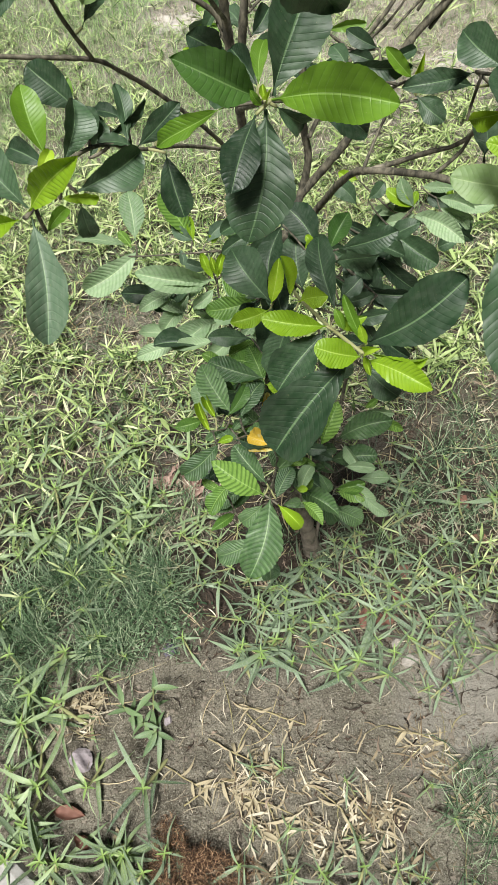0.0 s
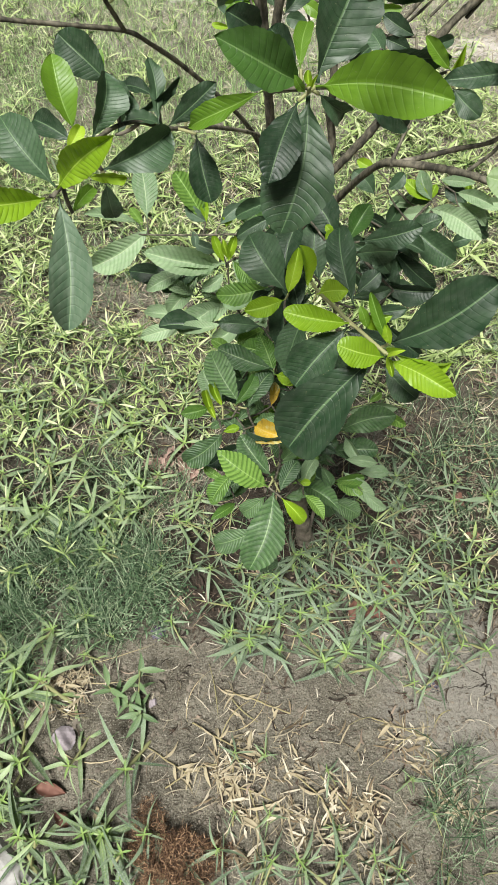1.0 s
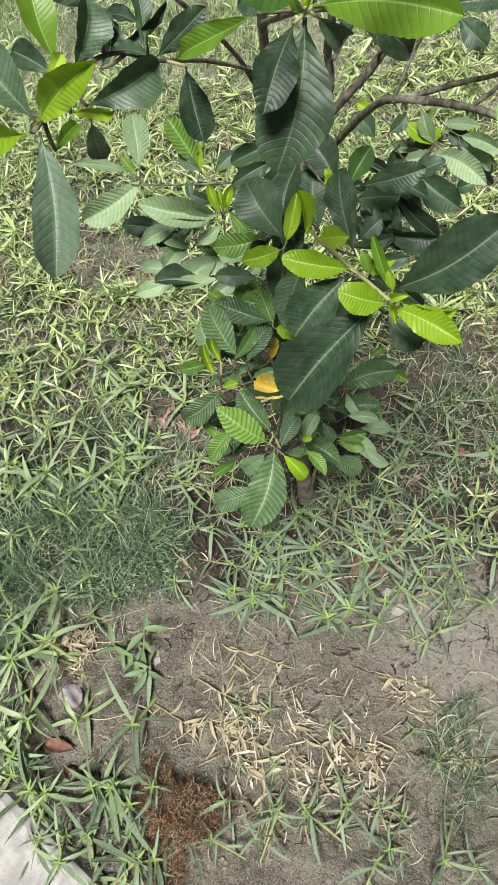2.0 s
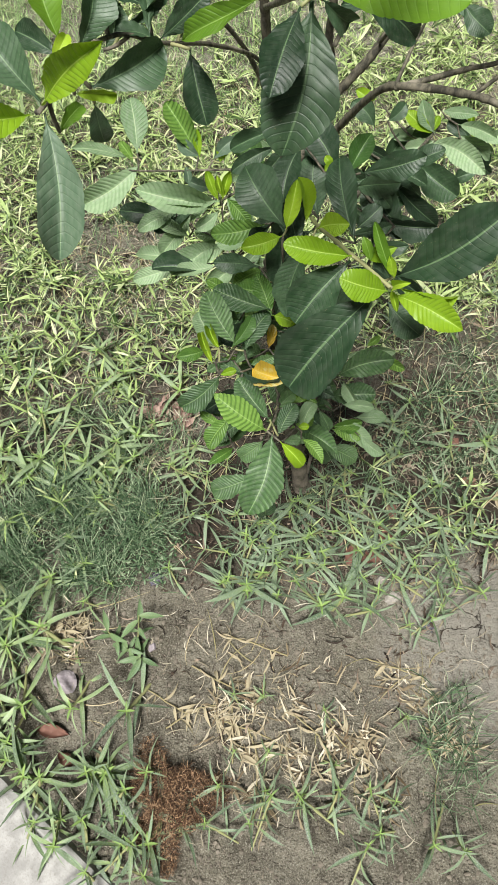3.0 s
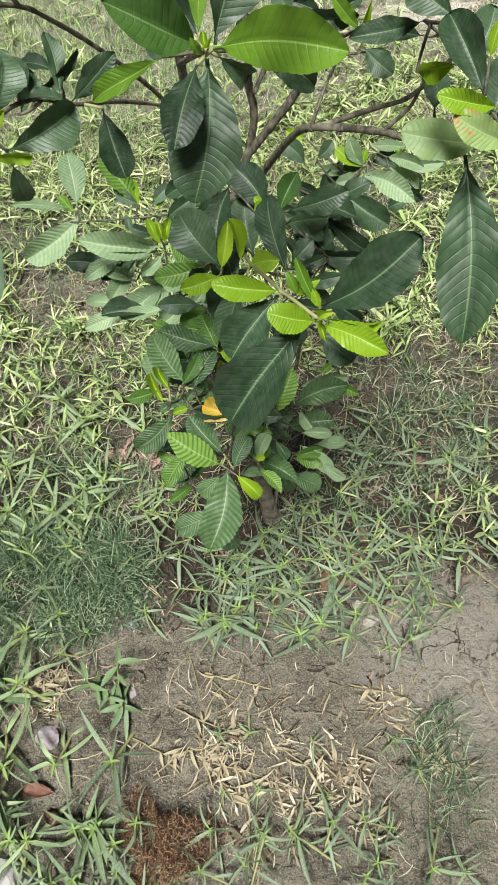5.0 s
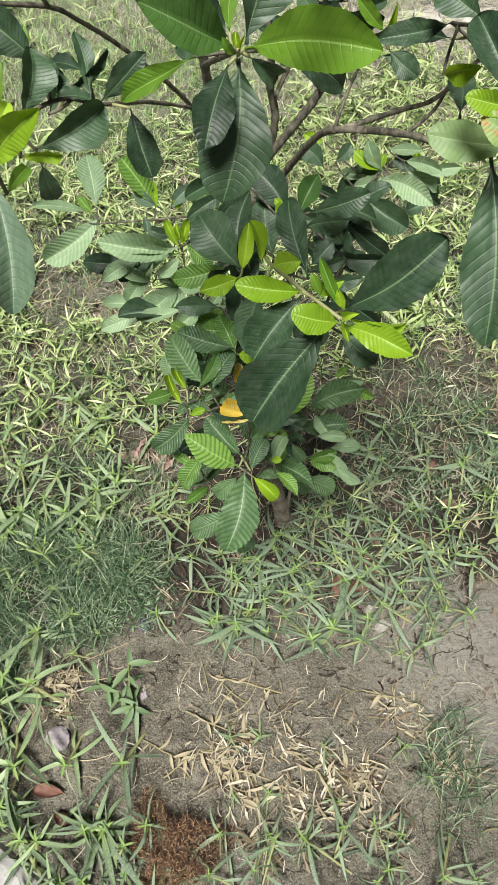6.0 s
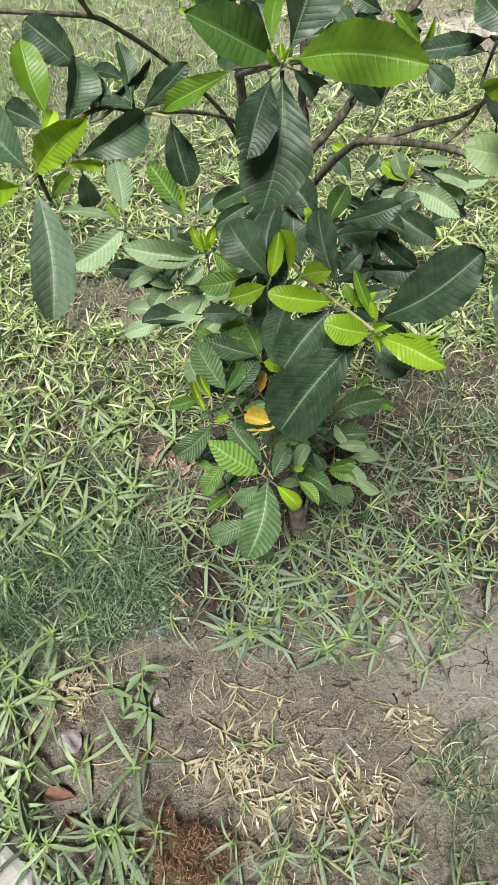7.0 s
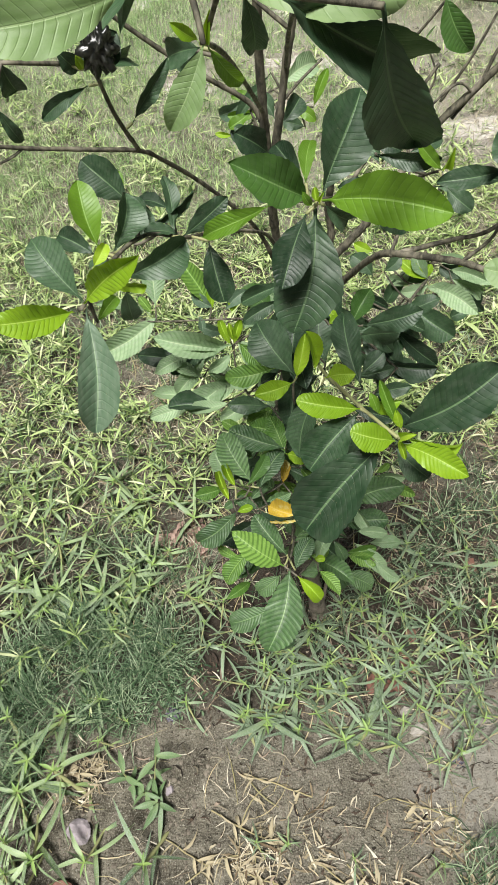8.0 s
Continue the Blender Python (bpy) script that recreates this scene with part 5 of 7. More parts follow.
leaf("mature", (0.130, 1.391, 0.950), (0.190, 1.369, 0.909), 0.028, (-0.07, -0.91, 0.41), 0.07)
leaf("mature", (0.224, 1.356, 0.951), (0.277, 1.353, 0.980), 0.026, (-0.43, -0.56, 0.71), 0.07)
leaf("mature", (0.175, 1.332, 0.899), (0.239, 1.341, 0.925), 0.026, (-0.13, -0.79, 0.60), 0.07)
leaf("mature", (0.153, 1.374, 0.884), (0.194, 1.357, 0.836), 0.023, (0.33, -0.76, 0.56), 0.07)
leaf("mature", (0.190, 1.292, 0.921), (0.242, 1.290, 0.912), 0.018, (0.11, -0.60, 0.79), 0.07)
leaf("mature", (0.078, 1.398, 0.959), (0.031, 1.366, 0.923), 0.026, (0.19, -0.84, 0.50), 0.07)
leaf("mature", (0.064, 1.427, 0.963), (-0.007, 1.423, 0.932), 0.024, (-0.22, -0.76, 0.62), 0.07)
leaf("mature", (0.123, 1.403, 0.898), (0.053, 1.413, 0.877), 0.024, (-0.30, -0.65, 0.70), 0.07)
leaf("mature", (0.120, 1.347, 0.945), (0.087, 1.317, 0.897), 0.023, (-0.20, -0.77, 0.61), 0.07)
leaf("mature", (0.049, 1.351, 0.953), (0.011, 1.314, 0.930), 0.019, (0.35, -0.74, 0.58), 0.07)
leaf("mature", (0.173, 1.239, 0.910), (0.225, 1.234, 0.932), 0.022, (-0.29, -0.78, 0.55), 0.07)
leaf("mature", (0.167, 1.314, 0.982), (0.205, 1.283, 0.948), 0.022, (-0.20, -0.82, 0.53), 0.07)
leaf("mature", (0.102, 1.309, 0.953), (0.057, 1.286, 0.891), 0.029, (-0.41, -0.71, 0.57), 0.07)
leaf("mature", (0.183, 1.365, 0.917), (0.256, 1.355, 0.944), 0.028, (-0.34, -0.62, 0.71), 0.07)
leaf("mature", (0.182, 1.271, 0.914), (0.212, 1.238, 0.864), 0.022, (-0.23, -0.87, 0.44), 0.07)
leaf("mature", (0.117, 1.289, 0.969), (0.070, 1.268, 0.942), 0.023, (-0.17, -0.62, 0.77), 0.07)
leaf("mature", (0.181, 1.304, 0.918), (0.243, 1.271, 0.916), 0.025, (-0.42, -0.81, 0.42), 0.07)
leaf("mature", (0.150, 1.288, 0.987), (0.211, 1.290, 0.984), 0.020, (0.05, -0.71, 0.70), 0.07)
leaf("mature", (0.191, 1.281, 0.928), (0.264, 1.262, 0.935), 0.029, (-0.26, -0.87, 0.42), 0.07)
leaf("mature", (0.212, 1.341, 0.943), (0.278, 1.313, 0.888), 0.027, (0.15, -0.79, 0.59), 0.07)
leaf("mature", (0.142, 1.225, 0.901), (0.201, 1.213, 0.887), 0.024, (-0.04, -0.82, 0.57), 0.07)
leaf("mature", (0.206, 1.286, 0.850), (0.266, 1.260, 0.804), 0.026, (0.00, -0.87, 0.50), 0.07)
leaf("mature", (0.152, 1.267, 0.920), (0.207, 1.271, 0.932), 0.019, (-0.05, -0.83, 0.55), 0.07)
leaf("mature", (0.103, 1.259, 0.938), (0.045, 1.238, 0.915), 0.024, (-0.12, -0.54, 0.83), 0.07)
leaf("dusty", (0.134, 1.373, 0.425), (0.080, 1.350, 0.389), 0.024, (-0.39, -0.38, 0.84), 0.07)
leaf("dusty", (0.139, 1.391, 0.398), (0.054, 1.375, 0.407), 0.033, (0.20, -0.62, 0.75), 0.07)
leaf("dusty", (0.136, 1.336, 0.482), (0.081, 1.370, 0.475), 0.023, (-0.22, -0.15, 0.96), 0.07)
leaf("dusty", (0.197, 1.403, 0.441), (0.262, 1.406, 0.455), 0.024, (-0.09, -0.75, 0.65), 0.07)
leaf("dusty", (0.215, 1.294, 0.382), (0.285, 1.302, 0.364), 0.028, (0.26, -0.14, 0.95), 0.07)
leaf("dusty", (0.220, 1.244, 0.398), (0.270, 1.217, 0.366), 0.026, (-0.08, -0.83, 0.55), 0.07)
leaf("dusty", (0.124, 1.292, 0.410), (0.086, 1.245, 0.364), 0.031, (0.19, -0.76, 0.62), 0.07)
leaf("mature", (0.159, 1.402, 0.457), (0.102, 1.354, 0.412), 0.031, (-0.04, -0.67, 0.74), 0.07)
leaf("dusty", (0.187, 1.339, 0.452), (0.218, 1.281, 0.441), 0.023, (-0.53, -0.43, 0.74), 0.07)
leaf("dusty", (0.135, 1.332, 0.463), (0.063, 1.328, 0.478), 0.028, (0.16, -0.81, 0.57), 0.07)
leaf("dusty", (0.142, 1.363, 0.479), (0.067, 1.374, 0.465), 0.029, (-0.23, -0.67, 0.71), 0.07)
leaf("dusty", (0.184, 1.284, 0.403), (0.246, 1.242, 0.357), 0.032, (0.09, -0.68, 0.73), 0.07)
leaf("dusty", (0.230, 1.409, 0.457), (0.297, 1.394, 0.468), 0.025, (-0.27, -0.77, 0.58), 0.07)
leaf("dusty", (0.183, 1.275, 0.466), (0.243, 1.268, 0.465), 0.023, (-0.04, -0.55, 0.83), 0.07)
leaf("dusty", (0.006, 1.454, 0.678), (0.087, 1.436, 0.643), 0.030, (0.17, -0.66, 0.73), 0.07)
leaf("mature", (-0.119, 1.507, 0.723), (-0.217, 1.524, 0.730), 0.036, (-0.07, -0.69, 0.72), 0.07)
leaf("dusty", (-0.046, 1.433, 0.686), (-0.120, 1.428, 0.673), 0.026, (-0.14, -0.35, 0.93), 0.07)
leaf("dusty", (-0.088, 1.514, 0.731), (-0.147, 1.470, 0.676), 0.033, (-0.11, -0.72, 0.68), 0.07)
leaf("dusty", (-0.122, 1.478, 0.631), (-0.211, 1.467, 0.611), 0.031, (-0.06, -0.72, 0.69), 0.07)
leaf("dusty", (-0.111, 1.504, 0.746), (-0.180, 1.472, 0.732), 0.030, (0.12, -0.59, 0.80), 0.07)
leaf("dusty", (-0.094, 1.474, 0.714), (-0.154, 1.492, 0.733), 0.025, (0.12, -0.47, 0.87), 0.07)
leaf("dusty", (-0.057, 1.551, 0.709), (-0.155, 1.531, 0.708), 0.033, (0.13, -0.71, 0.69), 0.07)
leaf("mature", (-0.076, 1.526, 0.733), (-0.156, 1.491, 0.710), 0.034, (0.06, -0.63, 0.77), 0.07)
leaf("dusty", (-0.123, 1.484, 0.655), (-0.200, 1.493, 0.653), 0.028, (-0.07, -0.35, 0.93), 0.07)
leaf("dusty", (-0.017, 1.497, 0.706), (0.029, 1.473, 0.657), 0.027, (0.33, -0.69, 0.65), 0.07)
leaf("mature", (-0.065, 1.428, 0.680), (-0.162, 1.437, 0.677), 0.037, (-0.06, -0.30, 0.95), 0.07)
leaf("mature", (0.301, 1.639, 0.805), (0.261, 1.615, 0.746), 0.027, (-0.28, -0.81, 0.52), 0.07)
leaf("mature", (0.396, 1.626, 0.768), (0.448, 1.604, 0.720), 0.024, (-0.29, -0.95, 0.12), 0.07)
leaf("dusty", (0.322, 1.618, 0.794), (0.259, 1.637, 0.782), 0.021, (-0.33, -0.68, 0.66), 0.07)
leaf("dusty", (0.380, 1.679, 0.719), (0.466, 1.674, 0.708), 0.033, (0.01, -0.88, 0.47), 0.07)
leaf("dusty", (0.378, 1.648, 0.789), (0.438, 1.604, 0.793), 0.025, (-0.50, -0.64, 0.58), 0.07)
leaf("dusty", (0.279, 1.625, 0.713), (0.211, 1.607, 0.663), 0.036, (-0.11, -0.87, 0.49), 0.07)
leaf("dusty", (0.358, 1.698, 0.780), (0.417, 1.665, 0.793), 0.021, (-0.45, -0.53, 0.71), 0.07)
leaf("dusty", (0.381, 1.642, 0.774), (0.441, 1.617, 0.737), 0.025, (0.02, -0.80, 0.59), 0.07)
leaf("dusty", (0.320, 1.596, 0.761), (0.238, 1.583, 0.737), 0.034, (0.01, -0.89, 0.45), 0.07)
leaf("dusty", (0.333, 1.649, 0.736), (0.302, 1.627, 0.662), 0.030, (-0.05, -0.95, 0.30), 0.07)
leaf("mature", (0.174, 1.403, 1.197), (0.143, 1.415, 1.155), 0.017, (-0.66, -0.70, 0.28), 0.07)
leaf("mature", (0.171, 1.330, 1.184), (0.122, 1.325, 1.181), 0.016, (0.04, -0.67, 0.74), 0.07)
leaf("mature", (0.161, 1.353, 1.173), (0.128, 1.358, 1.157), 0.013, (-0.32, -0.88, 0.35), 0.07)
leaf("mature", (0.203, 1.342, 1.209), (0.241, 1.352, 1.217), 0.013, (0.10, -0.80, 0.59), 0.07)
leaf("mature", (0.199, 1.364, 1.164), (0.163, 1.350, 1.165), 0.012, (0.31, -0.78, 0.55), 0.07)
leaf("mature", (0.239, 1.342, 1.164), (0.276, 1.335, 1.164), 0.012, (-0.16, -0.91, 0.37), 0.07)
leaf("mature", (0.155, 1.406, 1.178), (0.109, 1.411, 1.168), 0.017, (-0.22, -0.71, 0.67), 0.07)


# more small leaves round the lower stem
inner = random.Random(31)
for _ in range(22):
    z = inner.uniform(0.62, 0.90)
    x0, y0 = 0.054 + inner.uniform(-0.03, 0.03), 1.24 + inner.uniform(-0.02, 0.10)
    way = inner.uniform(2.2, 4.4) if inner.random() < 0.7 else inner.uniform(-0.9, 0.9)
    long = inner.uniform(0.055, 0.085)
    leaf(inner.choice(("soft", "soft", "ribbed", "mature")), (x0, y0, z), (x0 + long * math.cos(way), y0 - 0.5 * long * math.sin(way), z + inner.uniform(-0.035, 0.02)), long * inner.uniform(0.40, 0.50), (inner.uniform(-0.3, 0.3), -0.65, 0.72), 0.07)


# ---- weeds that stand one by one ----
def blade_mesh(name, material, width, fold, droop, seed):
    """A narrow pointed leaf of length 1 along +y that droops towards its tip."""
    rnd = random.Random(seed)
    na = 10
    verts, uvs = [], []
    sway = rnd.uniform(-0.15, 0.15)
    for j in range(na + 1):
        v = j / na
        half = width * 0.5 * max(0.06, math.sin(math.pi * min(1.0, 0.04 + 0.96 * v ** 0.85)) ** 0.95)
        z = -droop * v * v
        for i in (-1, 0, 1):
            verts.append((i * half + sway * v * v, v * (1 - 0.25 * droop * v), z + abs(i) * half * fold))
            uvs.append((0.5 + 0.5 * i, v))
    faces = [(3 * j + i, 3 * j + i + 1, 3 * j + i + 4, 3 * j + i + 3) for j in range(na) for i in (0, 1)]
    me = bpy.data.meshes.new(name)
    me.from_pydata(verts, [], faces)
    layer = me.uv_layers.new(name="leaf")
    for lp in me.loops:
        layer.data[lp.index].uv = uvs[lp.vertex_index]
    me.materials.append(material)
    for p in me.polygons:
        p.use_smooth = True
    return me


BLADES = [blade_mesh("weed_leaf", WEED, 0.095 + 0.02 * (i % 3), 0.2, (0.10, 0.30, 0.60, 0.18)[i % 4], i) for i in range(8)]
BRIGHT = [blade_mesh("bright_weed_leaf", WEED_BRIGHT, 0.095 + 0.022 * (i % 3), 0.2, (0.10, 0.30, 0.60, 0.18)[i % 4], i) for i in range(8)]
HEARTS = [blade_mesh("weed_heart_leaf", WEED_YOUNG, 0.22, 0.6, 0.15, 20 + i) for i in range(3)]
BROAD = [blade_mesh("broad_weed_leaf", WEED_BROAD, 0.25, 0.3, 0.3, 30 + i) for i in range(2)]
DRY = [blade_mesh("dry_leaf", STRAW, 0.16 + 0.03 * i, 0.8, 0.2 + 0.25 * i, 50 + i) for i in range(3)]


def weed_kind(seed, blades):
    """A leaning jointed stem with narrow leaves at its joints and a tuft round a bright heart; the reach of the tuft is 1, its heart at the origin."""
    rnd = random.Random(seed)
    top = new("weed_plant")
    turn = rnd.uniform(0, 360)
    lean = Vector((math.cos(turn), math.sin(turn), 0)) * rnd.uniform(0.5, 1.7)
    low = -0.75

    def along(s):
        return lean * (1 - s) ** 1.3 + Vector((0, 0, low * (1 - s)))

    face = rnd.uniform(0, 180)
    tiers = ((1.0, 2, 0.55, 32), (0.93, rnd.randint(2, 3), 0.95, 14), (0.80, 2, 1.05, 4), (0.58, 2, 0.9, 0), (0.32, rnd.randint(0, 2), 0.7, 6))
    for where, count, reach, lift in tiers:
        face += rnd.uniform(65, 105)
        for i in range(count):
            ob = new("leaf", rnd.choice(blades))
            ob.parent = top
            s = reach * rnd.uniform(0.5, 1.2)
            p = along(where)
            ob.matrix_basis = pose(p.x, p.y, p.z, lift + rnd.uniform(-16, 30), rnd.uniform(-50, 50), face + i * 360 / count + rnd.uniform(-30, 30)) @ Matrix.Diagonal((s * rnd.uniform(0.65, 1.05), s, s, 1))
    for i in range(4):
        ob = new("heart_leaf", rnd.choice(HEARTS))
        ob.parent = top
        ob.matrix_basis = pose(0, 0, 0.01, rnd.uniform(15, 55), 0, face + i * 90 + rnd.uniform(-20, 20)) @ Matrix.Scale(rnd.uniform(0.10, 0.28), 4)
    bm = bmesh.new()
    rings = []
    for i in range(9):
        s = i / 8
        knot = 0.014 if i in (4, 6) else 0.0
        rings.append([bm.verts.new(along(s) + Vector((math.cos(a), math.sin(a), 0)) * (0.026 + knot)) for a in np.linspace(0, 2 * math.pi, 7)[:-1]])
    for a, b in zip(rings, rings[1:]):
        for j in range(6):
            bm.faces.new((a[j], a[(j + 1) % 6], b[(j + 1) % 6], b[j]))
    part("stem", bm, STEM, top)
    return tagged(top, "low weed with narrow dusty green leaves round a lime heart", "weed", "weeds on the bare soil")


# one plant of each kind, to be copied
KINDS = [weed_kind(40 + i, BLADES if i < 6 else BRIGHT) for i in range(10)]
first_use = set()


def weed(x, y, high, reach, which, turn):
    m = pose(x, y, lie(x, y) + high, (which * 37) % 13 - 6, (which * 53) % 13 - 6, turn) @ Matrix.Scale(reach, 4)
    if which in first_use:
        ob = copy_thing(KINDS[which], m)
        ob.matrix_basis = m
    else:
        first_use.add(which)
        KINDS[which].matrix_basis = m


weed(-0.479, 1.064, 0.050, 0.108, 7, 155)
weed(-0.398, 1.096, 0.050, 0.077, 6, 202)
weed(-0.335, 1.048, 0.040, 0.059, 3, 79)
weed(-0.399, 1.009, 0.030, 0.071, 6, 34)
weed(-0.202, 1.088, 0.040, 0.070, 0, 205)
weed(-0.494, 0.777, 0.070, 0.120, 6, 148)
weed(-0.393, 0.773, 0.050, 0.101, 6, 113)
weed(-0.270, 0.766, 0.060, 0.127, 4, 274)
weed(-0.554, 0.905, 0.060, 0.114, 8, 141)
weed(-0.219, 0.650, 0.060, 0.083, 1, 54)
weed(-0.439, 0.640, 0.060, 0.094, 8, 109)
weed(-0.643, 1.130, 0.060, 0.097, 0, 328)
weed(-0.558, 0.757, 0.050, 0.082, 8, 139)
weed(-0.345, 0.650, 0.060, 0.093, 1, 84)
weed(-0.568, 0.812, 0.050, 0.087, 8, 148)
weed(-0.016, 1.039, 0.060, 0.122, 5, 190)
weed(0.097, 1.050, 0.050, 0.079, 0, 310)
weed(0.205, 1.009, 0.060, 0.142, 2, 343)
weed(0.324, 1.058, 0.050, 0.102, 3, 259)
weed(0.136, 1.158, 0.060, 0.084, 1, 91)
weed(0.354, 0.952, 0.030, 0.058, 1, 242)
weed(0.434, 0.995, 0.030, 0.053, 2, 45)
weed(-0.045, 0.805, 0.030, 0.048, 4, 153)
weed(-0.041, 0.691, 0.030, 0.036, 0, 149)
weed(0.452, 1.108, 0.040, 0.063, 4, 159)
weed(0.173, 0.619, 0.050, 0.083, 4, 99)
weed(0.234, 0.622, 0.050, 0.069, 3, 216)
weed(0.365, 0.696, 0.030, 0.045, 4, 147)
weed(0.152, 0.774, 0.020, 0.048, 3, 231)
weed(-0.543, 1.370, 0.060, 0.106, 7, 119)
weed(-0.560, 1.503, 0.060, 0.116, 8, 132)
weed(-0.409, 1.312, 0.060, 0.081, 6, 41)
weed(-0.323, 1.355, 0.060, 0.071, 6, 236)
weed(-0.349, 1.441, 0.050, 0.080, 8, 265)
weed(-0.456, 1.625, 0.060, 0.084, 9, 358)
weed(-0.366, 1.585, 0.050, 0.076, 8, 74)
weed(-0.497, 1.758, 0.050, 0.074, 7, 34)
weed(-0.233, 1.742, 0.050, 0.062, 9, 103)
weed(-0.300, 1.738, 0.050, 0.055, 9, 141)
weed(-0.683, 1.482, 0.050, 0.088, 7, 182)
weed(-0.602, 1.648, 0.050, 0.073, 9, 301)
weed(-0.718, 1.925, 0.050, 0.061, 8, 324)
weed(-0.698, 1.601, 0.050, 0.081, 7, 165)
weed(-0.179, 1.337, 0.050, 0.070, 6, 31)
weed(-0.149, 1.410, 0.050, 0.071, 7, 142)
weed(-0.588, 1.960, 0.050, 0.065, 7, 62)
weed(-0.243, 1.817, 0.050, 0.056, 8, 90)
weed(0.096, 1.242, 0.060, 0.097, 2, 235)
weed(0.224, 1.284, 0.050, 0.084, 0, 21)
weed(0.271, 1.232, 0.050, 0.069, 2, 357)
weed(0.386, 1.255, 0.050, 0.070, 0, 146)
weed(0.369, 1.372, 0.050, 0.065, 5, 345)
weed(0.361, 1.461, 0.060, 0.066, 2, 9)
weed(0.407, 1.525, 0.060, 0.074, 2, 147)
weed(0.498, 1.392, 0.060, 0.082, 2, 78)
weed(0.519, 1.160, 0.050, 0.070, 5, 210)
weed(0.127, 1.147, 0.060, 0.087, 4, 348)
weed(-0.002, 1.145, 0.050, 0.070, 0, 150)
weed(0.440, 1.016, 0.040, 0.059, 4, 98)
weed(0.430, 1.091, 0.040, 0.054, 3, 149)
weed(0.470, 1.127, 0.040, 0.054, 1, 128)
weed(0.359, 1.587, 0.050, 0.059, 3, 306)
weed(0.253, 1.055, 0.050, 0.086, 1, 169)
weed(0.166, 1.086, 0.050, 0.079, 4, 4)
weed(0.063, 1.119, 0.050, 0.079, 2, 22)
weed(-0.063, 1.120, 0.050, 0.072, 3, 86)
weed(-0.116, 1.214, 0.050, 0.071, 2, 185)
weed(0.405, 1.181, 0.050, 0.066, 2, 292)
weed(0.304, 1.139, 0.050, 0.068, 0, 224)
weed(0.020, 1.068, 0.050, 0.103, 1, 217)
weed(-0.059, 1.063, 0.040, 0.086, 1, 58)
weed(0.155, 0.991, 0.050, 0.099, 0, 31)
weed(0.268, 0.981, 0.040, 0.089, 0, 86)
weed(0.056, 1.018, 0.040, 0.086, 4, 346)
weed(0.287, 1.028, 0.050, 0.089, 1, 310)
weed(0.101, 1.100, 0.060, 0.089, 0, 279)
weed(0.187, 1.163, 0.060, 0.076, 3, 298)
weed(0.249, 1.119, 0.050, 0.084, 1, 164)
weed(0.048, 1.190, 0.050, 0.073, 0, 62)
weed(0.232, 1.192, 0.050, 0.074, 4, 149)
weed(0.377, 1.101, 0.050, 0.071, 3, 333)
weed(0.516, 1.232, 0.050, 0.077, 1, 244)
weed(0.440, 1.297, 0.050, 0.071, 1, 123)
weed(0.316, 1.305, 0.050, 0.067, 3, 210)
weed(-0.478, 1.281, 0.050, 0.078, 3, 18)
weed(-0.581, 1.303, 0.050, 0.083, 1, 215)
weed(-0.595, 1.200, 0.050, 0.079, 3, 127)
weed(-0.451, 1.164, 0.050, 0.067, 5, 219)
weed(-0.578, 0.999, 0.050, 0.085, 7, 255)
weed(-0.518, 0.706, 0.060, 0.093, 7, 16)
weed(-0.260, 0.619, 0.060, 0.089, 0, 130)
weed(-0.073, 0.626, 0.050, 0.063, 2, 124)
weed(0.026, 0.617, 0.050, 0.060, 4, 106)
weed(0.286, 0.598, 0.040, 0.062, 1, 213)
weed(-0.675, 1.760, 0.060, 0.091, 8, 72)
weed(-0.553, 1.853, 0.060, 0.084, 8, 26)
weed(-0.422, 1.700, 0.060, 0.086, 8, 289)
weed(-0.332, 1.833, 0.060, 0.071, 6, 291)
weed(-0.613, 1.577, 0.070, 0.095, 9, 334)
weed(-0.483, 1.532, 0.070, 0.096, 6, 253)
weed(-0.382, 1.478, 0.060, 0.084, 9, 47)
weed(-0.260, 1.617, 0.050, 0.073, 9, 107)
weed(-0.263, 1.475, 0.050, 0.070, 7, 172)
weed(-0.646, 1.393, 0.070, 0.095, 8, 336)
weed(-0.484, 1.398, 0.070, 0.089, 9, 328)
weed(-0.197, 1.631, 0.050, 0.063, 8, 215)
weed(-0.164, 1.276, 0.050, 0.066, 4, 110)
weed(-0.234, 1.221, 0.050, 0.066, 5, 351)
weed(-0.689, 2.075, 0.050, 0.068, 8, 173)
weed(-0.463, 1.962, 0.050, 0.067, 9, 254)
weed(-0.271, 1.944, 0.050, 0.059, 6, 143)
weed(-0.778, 2.182, 0.050, 0.067, 7, 22)
weed(0.290, 2.213, 0.051, 0.031, 3, 317)
weed(0.614, 2.273, 0.067, 0.031, 1, 137)
weed(0.008, 2.271, 0.068, 0.051, 5, 30)
weed(-0.678, 2.170, 0.045, 0.050, 7, 352)
weed(0.351, 2.275, 0.064, 0.033, 5, 237)
weed(-0.191, 2.025, 0.054, 0.047, 9, 206)
weed(-0.222, 2.352, 0.069, 0.045, 9, 111)
weed(0.489, 1.889, 0.065, 0.034, 0, 108)
weed(-0.139, 1.943, 0.053, 0.039, 7, 6)
weed(-0.860, 2.205, 0.059, 0.044, 8, 59)
weed(-0.810, 2.056, 0.048, 0.042, 9, 195)
weed(-0.257, 2.212, 0.067, 0.048, 7, 281)
weed(0.451, 2.038, 0.040, 0.038, 0, 103)
weed(-0.798, 1.912, 0.070, 0.064, 7, 343)
weed(0.679, 2.140, 0.066, 0.038, 4, 169)
weed(0.350, 2.148, 0.048, 0.038, 4, 241)
weed(-0.154, 2.155, 0.069, 0.041, 9, 13)
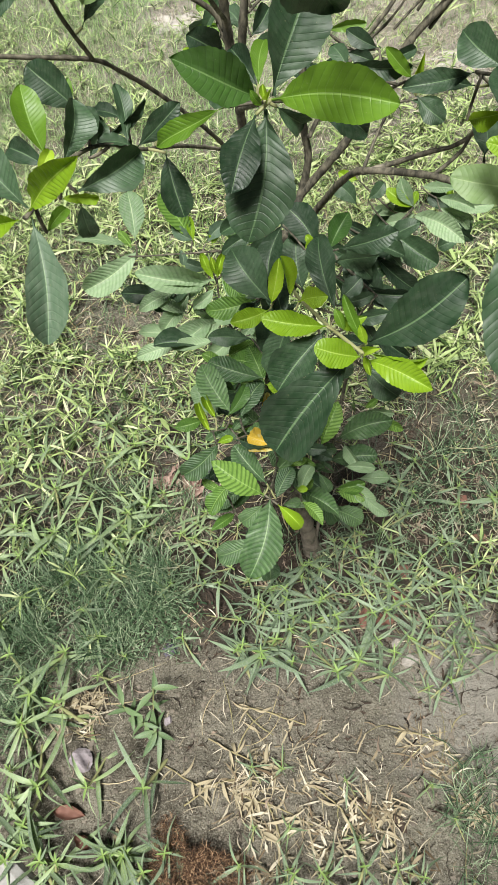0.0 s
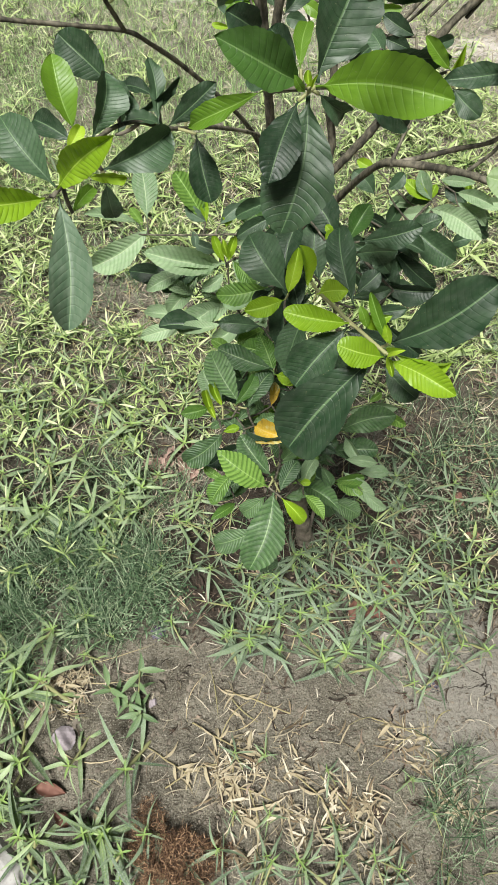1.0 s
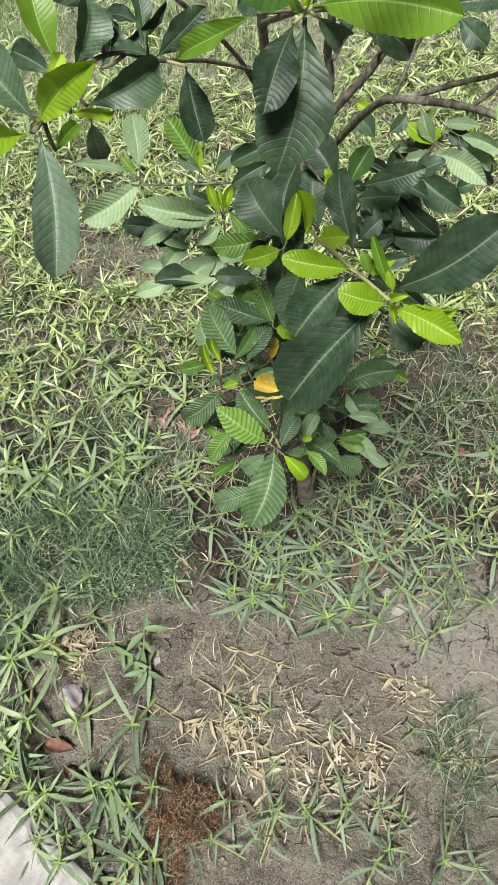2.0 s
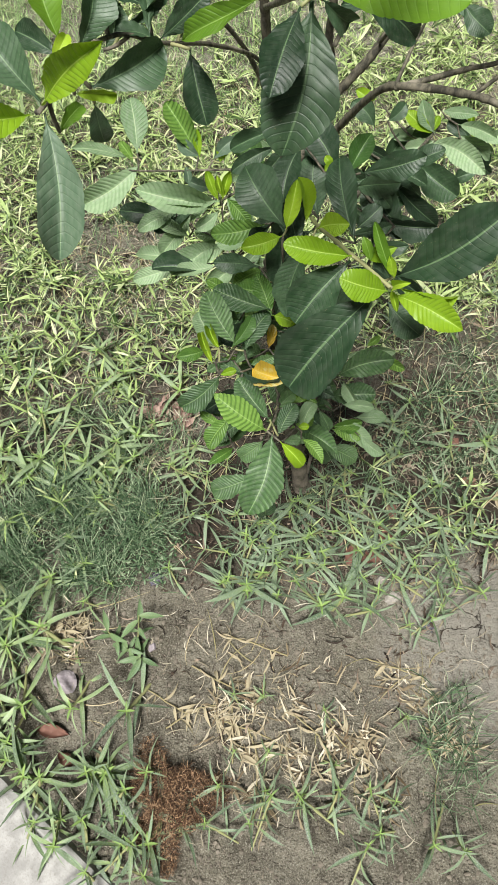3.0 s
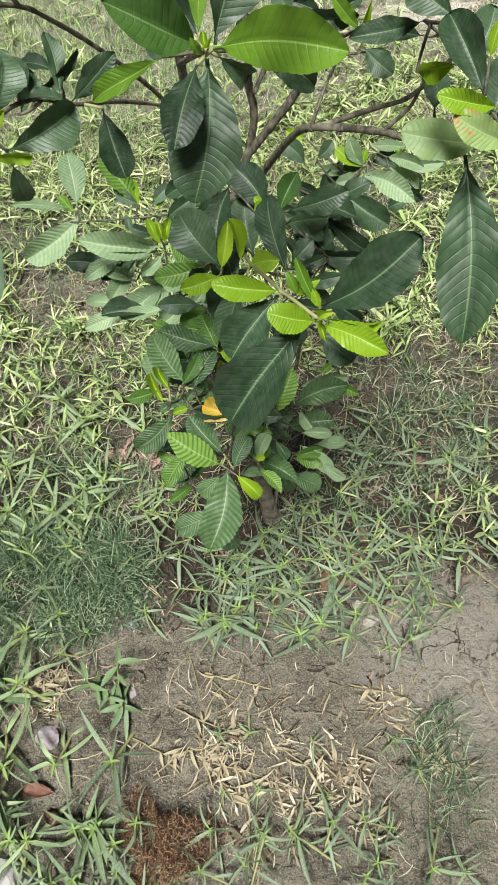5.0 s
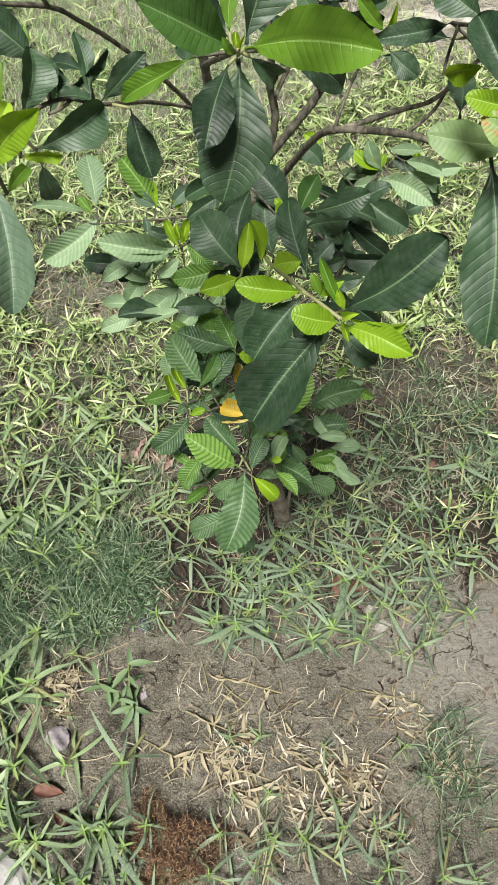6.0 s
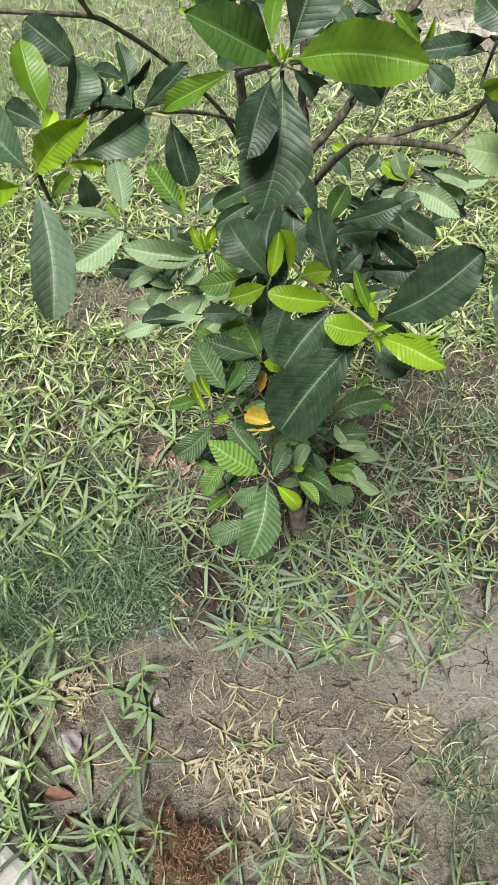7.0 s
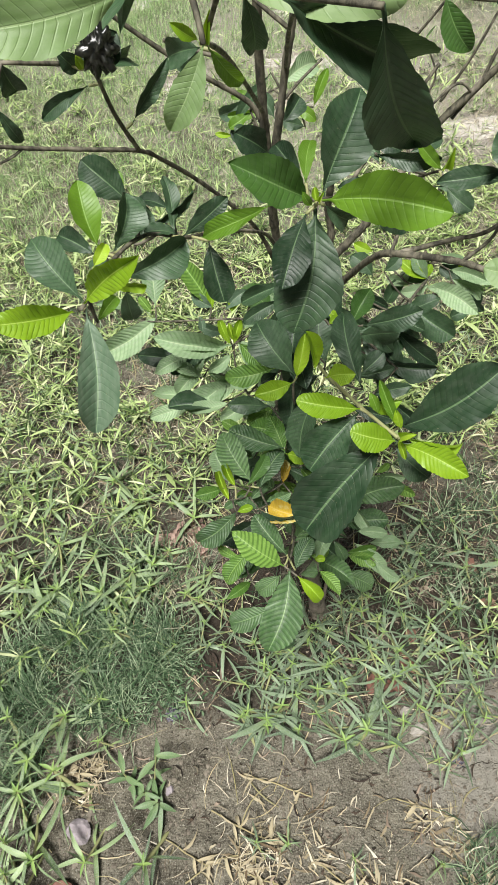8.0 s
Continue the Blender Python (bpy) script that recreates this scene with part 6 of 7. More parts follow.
weed(0.363, 1.856, 0.061, 0.034, 0, 17)
weed(0.324, 1.997, 0.052, 0.038, 5, 304)
weed(-0.684, 2.354, 0.061, 0.039, 6, 250)
weed(0.393, 1.792, 0.051, 0.058, 4, 131)
weed(0.803, 2.284, 0.048, 0.038, 4, 71)
weed(0.744, 1.837, 0.051, 0.052, 0, 185)
weed(-0.017, 2.065, 0.044, 0.040, 0, 267)
weed(-0.480, 2.388, 0.049, 0.049, 6, 152)
weed(0.659, 2.017, 0.059, 0.036, 2, 38)
weed(0.194, 2.118, 0.051, 0.041, 0, 278)
weed(0.535, 2.167, 0.048, 0.036, 3, 195)
weed(-0.751, 1.757, 0.065, 0.063, 7, 159)
weed(-0.367, 2.273, 0.065, 0.050, 9, 119)
weed(-0.922, 2.304, 0.061, 0.038, 9, 204)
weed(0.212, 2.010, 0.055, 0.042, 0, 39)
weed(0.675, 1.881, 0.061, 0.055, 0, 317)
weed(-0.847, 2.375, 0.042, 0.036, 8, 262)
weed(-0.057, 2.191, 0.053, 0.048, 9, 212)
weed(0.060, 2.096, 0.043, 0.038, 5, 227)
weed(-0.347, 1.667, 0.060, 0.053, 6, 321)
weed(0.116, 2.031, 0.051, 0.040, 1, 326)
weed(0.825, 1.998, 0.054, 0.045, 2, 245)
weed(-0.597, 2.084, 0.050, 0.040, 9, 60)
weed(0.730, 2.029, 0.060, 0.040, 4, 85)
weed(-0.500, 2.240, 0.059, 0.047, 8, 83)
weed(0.313, 1.731, 0.056, 0.041, 1, 76)
weed(-0.371, 2.380, 0.064, 0.049, 8, 253)
weed(0.575, 2.001, 0.041, 0.054, 2, 132)
weed(0.832, 2.165, 0.044, 0.045, 4, 2)
weed(0.265, 2.086, 0.061, 0.044, 5, 86)
weed(-0.568, 2.333, 0.042, 0.054, 6, 331)
weed(-0.130, 1.670, 0.042, 0.045, 8, 61)
weed(0.064, 2.209, 0.058, 0.038, 4, 56)
weed(-0.617, 2.223, 0.055, 0.051, 9, 307)
weed(-0.683, 1.684, 0.061, 0.057, 9, 269)
weed(-0.699, 2.250, 0.066, 0.044, 6, 266)
weed(0.411, 2.207, 0.046, 0.037, 1, 210)
weed(-0.414, 1.812, 0.060, 0.039, 8, 182)
weed(-0.050, 2.391, 0.040, 0.032, 7, 92)
weed(0.881, 2.274, 0.051, 0.041, 5, 0)
weed(0.551, 1.836, 0.052, 0.048, 5, 27)
weed(0.598, 1.549, 0.068, 0.038, 4, 160)
weed(0.219, 2.310, 0.064, 0.039, 4, 239)
weed(-0.812, 1.684, 0.053, 0.067, 8, 259)
weed(0.142, 2.255, 0.043, 0.049, 3, 313)
weed(-0.597, 1.725, 0.046, 0.061, 9, 200)
weed(-0.082, 2.101, 0.058, 0.052, 7, 128)
weed(-0.151, 1.859, 0.047, 0.040, 8, 338)
weed(-0.569, 2.426, 0.055, 0.033, 8, 68)
weed(0.488, 2.314, 0.040, 0.051, 3, 42)
weed(0.106, 2.364, 0.042, 0.042, 4, 73)
weed(-0.142, 1.763, 0.040, 0.052, 7, 146)
weed(0.569, 2.074, 0.048, 0.040, 2, 101)
weed(-0.928, 2.411, 0.051, 0.046, 8, 345)
weed(-0.084, 2.004, 0.065, 0.034, 6, 39)
weed(0.327, 1.663, 0.041, 0.053, 3, 330)
weed(0.711, 1.964, 0.046, 0.047, 1, 168)
weed(0.612, 2.154, 0.043, 0.050, 5, 190)
weed(-0.813, 1.854, 0.043, 0.051, 8, 89)
weed(-0.191, 2.250, 0.062, 0.053, 8, 11)
weed(0.746, 2.106, 0.063, 0.050, 4, 10)
weed(-0.102, 2.274, 0.044, 0.034, 6, 183)
weed(0.385, 2.071, 0.057, 0.053, 0, 81)
weed(-0.658, 1.839, 0.059, 0.048, 7, 299)
weed(-0.127, 2.373, 0.059, 0.036, 9, 338)
weed(-0.883, 2.092, 0.060, 0.055, 6, 59)
weed(-0.346, 1.937, 0.068, 0.041, 7, 333)
weed(-0.780, 2.262, 0.067, 0.044, 9, 345)
weed(-0.528, 1.666, 0.055, 0.045, 7, 316)
weed(-0.754, 2.448, 0.049, 0.055, 8, 352)
weed(0.206, 2.196, 0.063, 0.040, 3, 306)
weed(0.677, 1.559, 0.042, 0.054, 1, 250)
weed(0.001, 2.144, 0.043, 0.040, 5, 113)
weed(0.672, 2.227, 0.062, 0.038, 2, 188)
weed(0.459, 2.130, 0.063, 0.044, 1, 167)
weed(-0.890, 2.007, 0.051, 0.045, 9, 204)
weed(-0.834, 1.773, 0.062, 0.062, 9, 160)
weed(0.116, 2.152, 0.050, 0.051, 2, 224)
weed(0.838, 2.089, 0.041, 0.054, 3, 301)
weed(-0.303, 2.332, 0.041, 0.032, 6, 128)
weed(0.612, 1.924, 0.049, 0.055, 1, 276)
weed(0.426, 1.944, 0.048, 0.036, 3, 354)
weed(-0.172, 1.378, 0.050, 0.062, 8, 206)
weed(-0.116, 1.331, 0.050, 0.058, 9, 319)
weed(-0.083, 1.253, 0.050, 0.060, 0, 79)
weed(-0.147, 1.216, 0.050, 0.056, 4, 34)
weed(-0.066, 1.369, 0.050, 0.052, 9, 322)
weed(-0.207, 1.429, 0.050, 0.057, 8, 309)
weed(0.176, 1.307, 0.060, 0.066, 2, 46)
weed(0.135, 1.233, 0.050, 0.068, 2, 247)
weed(0.229, 1.353, 0.060, 0.061, 1, 327)
weed(0.020, 1.197, 0.050, 0.064, 3, 309)
weed(0.258, 1.396, 0.050, 0.059, 0, 76)
weed(-0.393, 0.518, 0.060, 0.084, 7, 35)
weed(-0.327, 0.476, 0.060, 0.088, 2, 67)
weed(-0.260, 0.523, 0.060, 0.074, 0, 83)
weed(-0.439, 0.561, 0.060, 0.076, 9, 297)
weed(-0.211, 0.470, 0.060, 0.079, 5, 317)
weed(0.020, 0.800, 0.020, 0.040, 7, 20)
weed(0.030, 0.690, 0.025, 0.046, 8, 110)
weed(0.170, 0.665, 0.020, 0.042, 6, 200)
weed(0.100, 0.610, 0.025, 0.050, 9, 300)
weed(0.330, 0.760, 0.020, 0.040, 7, 150)
strew = random.Random(5)
for cx, cy, rx, ry, count, reach in ((-0.57, 0.86, 0.10, 0.22, 10, 0.115), (-0.34, 0.59, 0.14, 0.07, 8, 0.115), (0.12, 0.56, 0.34, 0.05, 9, 0.075), (0.38, 1.22, 0.20, 0.14, 12, 0.075), (0.14, 1.14, 0.22, 0.12, 16, 0.085), (0.32, 1.03, 0.18, 0.07, 6, 0.07), (-0.48, 1.35, 0.22, 0.10, 5, 0.10), (0.62, 1.25, 0.13, 0.24, 16, 0.085), (0.50, 1.45, 0.20, 0.10, 6, 0.07)):
    for _ in range(count):
        weed(cx + strew.uniform(-rx, rx), cy + strew.uniform(-ry, ry), strew.uniform(0.03, 0.065), reach * strew.uniform(0.75, 1.2), strew.randrange(6) + (4 if cx < -0.3 else 0), strew.randrange(360))
for _ in range(20):
    weed(strew.uniform(-0.74, -0.18), strew.uniform(1.30, 1.70), strew.uniform(0.05, 0.08), strew.uniform(0.085, 0.125), strew.randrange(6, 10), strew.randrange(360))


def broad_weed(x, y):
    """A taller weed with broad pointed leaves along two upright stems."""
    rnd = random.Random(77)
    top = new("broad_weed")
    top.location = (x, y, lie(x, y))
    for k, (dx, dy, tall) in enumerate(((0.0, 0.0, 0.05), (0.03, 0.06, 0.10), (-0.045, 0.035, 0.06), (0.03, -0.02, 0.04))):
        foot, tip = Vector((dx * 0.4, dy * 0.3, -0.005)), Vector((dx, dy, tall))
        bm = bmesh.new()
        rings = []
        for i in range(7):
            c = foot.lerp(tip, i / 6)
            rings.append([bm.verts.new(c + Vector((math.cos(a), math.sin(a), 0)) * 0.0018) for a in np.linspace(0, 2 * math.pi, 7)[:-1]])
        for a, b in zip(rings, rings[1:]):
            for j in range(6):
                bm.faces.new((a[j], a[(j + 1) % 6], b[(j + 1) % 6], b[j]))
        stem = part("stem", bm, STEM, top)
        face = rnd.uniform(0, 360)
        for i in range(6):
            face += 137
            c = foot.lerp(tip, 0.35 + 0.65 * i / 5)
            ob = new("leaf", rnd.choice(BROAD))
            ob.parent = stem
            ob.matrix_basis = pose(c.x, c.y, c.z, rnd.uniform(-5, 35), rnd.uniform(-30, 30), face) @ Matrix.Scale(rnd.uniform(0.036, 0.062), 4)
    return tagged(top, "dull green weed with broad pointed leaves on upright stems", "weed")


broad_weed(-0.282, 0.899)


def dry_stalk(points, seed):
    """A withered stalk lying on the soil with a few shrivelled leaves."""
    rnd = random.Random(seed)
    x0, y0 = points[0]
    top = new("dry_stalk")
    top.location = (x0, y0, lie(x0, y0))
    pts = [Vector((x - x0, y - y0, lie(x, y) - lie(x0, y0) + 0.004 + 0.006 * rnd.random())) for x, y in points]
    path = []
    for i in range(len(pts) - 1):
        for j in range(6):
            path.append(pts[i].lerp(pts[i + 1], j / 6) + Vector((rnd.uniform(-1, 1), rnd.uniform(-1, 1), 0)) * 0.0012)
    path.append(pts[-1])
    bm = bmesh.new()
    rings = []
    for i, p in enumerate(path):
        r = 0.0016 * (1.25 if i % 5 == 0 else 1.0)
        ax = (path[min(i + 1, len(path) - 1)] - path[max(i - 1, 0)]).normalized()
        side = ax.cross(Vector((0, 0, 1))).normalized()
        up = side.cross(ax)
        rings.append([bm.verts.new(p + (side * math.cos(a) + up * math.sin(a)) * r) for a in np.linspace(0, 2 * math.pi, 7)[:-1]])
    for a, b in zip(rings, rings[1:]):
        for j in range(6):
            bm.faces.new((a[j], a[(j + 1) % 6], b[(j + 1) % 6], b[j]))
    part("stalk", bm, STRAW_STEM, top)
    for i in range(rnd.randint(8, 13)):
        p = rnd.choice(path[2:])
        ob = new("dry_leaf", rnd.choice(DRY))
        ob.parent = top
        ob.matrix_basis = pose(p.x, p.y, p.z + 0.004, rnd.uniform(-5, 25), rnd.uniform(-70, 70), rnd.uniform(0, 360)) @ Matrix.Scale(rnd.uniform(0.022, 0.05), 4)
    return tagged(top, "withered straw-coloured stalk with shrivelled leaves on the soil", "dry stalk", "dry stalks on the soil")


dry_stalk([(0.256, 0.881), (0.315, 0.862), (0.372, 0.841), (0.398, 0.782)], 0)
dry_stalk([(0.139, 0.764), (0.195, 0.701), (0.243, 0.655)], 1)
dry_stalk([(-0.140, 0.867), (-0.069, 0.828), (0.015, 0.799)], 2)
dry_stalk([(-0.244, 0.822), (-0.192, 0.789), (-0.141, 0.763)], 3)
dry_stalk([(-0.045, 0.669), (-0.046, 0.740), (-0.051, 0.799)], 4)
dry_stalk([(0.003, 0.609), (0.009, 0.676), (-0.013, 0.739)], 5)
dry_stalk([(0.085, 0.766), (0.139, 0.722), (0.166, 0.660)], 6)
dry_stalk([(0.364, 0.743), (0.415, 0.710), (0.458, 0.696)], 7)
dry_stalk([(-0.492, 0.942), (-0.428, 0.948), (-0.383, 0.973)], 8)
dry_stalk([(-0.072, 0.752), (0.010, 0.727), (0.078, 0.694)], 9)
dry_stalk([(-0.191, 0.736), (-0.131, 0.776), (-0.083, 0.784)], 10)
dry_stalk([(0.077, 0.889), (-0.003, 0.917), (-0.053, 0.932)], 11)


# ---- growth and litter past counting ----
rng = np.random.default_rng(7)


def ribbons(name, material, at, yaw, lift, length, width, droop, segments, label, category, curl=None, crinkle=0.0):
    """Many narrow pointed ribbons in one mesh; every argument but the names is an array, one entry a ribbon."""
    n = len(yaw)
    s = np.linspace(0, 1, segments + 1)
    prof = np.maximum(np.sin(np.pi * np.clip(0.12 + 0.88 * s, 0, 1)) ** 0.8, 0.06)
    ang = lift[:, None] - droop[:, None] * s[None, :]
    step = length[:, None] / segments
    dz = np.concatenate([np.zeros((n, 1)), np.cumsum(np.sin(ang[:, :-1]) * step, 1)], 1)
    dr = np.concatenate([np.zeros((n, 1)), np.cumsum(np.cos(ang[:, :-1]) * step, 1)], 1)
    yy = yaw[:, None] + (0 if curl is None else curl[:, None] * s[None, :])
    cx = at[:, 0:1] - np.sin(yy) * dr
    cy = at[:, 1:2] + np.cos(yy) * dr
    cz = at[:, 2:3] + dz
    half = 0.5 * width[:, None] * prof[None, :]
    if crinkle:
        half = half * rng.uniform(0.45, 1.25, half.shape)
        wob = rng.normal(0, crinkle, (3, *cx.shape)) * width[:, None]
        cx, cy, cz = cx + wob[0], cy + wob[1], cz + np.abs(wob[2])
    roll = (rng.random((n, 1)) - 0.5) * (0.9 if not crinkle else 1.5)
    wx, wy, wz = np.cos(yy) * np.cos(roll) * half, np.sin(yy) * np.cos(roll) * half, np.sin(roll) * half
    left = np.stack([cx - wx, cy - wy, cz - wz], 2)
    right = np.stack([cx + wx, cy + wy, cz + wz], 2)
    verts = np.stack([left, right], 2).reshape(-1, 3)
    per = 2 * (segments + 1)
    one = np.array([(2 * j, 2 * j + 1, 2 * j + 3, 2 * j + 2) for j in range(segments)])
    faces = (one[None] + (np.arange(n) * per)[:, None, None]).reshape(-1, 4)
    me = bpy.data.meshes.new(name)
    me.from_pydata(verts.tolist(), [], faces.tolist())
    me.materials.append(material)
    for p in me.polygons:
        p.use_smooth = True
    return tagged(new(name, me), label, category, kind="stuff")


def ease(x, lo, hi):
    t = np.clip((x - lo) / (hi - lo), 0, 1)
    return t * t * (3 - 2 * t)


def patch(x, y, cx, cy, rx, ry):
    """1 inside a soft-edged oval."""
    return 1 - ease(np.hypot((x - cx) / rx, (y - cy) / ry), 0.6, 1.1)


def lumps(x, y, f, seed):
    return np.array([noise.noise(Vector((a * f, b * f, seed))) for a, b in zip(x, y)])


def sow(count, x0, x1, y0, y1, thickness):
    x, y = rng.uniform(x0, x1, count), rng.uniform(y0, y1, count)
    keep = rng.random(count) < thickness(x, y)
    x, y = x[keep], y[keep]
    return x, y, np.array([lie(a, b) for a, b in zip(x, y)])


def weed_thickness(x, y):
    d = ease(y, 1.4, 1.95) * 0.85
    d = np.maximum(d, patch(x, y, -0.48, 1.30, 0.32, 0.22) * 0.10)
    d = np.maximum(d, patch(x, y, 0.40, 1.28, 0.34, 0.18) * 0.10)
    for cx, cy, rx, ry, less in ((-0.40, 2.12, 0.22, 0.13, 0.85), (0.62, 1.70, 0.38, 0.20, 0.8), (0.42, 1.48, 0.30, 0.16, 0.75), (-0.19, 1.5, 0.15, 0.13, 0.97), (0.40, 2.35, 0.25, 0.1, 0.4), (-0.05, 1.75, 0.2, 0.08, 0.4)):
        d = d * (1 - less * patch(x, y, cx, cy, rx, ry))
    d = d * (1 - ease(np.abs(x - 0.05) + 0.5 * lumps(x, y, 1.6, 41.0) - 0.2 * (y - 2), 1.15, 1.75))
    return d * (1 - 0.25 * ease(y, 1.4, 1.7) * (1 - ease(y, 2.4, 2.9))) * (0.55 + 0.9 * np.clip(lumps(x, y, 3.0, 1.0) + 0.35, 0, 1)) * (1 - 0.85 * ease(y - 0.5 * ease(x, 0.0, 0.6), 2.4, 3.1))


def build_field_weeds(name, x0, x1, y0, y1, count, seg, thickness):
    x, y, z = sow(count, x0, x1, y0, y1, thickness)
    at, yaw, lift, length, width, droop = [], [], [], [], [], []
    for a, b, c in zip(x, y, z):
        size = rng.uniform(0.028, 0.066) * (1.5 if rng.random() < 0.15 else 1.0)
        hub = rng.uniform(0.012, 0.065)
        k = rng.integers(5, 10)
        tilt, way = rng.uniform(0, 0.5), rng.uniform(0, 6.28)
        t0 = rng.uniform(0, 6.28)
        for i in range(k):
            inner = i >= k - 3
            at.append((a, b, c + hub + (0.004 if inner else -0.012 * rng.random())))
            yaw.append(t0 + i * 2.4 + rng.uniform(-0.6, 0.6))
            lift.append((rng.uniform(0.5, 1.1) if inner else rng.uniform(-0.05, 0.6)) + tilt * math.cos(yaw[-1] - way))
            s = size * (rng.uniform(0.4, 0.6) if inner else rng.uniform(0.75, 1.2))
            length.append(s)
            width.append(s * rng.uniform(0.07, 0.14))
            droop.append(rng.uniform(0.1, 0.9))
    return ribbons(name, FIELD_WEED, np.array(at), np.array(yaw), np.array(lift), np.array(length), np.array(width), np.array(droop), seg,
                   "dense low weeds with narrow yellow-green leaves", "weeds")


build_field_weeds("field_weeds", -2.1, 2.1, 0.5, 4.4, 29400, 3, weed_thickness)
build_field_weeds("outer_weeds", -5.0, 5.0, 1.2, 9.0, 16000, 2, lambda x, y: np.clip(ease(np.hypot(x - 0.1, y - 2.4), 1.2, 2.2), 0, 1) * 0.6 * (1 - ease(np.hypot(x, y - 2.5), 2.5, 6.0)) * ease(0.6 * x + 0.8 * y, 0.5, 1.2) * np.clip(0.6 + lumps(x, y, 1.2, 3.0), 0, 1))


def build_grass(name, material, count, box, thickness, lengths, widths, segments, label):
    x, y, z = sow(count, *box, thickness)
    n = len(x)
    return ribbons(name, material, np.stack([x, y, z - 0.004], 1), rng.uniform(0, 6.28, n), rng.uniform(0.5, 1.5, n), rng.uniform(*lengths, n), rng.uniform(*widths, n),
                   rng.uniform(0.2, 1.5, n), segments, label, "grass", rng.uniform(-0.6, 0.6, n))


def turf(x, y):
    d = patch(x, y, -0.46, 1.19, 0.30, 0.18) * 1.0
    d = np.maximum(d, patch(x, y, -0.42, 1.42, 0.30, 0.14) * 0.3)
    d = np.maximum(d, 0.08 * ease(y, 1.3, 1.8))
    d = np.maximum(d, patch(x, y, 0.425, 0.70, 0.07, 0.13) * 0.5)
    d = np.maximum(d, patch(x, y, 0.55, 1.50, 0.30, 0.30) * 0.2)
    d = np.maximum(d, patch(x, y, 0.20, 1.24, 0.32, 0.18) * 0.12)
    d = np.maximum(d, patch(x, y, -0.62, 1.0, 0.12, 0.16) * 0.6)
    return d * (0.6 + np.clip(1.5 * lumps(x, y, 13.0, 4.0), -0.55, 0.5))


build_grass("turf", GRASS, 230000, (-1.0, 1.0, 0.5, 2.6), turf, (0.04, 0.115), (0.0010, 0.0022), 3, "fine dark green turf in patches on the soil")


def withered(x, y):
    d = 0.8 * ease(y, 1.25, 1.8)
    for cx, cy, rx, ry, share in ((0.62, 1.45, 0.30, 0.45, 0.5), (0.20, 1.22, 0.40, 0.20, 0.10), (-0.20, 1.45, 0.18, 0.18, 0.8), (-0.45, 1.15, 0.30, 0.25, 0.25), (-0.43, 0.93, 0.12, 0.08, 0.7), (0.45, 0.78, 0.10, 0.14, 0.3), (0.1, 0.85, 0.6, 0.45, 0.11)):
        d = np.maximum(d, share * patch(x, y, cx, cy, rx, ry))
    return d * (0.5 + np.clip(lumps(x, y, 6.0, 14.0), -0.45, 0.6))


def build_dead_grass():
    x, y, z = sow(60000, -1.3, 1.3, 0.5, 4.2, withered)
    n = len(x)
    return ribbons("dead_grass", DEAD_GRASS, np.stack([x, y, z + rng.uniform(0.0, 0.014, n)], 1), rng.uniform(0, 6.28, n), rng.uniform(-0.1, 0.8, n), rng.uniform(0.018, 0.070, n), rng.uniform(0.0008, 0.0030, n),
                   rng.uniform(0.0, 1.2, n), 4, "thin bleached dead grass lying between the weeds", "dead grass", rng.uniform(-0.9, 0.9, n))


build_dead_grass()


def build_creeper():
    """Ground cover with leaves of a few millimetres."""
    x, y, z = sow(32000, -0.7, 0.8, 0.6, 1.7, lambda a, b: np.maximum(patch(a, b, -0.30, 1.13, 0.20, 0.09) * 0.8, np.maximum(patch(a, b, -0.45, 1.22, 0.25, 0.16) * 0.3, patch(a, b, 0.55, 1.45, 0.25, 0.2) * 0.25)) * (0.7 + lumps(a, b, 12.0, 2.5)))
    n = len(x)
    return ribbons("creeper", GRASS, np.stack([x, y, z + rng.uniform(0.002, 0.02, n)], 1), rng.uniform(0, 6.28, n), rng.uniform(-0.2, 0.6, n), rng.uniform(0.006, 0.016, n), rng.uniform(0.003, 0.006, n),
                   rng.uniform(0.0, 0.9, n), 3, "tiny-leaved green creeping plant on the soil", "creeper")


build_creeper()


def bare(x, y):
    """1 on the dry side of the meadow and on its sandy spots."""
    d = 0.75 * ease(x + 0.25 * (y - 3) + 0.5 * lumps(x, y, 1.1, 21.0), 0.25, 0.9) * ease(y, 2.2, 2.9)
    for cx, cy, rx, ry in ((-0.28, 4.2, 0.24, 0.18), (1.05, 3.6, 0.34, 0.18), (0.2, 4.35, 0.30, 0.16), (0.16, 3.9, 0.2, 0.12)):
        d = np.maximum(d, 0.9 * patch(x, y, cx, cy, rx, ry))
    return d


def meadow(x, y):
    d = 0.15 + 0.85 * ease(y, 2.2, 3.1)
    d = d * (1 - ease(np.hypot(x - 0.1, 0.6 * (y - 3.4)) + 0.6 * lumps(x, y, 1.1, 51.0), 1.7, 2.5))
    return d * (1 - bare(x, y)) * (0.45 + np.clip(lumps(x, y, 2.2, 9.0) + 0.3, 0, 0.6)) * ease(y, 1.5, 2.4)


build_grass("meadow_grass", FAR_GRASS, 370000, (-2.6, 2.8, 1.5, 6.8), meadow, (0.03, 0.085), (0.0013, 0.0026), 2, "yellowish green meadow grass, dry in places")


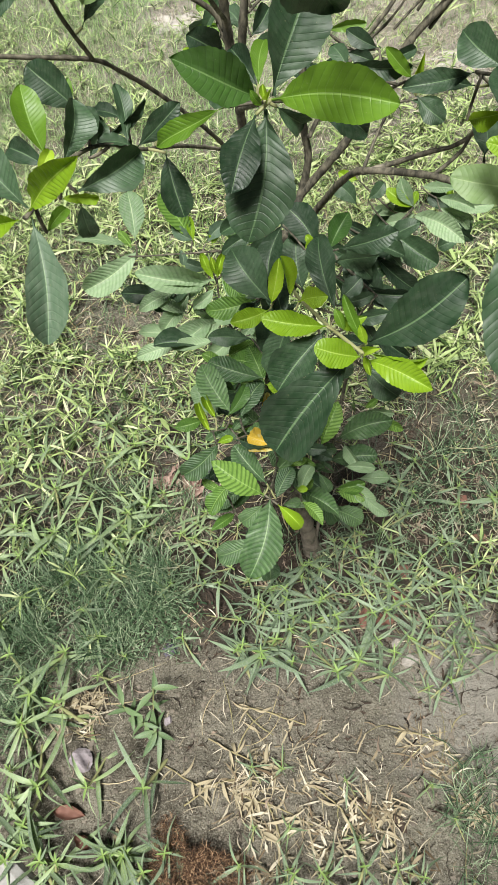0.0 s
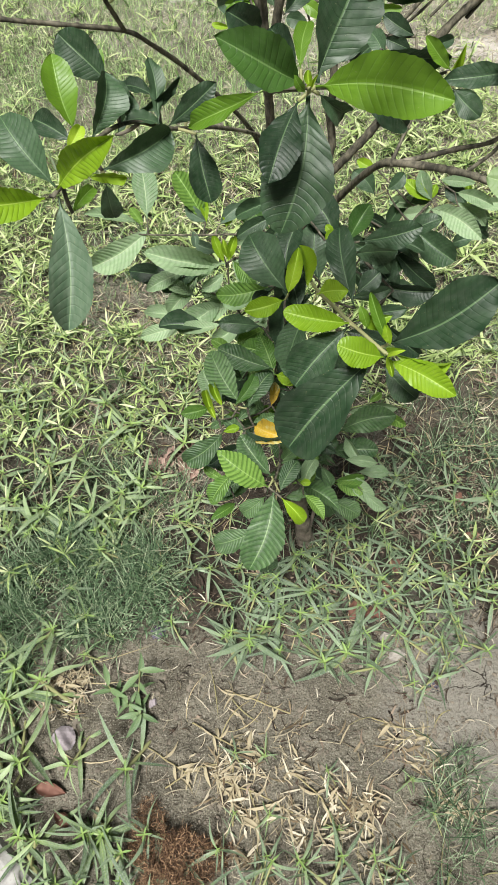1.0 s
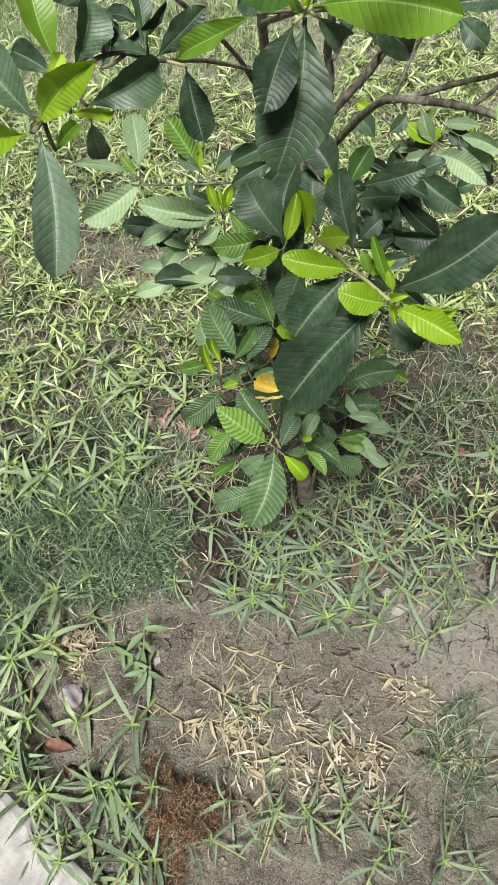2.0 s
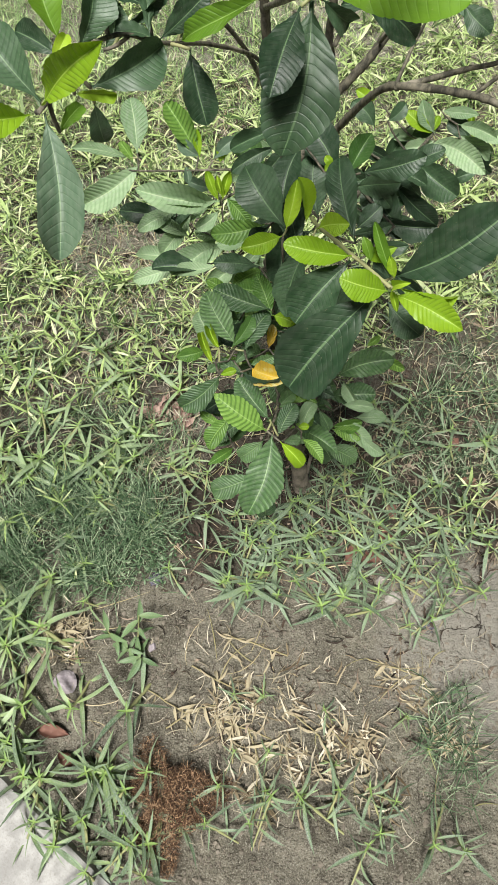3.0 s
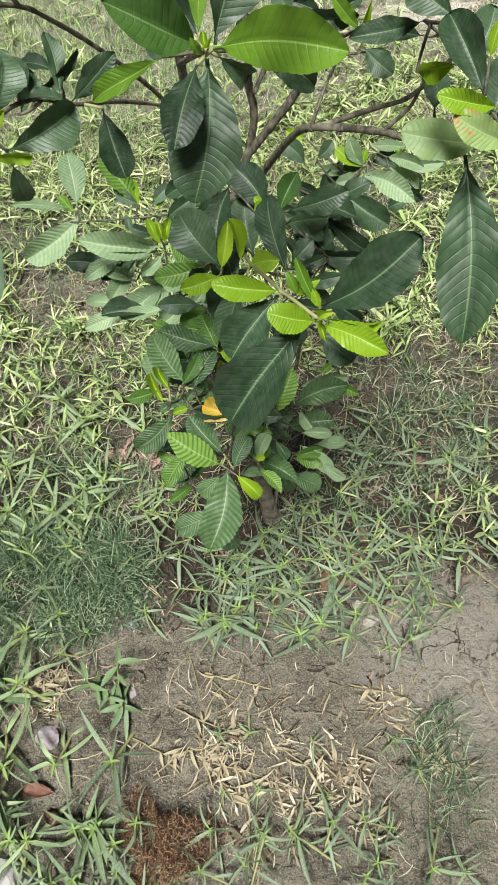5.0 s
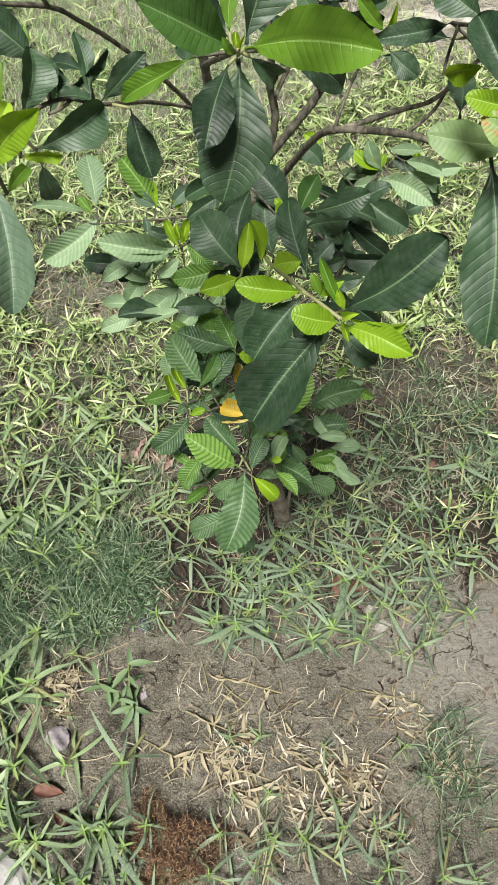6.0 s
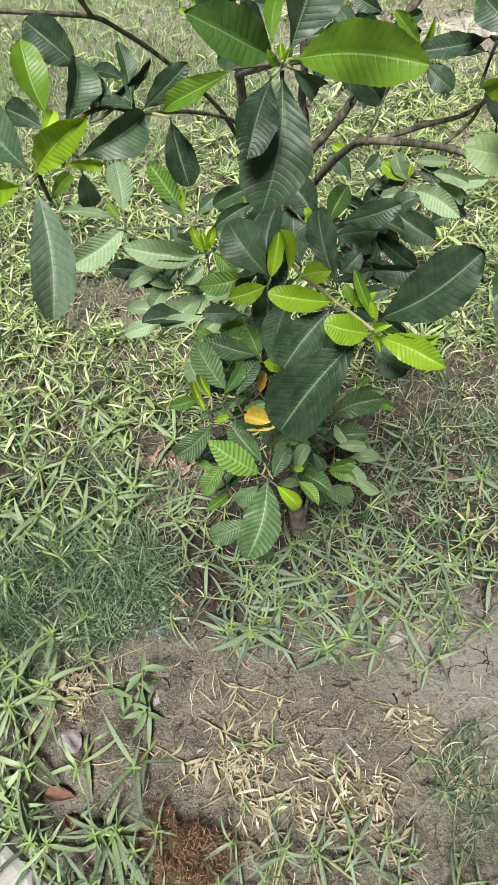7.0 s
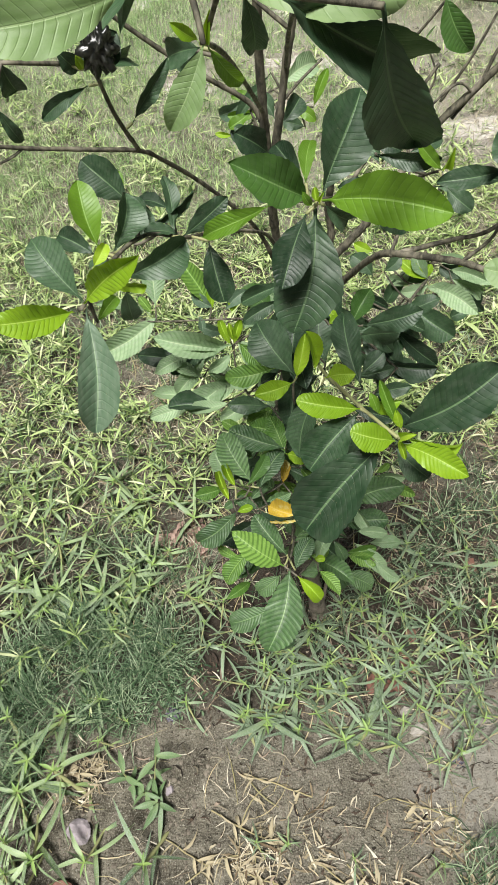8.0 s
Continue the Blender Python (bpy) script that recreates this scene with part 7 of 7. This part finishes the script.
def build_dry_meadow():
    x, y, z = sow(125000, -2.2, 2.8, 2.1, 6.6, lambda a, b: (0.09 + 0.75 * bare(a, b)) * ease(b, 2.1, 2.8) * (1 - ease(np.hypot(a - 0.4, 0.6 * (b - 3.6)) + 0.6 * lumps(a, b, 1.1, 51.0), 1.5, 2.3)) * (0.5 + np.clip(lumps(a, b, 4.0, 31.0), -0.4, 0.5)))
    n = len(x)
    return ribbons("dry_meadow", DEAD_GRASS, np.stack([x, y, z + rng.uniform(0.0, 0.02, n)], 1), rng.uniform(0, 6.28, n), rng.uniform(-0.1, 0.9, n), rng.uniform(0.03, 0.10, n), rng.uniform(0.0014, 0.0032, n),
                   rng.uniform(0.0, 1.2, n), 2, "bleached dry grass on the bare side of the meadow", "dead grass", rng.uniform(-0.9, 0.9, n))


build_dry_meadow()


HEAPS = ((0.042, 0.794, 0.055), (0.006, 0.696, 0.05), (0.087, 0.666, 0.05), (0.017, 0.590, 0.05), (0.169, 0.676, 0.06), (0.265, 0.610, 0.05), (0.336, 0.829, 0.045), (0.372, 0.790, 0.035), (0.215, 0.70, 0.05), (-0.446, 0.935, 0.07), (-0.06, 0.76, 0.04), (0.45, 0.72, 0.05))


def dry(x, y):
    d = 0.02 * ease(y, 1.0, 1.7)
    for cx, cy, r in HEAPS:
        d = np.maximum(d, patch(x, y, cx, cy, r, r) * 0.85)
    d = np.maximum(d, patch(x, y, 0.10, 0.72, 0.28, 0.20) * 0.12)
    d = np.maximum(d, patch(x, y, 0.62, 1.72, 0.36, 0.2) * 0.05)
    return d * np.clip(0.6 + 1.3 * lumps(x, y, 16.0, 5.0), 0.1, 1.3)


def build_straw():
    near, wide = sow(12000, -0.60, 0.60, 0.5, 1.05, dry), sow(40000, -1.2, 1.2, 1.05, 3.0, dry)
    x, y, z = (np.concatenate(both) for both in zip(near, wide))
    n = len(x)
    thin = rng.random(n) < 0.35
    return ribbons("straw", STRAW, np.stack([x, y, z + rng.uniform(0.002, 0.016, n)], 1), rng.uniform(0, 6.28, n), rng.uniform(-0.08, 0.25, n), rng.uniform(0.014, 0.058, n),
                   np.where(thin, rng.uniform(0.0010, 0.0022, n), rng.uniform(0.0026, 0.0066, n)), rng.uniform(-0.2, 0.5, n), 6, "crumpled papery pale straw-coloured leaves and stems", "straw", rng.normal(0, 0.3, n), 0.10)


build_straw()


def build_litter():
    """Brown rotting leaves and stems under the shrub and between the weeds."""
    def thick(x, y):
        d = 0.14 * ease(y, 1.2, 1.7)
        for cx, cy, rx, ry, share in ((0.62, 1.70, 0.42, 0.24, 0.42), (0.42, 1.45, 0.36, 0.2, 0.40), (-0.19, 1.50, 0.17, 0.15, 0.55), (0.15, 1.3, 0.28, 0.22, 0.60), (0.35, 1.18, 0.34, 0.16, 0.6), (0.0, 1.16, 0.28, 0.14, 0.5), (-0.43, 0.93, 0.1, 0.08, 0.12), (-0.15, 1.25, 0.2, 0.1, 0.12), (0.1, 0.85, 0.6, 0.4, 0.06)):
            d = np.maximum(d, share * patch(x, y, cx, cy, rx, ry))
        return d * np.clip(0.6 + 1.5 * lumps(x, y, 10.0, 8.0), 0.05, 1.3)
    x, y, z = sow(120000, -1.2, 1.2, 0.7, 2.8, thick)
    n = len(x)
    return ribbons("leaf_litter", LITTER, np.stack([x, y, z + rng.uniform(0.001, 0.012, n)], 1), rng.uniform(0, 6.28, n), rng.uniform(-0.25, 0.5, n), 0.008 + 0.04 * rng.random(n) ** 1.5,
                   0.0008 + 0.007 * rng.random(n) ** 2.2, rng.uniform(-0.4, 0.7, n), 5, "brown rotting leaves and stems on the soil", "leaf litter", rng.uniform(-1.0, 1.0, n), 0.2)


build_litter()


def build_runners():
    """Trailing stems that link the weeds."""
    x, y, z = sow(3200, -1.2, 1.2, 0.55, 3.0, lambda a, b: 0.12 + 0.6 * ease(b, 1.1, 1.7))
    n = len(x)
    return ribbons("runners", STRAW_STEM, np.stack([x, y, z + 0.004], 1), rng.uniform(0, 6.28, n), rng.uniform(-0.02, 0.35, n), rng.uniform(0.05, 0.20, n),
                   rng.uniform(0.0014, 0.0030, n), rng.uniform(0.0, 0.6, n), 8, "thin trailing beige weed stems", "weed stems", rng.uniform(-0.9, 0.9, n))


build_runners()


def build_russet():
    n = 7000
    r, t = 0.105 * np.sqrt(rng.random(n)), rng.uniform(0, 6.28, n)
    r = r * (0.8 + 0.35 * np.sin(3 * t + 1) + 0.15 * np.sin(7 * t))
    x, y = -0.172 + r * np.cos(t), 0.595 + r * np.sin(t) * 1.1
    z = np.array([lie(a, b) for a, b in zip(x, y)]) + 0.075 * rng.random(n) * np.clip(1 - (r / 0.12) ** 2, 0, 1)
    return ribbons("withered_tuft", RUSSET, np.stack([x, y, z], 1), rng.uniform(0, 6.28, n), rng.uniform(-0.3, 1.2, n), rng.uniform(0.006, 0.026, n), rng.uniform(0.0005, 0.0014, n),
                   rng.uniform(-0.5, 1.5, n), 4, "withered reddish brown tuft of fine twigs", "dry plant", rng.uniform(-2, 2, n))


build_russet()


def build_stone(name, x, y, size, flat, seed, material, label, category, sink=0.35, group=""):
    bm = bmesh.new()
    bmesh.ops.create_icosphere(bm, subdivisions=4, radius=0.5)
    rnd = random.Random(int(seed * 10))
    facets = [(Vector((0.15, -0.1, 1.0)).normalized(), 0.5)] + [(Vector((rnd.gauss(0, 1), rnd.gauss(0, 1), rnd.gauss(0.2, 0.8))).normalized(), rnd.uniform(0.55, 0.85)) for _ in range(12)]
    for v in bm.verts:
        d = v.co.normalized()
        f = 1 + 0.35 * noise.noise(d * 1.6 + Vector((seed, 0, 0))) + 0.10 * noise.noise(d * 5 + Vector((0, seed, 0)))
        p = d * f
        for n, reach in facets:
            over = p.dot(n) - reach
            if over > 0:
                p -= n * over
        p *= 1 + 0.06 * noise.noise(d * 6 + Vector((seed, 0, 0))) + 0.03 * noise.noise(d * 17)
        v.co = Vector((p.x, p.y * 0.85, p.z * flat)) * size * 0.55
    ob = new(name, mesh_of(name, bm, material, False))
    ob.matrix_world = pose(x, y, lie(x, y) + size * flat * (0.5 - sink), 0, 0, seed * 71 % 360)
    return tagged(ob, label, category, group)


build_stone("stone", -0.423, 0.836, 0.064, 0.50, 2.3, ROCK, "pinkish grey angular stone lying on the soil", "stone", 0.2)
build_stone("stone", 0.325, 1.02, 0.038, 0.7, 8.0, PEBBLE, "small grey stone among the weeds", "stone", 0.2)
build_stone("stone", 0.30, 1.06, 0.026, 0.7, 5.0, PEBBLE, "small grey stone among the weeds", "stone", 0.2)
build_stone("stone", -0.235, 0.91, 0.022, 0.8, 6.0, ROCK, "small whitish crumbly stone on the soil", "stone", 0.2)


def build_clods():
    """Crumbs of dried earth."""
    verts, faces = [], []
    bases = []
    bm = bmesh.new()
    bmesh.ops.create_icosphere(bm, subdivisions=1, radius=1.0)
    bases.append(([v.co.copy() for v in bm.verts], [tuple(v.index for v in f.verts) for f in bm.faces]))
    bm.free()
    bases.append(([Vector(p) for p in ((1, 0, 0), (0, 1, 0), (-1, 0, 0), (0, -1, 0), (0, 0, 1))], [(0, 1, 4), (1, 2, 4), (2, 3, 4), (3, 0, 4)]))
    x, y, z = sow(46000, -0.9, 0.9, 0.45, 2.0, lambda a, b: (0.25 + 0.75 * np.clip(lumps(a, b, 7.0, 2.0) + 0.3, 0, 1)) * (1 - 0.85 * ease(b, 0.95, 1.15)))
    for a, b, c in zip(x, y, z):
        s = 0.0009 + 0.0060 * rng.random() ** 4.0
        o = len(verts)
        sq = rng.uniform(0.6, 1.3, 3)
        base, tris = bases[0 if s > 0.0024 else 1]
        for p in base:
            k = s * (0.45 + 0.8 * rng.random())
            verts.append((a + p.x * k * sq[0], b + p.y * k * sq[1], c + p.z * k * sq[2] * 0.7 + s * 0.25))
        faces += [tuple(i + o for i in t) for t in tris]
    me = bpy.data.meshes.new("clods")
    me.from_pydata(verts, [], faces)
    me.materials.append(CLOD)
    return tagged(new("clods", me), "crumbs of dry grey-brown earth", "clods", kind="stuff")


build_clods()


def dead_leaf(x, y, length, width, turn, curl, seed, label, material=DEAD):
    """A dry leaf, curled and crumpled, lying on the ground."""
    rnd = random.Random(seed)
    bm = bmesh.new()
    na, nc = 14, 6
    grid = []
    for j in range(na + 1):
        v = j / na
        half = 0.5 * max(0.03, math.sin(math.pi * v ** 1.1)) ** 0.8 * (1 + 0.35 * noise.noise(Vector((v * 6, seed, 4.0))))
        row = []
        for i in range(nc + 1):
            u = 2 * i / nc - 1
            zz = curl * (u * u) * half + 0.10 * math.sin(v * 8 + seed) * u + 0.34 * noise.noise(Vector((u * 1.6 + seed, v * 4.5, 1.0)))
            row.append(bm.verts.new((u * half * width * (1 - 0.3 * curl * abs(u)), (v - 0.5) * length, zz * width + 0.25 * curl * length * (v - 0.5) ** 2)))
        grid.append(row)
    for j in range(na):
        for i in range(nc):
            bm.faces.new((grid[j][i], grid[j][i + 1], grid[j + 1][i + 1], grid[j + 1][i]))
    low = min(v.co.z for v in bm.verts)
    ob = new("dead_leaf", mesh_of("dead_leaf", bm, material))
    ob.matrix_world = pose(x, y, lie(x, y) - low + 0.001, 0, 0, turn)
    return tagged(ob, label, "dead leaf", "dead leaves on the soil")


heap = random.Random(9)
for n in range(20):
    size = heap.uniform(0.035, 0.075)
    dead_leaf(-0.225 + heap.gauss(0, 0.042), 1.515 + heap.gauss(0, 0.040), size, size * heap.uniform(0.4, 0.7), heap.uniform(0, 360), heap.uniform(0.6, 1.5), 20 + n, "pale pinkish brown crumpled dead leaf")
dead_leaf(-0.44, 0.731, 0.075, 0.034, 80, 0.5, 5, "reddish brown curled dead leaf", RED_DEAD)
dead_leaf(0.322, 1.168, 0.06, 0.036, 30, 0.5, 6, "reddish brown curled dead leaf", RED_DEAD)
dead_leaf(0.285, 1.115, 0.055, 0.034, 100, 0.5, 7, "reddish brown curled dead leaf", RED_DEAD)
dead_leaf(0.55, 1.31, 0.06, 0.036, 60, 0.6, 8, "reddish brown curled dead leaf", RED_DEAD)
dead_leaf(0.34, 1.235, 0.05, 0.03, 10, 0.6, 9, "reddish brown curled dead leaf", RED_DEAD)
dead_leaf(0.52, 1.42, 0.06, 0.036, 40, 0.6, 10, "reddish brown curled dead leaf", RED_DEAD)
dead_leaf(0.256, 0.691, 0.042, 0.024, 35, 0.7, 13, "faded brown dead leaf on the soil", LITTER)
dead_leaf(0.236, 1.124, 0.06, 0.036, 150, 0.5, 14, "reddish brown curled dead leaf", RED_DEAD)
dead_leaf(-0.33, 0.68, 0.045, 0.02, 10, 0.9, 11, "tawny rolled dead leaf", STRAW)
dead_leaf(-0.40, 0.675, 0.05, 0.03, 60, 0.6, 12, "reddish brown curled dead leaf", RED_DEAD)


def scrap(name, x, y, size, turn, seed, material, label):
    """A torn, crumpled piece of plastic foil."""
    bm = bmesh.new()
    n = 12
    grid = []
    for j in range(n + 1):
        row = []
        for i in range(n + 1):
            u, v = i / n - 0.5, j / n - 0.5
            w = 1 + 0.35 * noise.noise(Vector((u * 4, v * 4, seed)))
            z = 0.16 * abs(noise.noise(Vector((u * 5 + seed, v * 5, 2.0)))) + 0.06 * noise.noise(Vector((u * 14, v * 14, seed)))
            row.append(bm.verts.new((u * w * size, v * w * size * 0.8, z * size)))
        grid.append(row)
    for j in range(n):
        for i in range(n):
            if math.hypot(i + 0.5 - n / 2, j + 0.5 - n / 2) < n * (0.46 + 0.25 * noise.noise(Vector((i * 0.4, j * 0.4, seed)))):
                bm.faces.new((grid[j][i], grid[j][i + 1], grid[j + 1][i + 1], grid[j + 1][i]))
    bmesh.ops.delete(bm, geom=[v for v in bm.verts if not v.link_faces], context="VERTS")
    bmesh.ops.solidify(bm, geom=bm.faces[:], thickness=0.0004)
    low = min(v.co.z for v in bm.verts)
    ob = new(name, mesh_of(name, bm, material))
    ob.matrix_world = pose(x, y, lie(x, y) - low + 0.002, 8, -6, turn)
    return tagged(ob, label, "plastic scrap")


def foil_material():
    k = Net("dark_foil")
    pos = k.coord("Object")
    k.put(k.bsdf.inputs["Base Color"], k.mix(k.ramp(k.noise(pos, 160.0, 3.0), 0.5, 0.65), (0.022, 0.016, 0.034), (0.09, 0.085, 0.11)))
    k.bsdf.inputs["Roughness"].default_value = 0.5
    return k.mat


FOIL = foil_material()
scrap("plastic_scrap", -0.237, 1.068, 0.038, 40, 3.0, FOIL, "crumpled dark violet plastic scrap on the soil")
scrap("plastic_scrap", 0.401, 0.952, 0.030, 10, 7.0, FOIL, "dark torn plastic netting scrap on the soil")
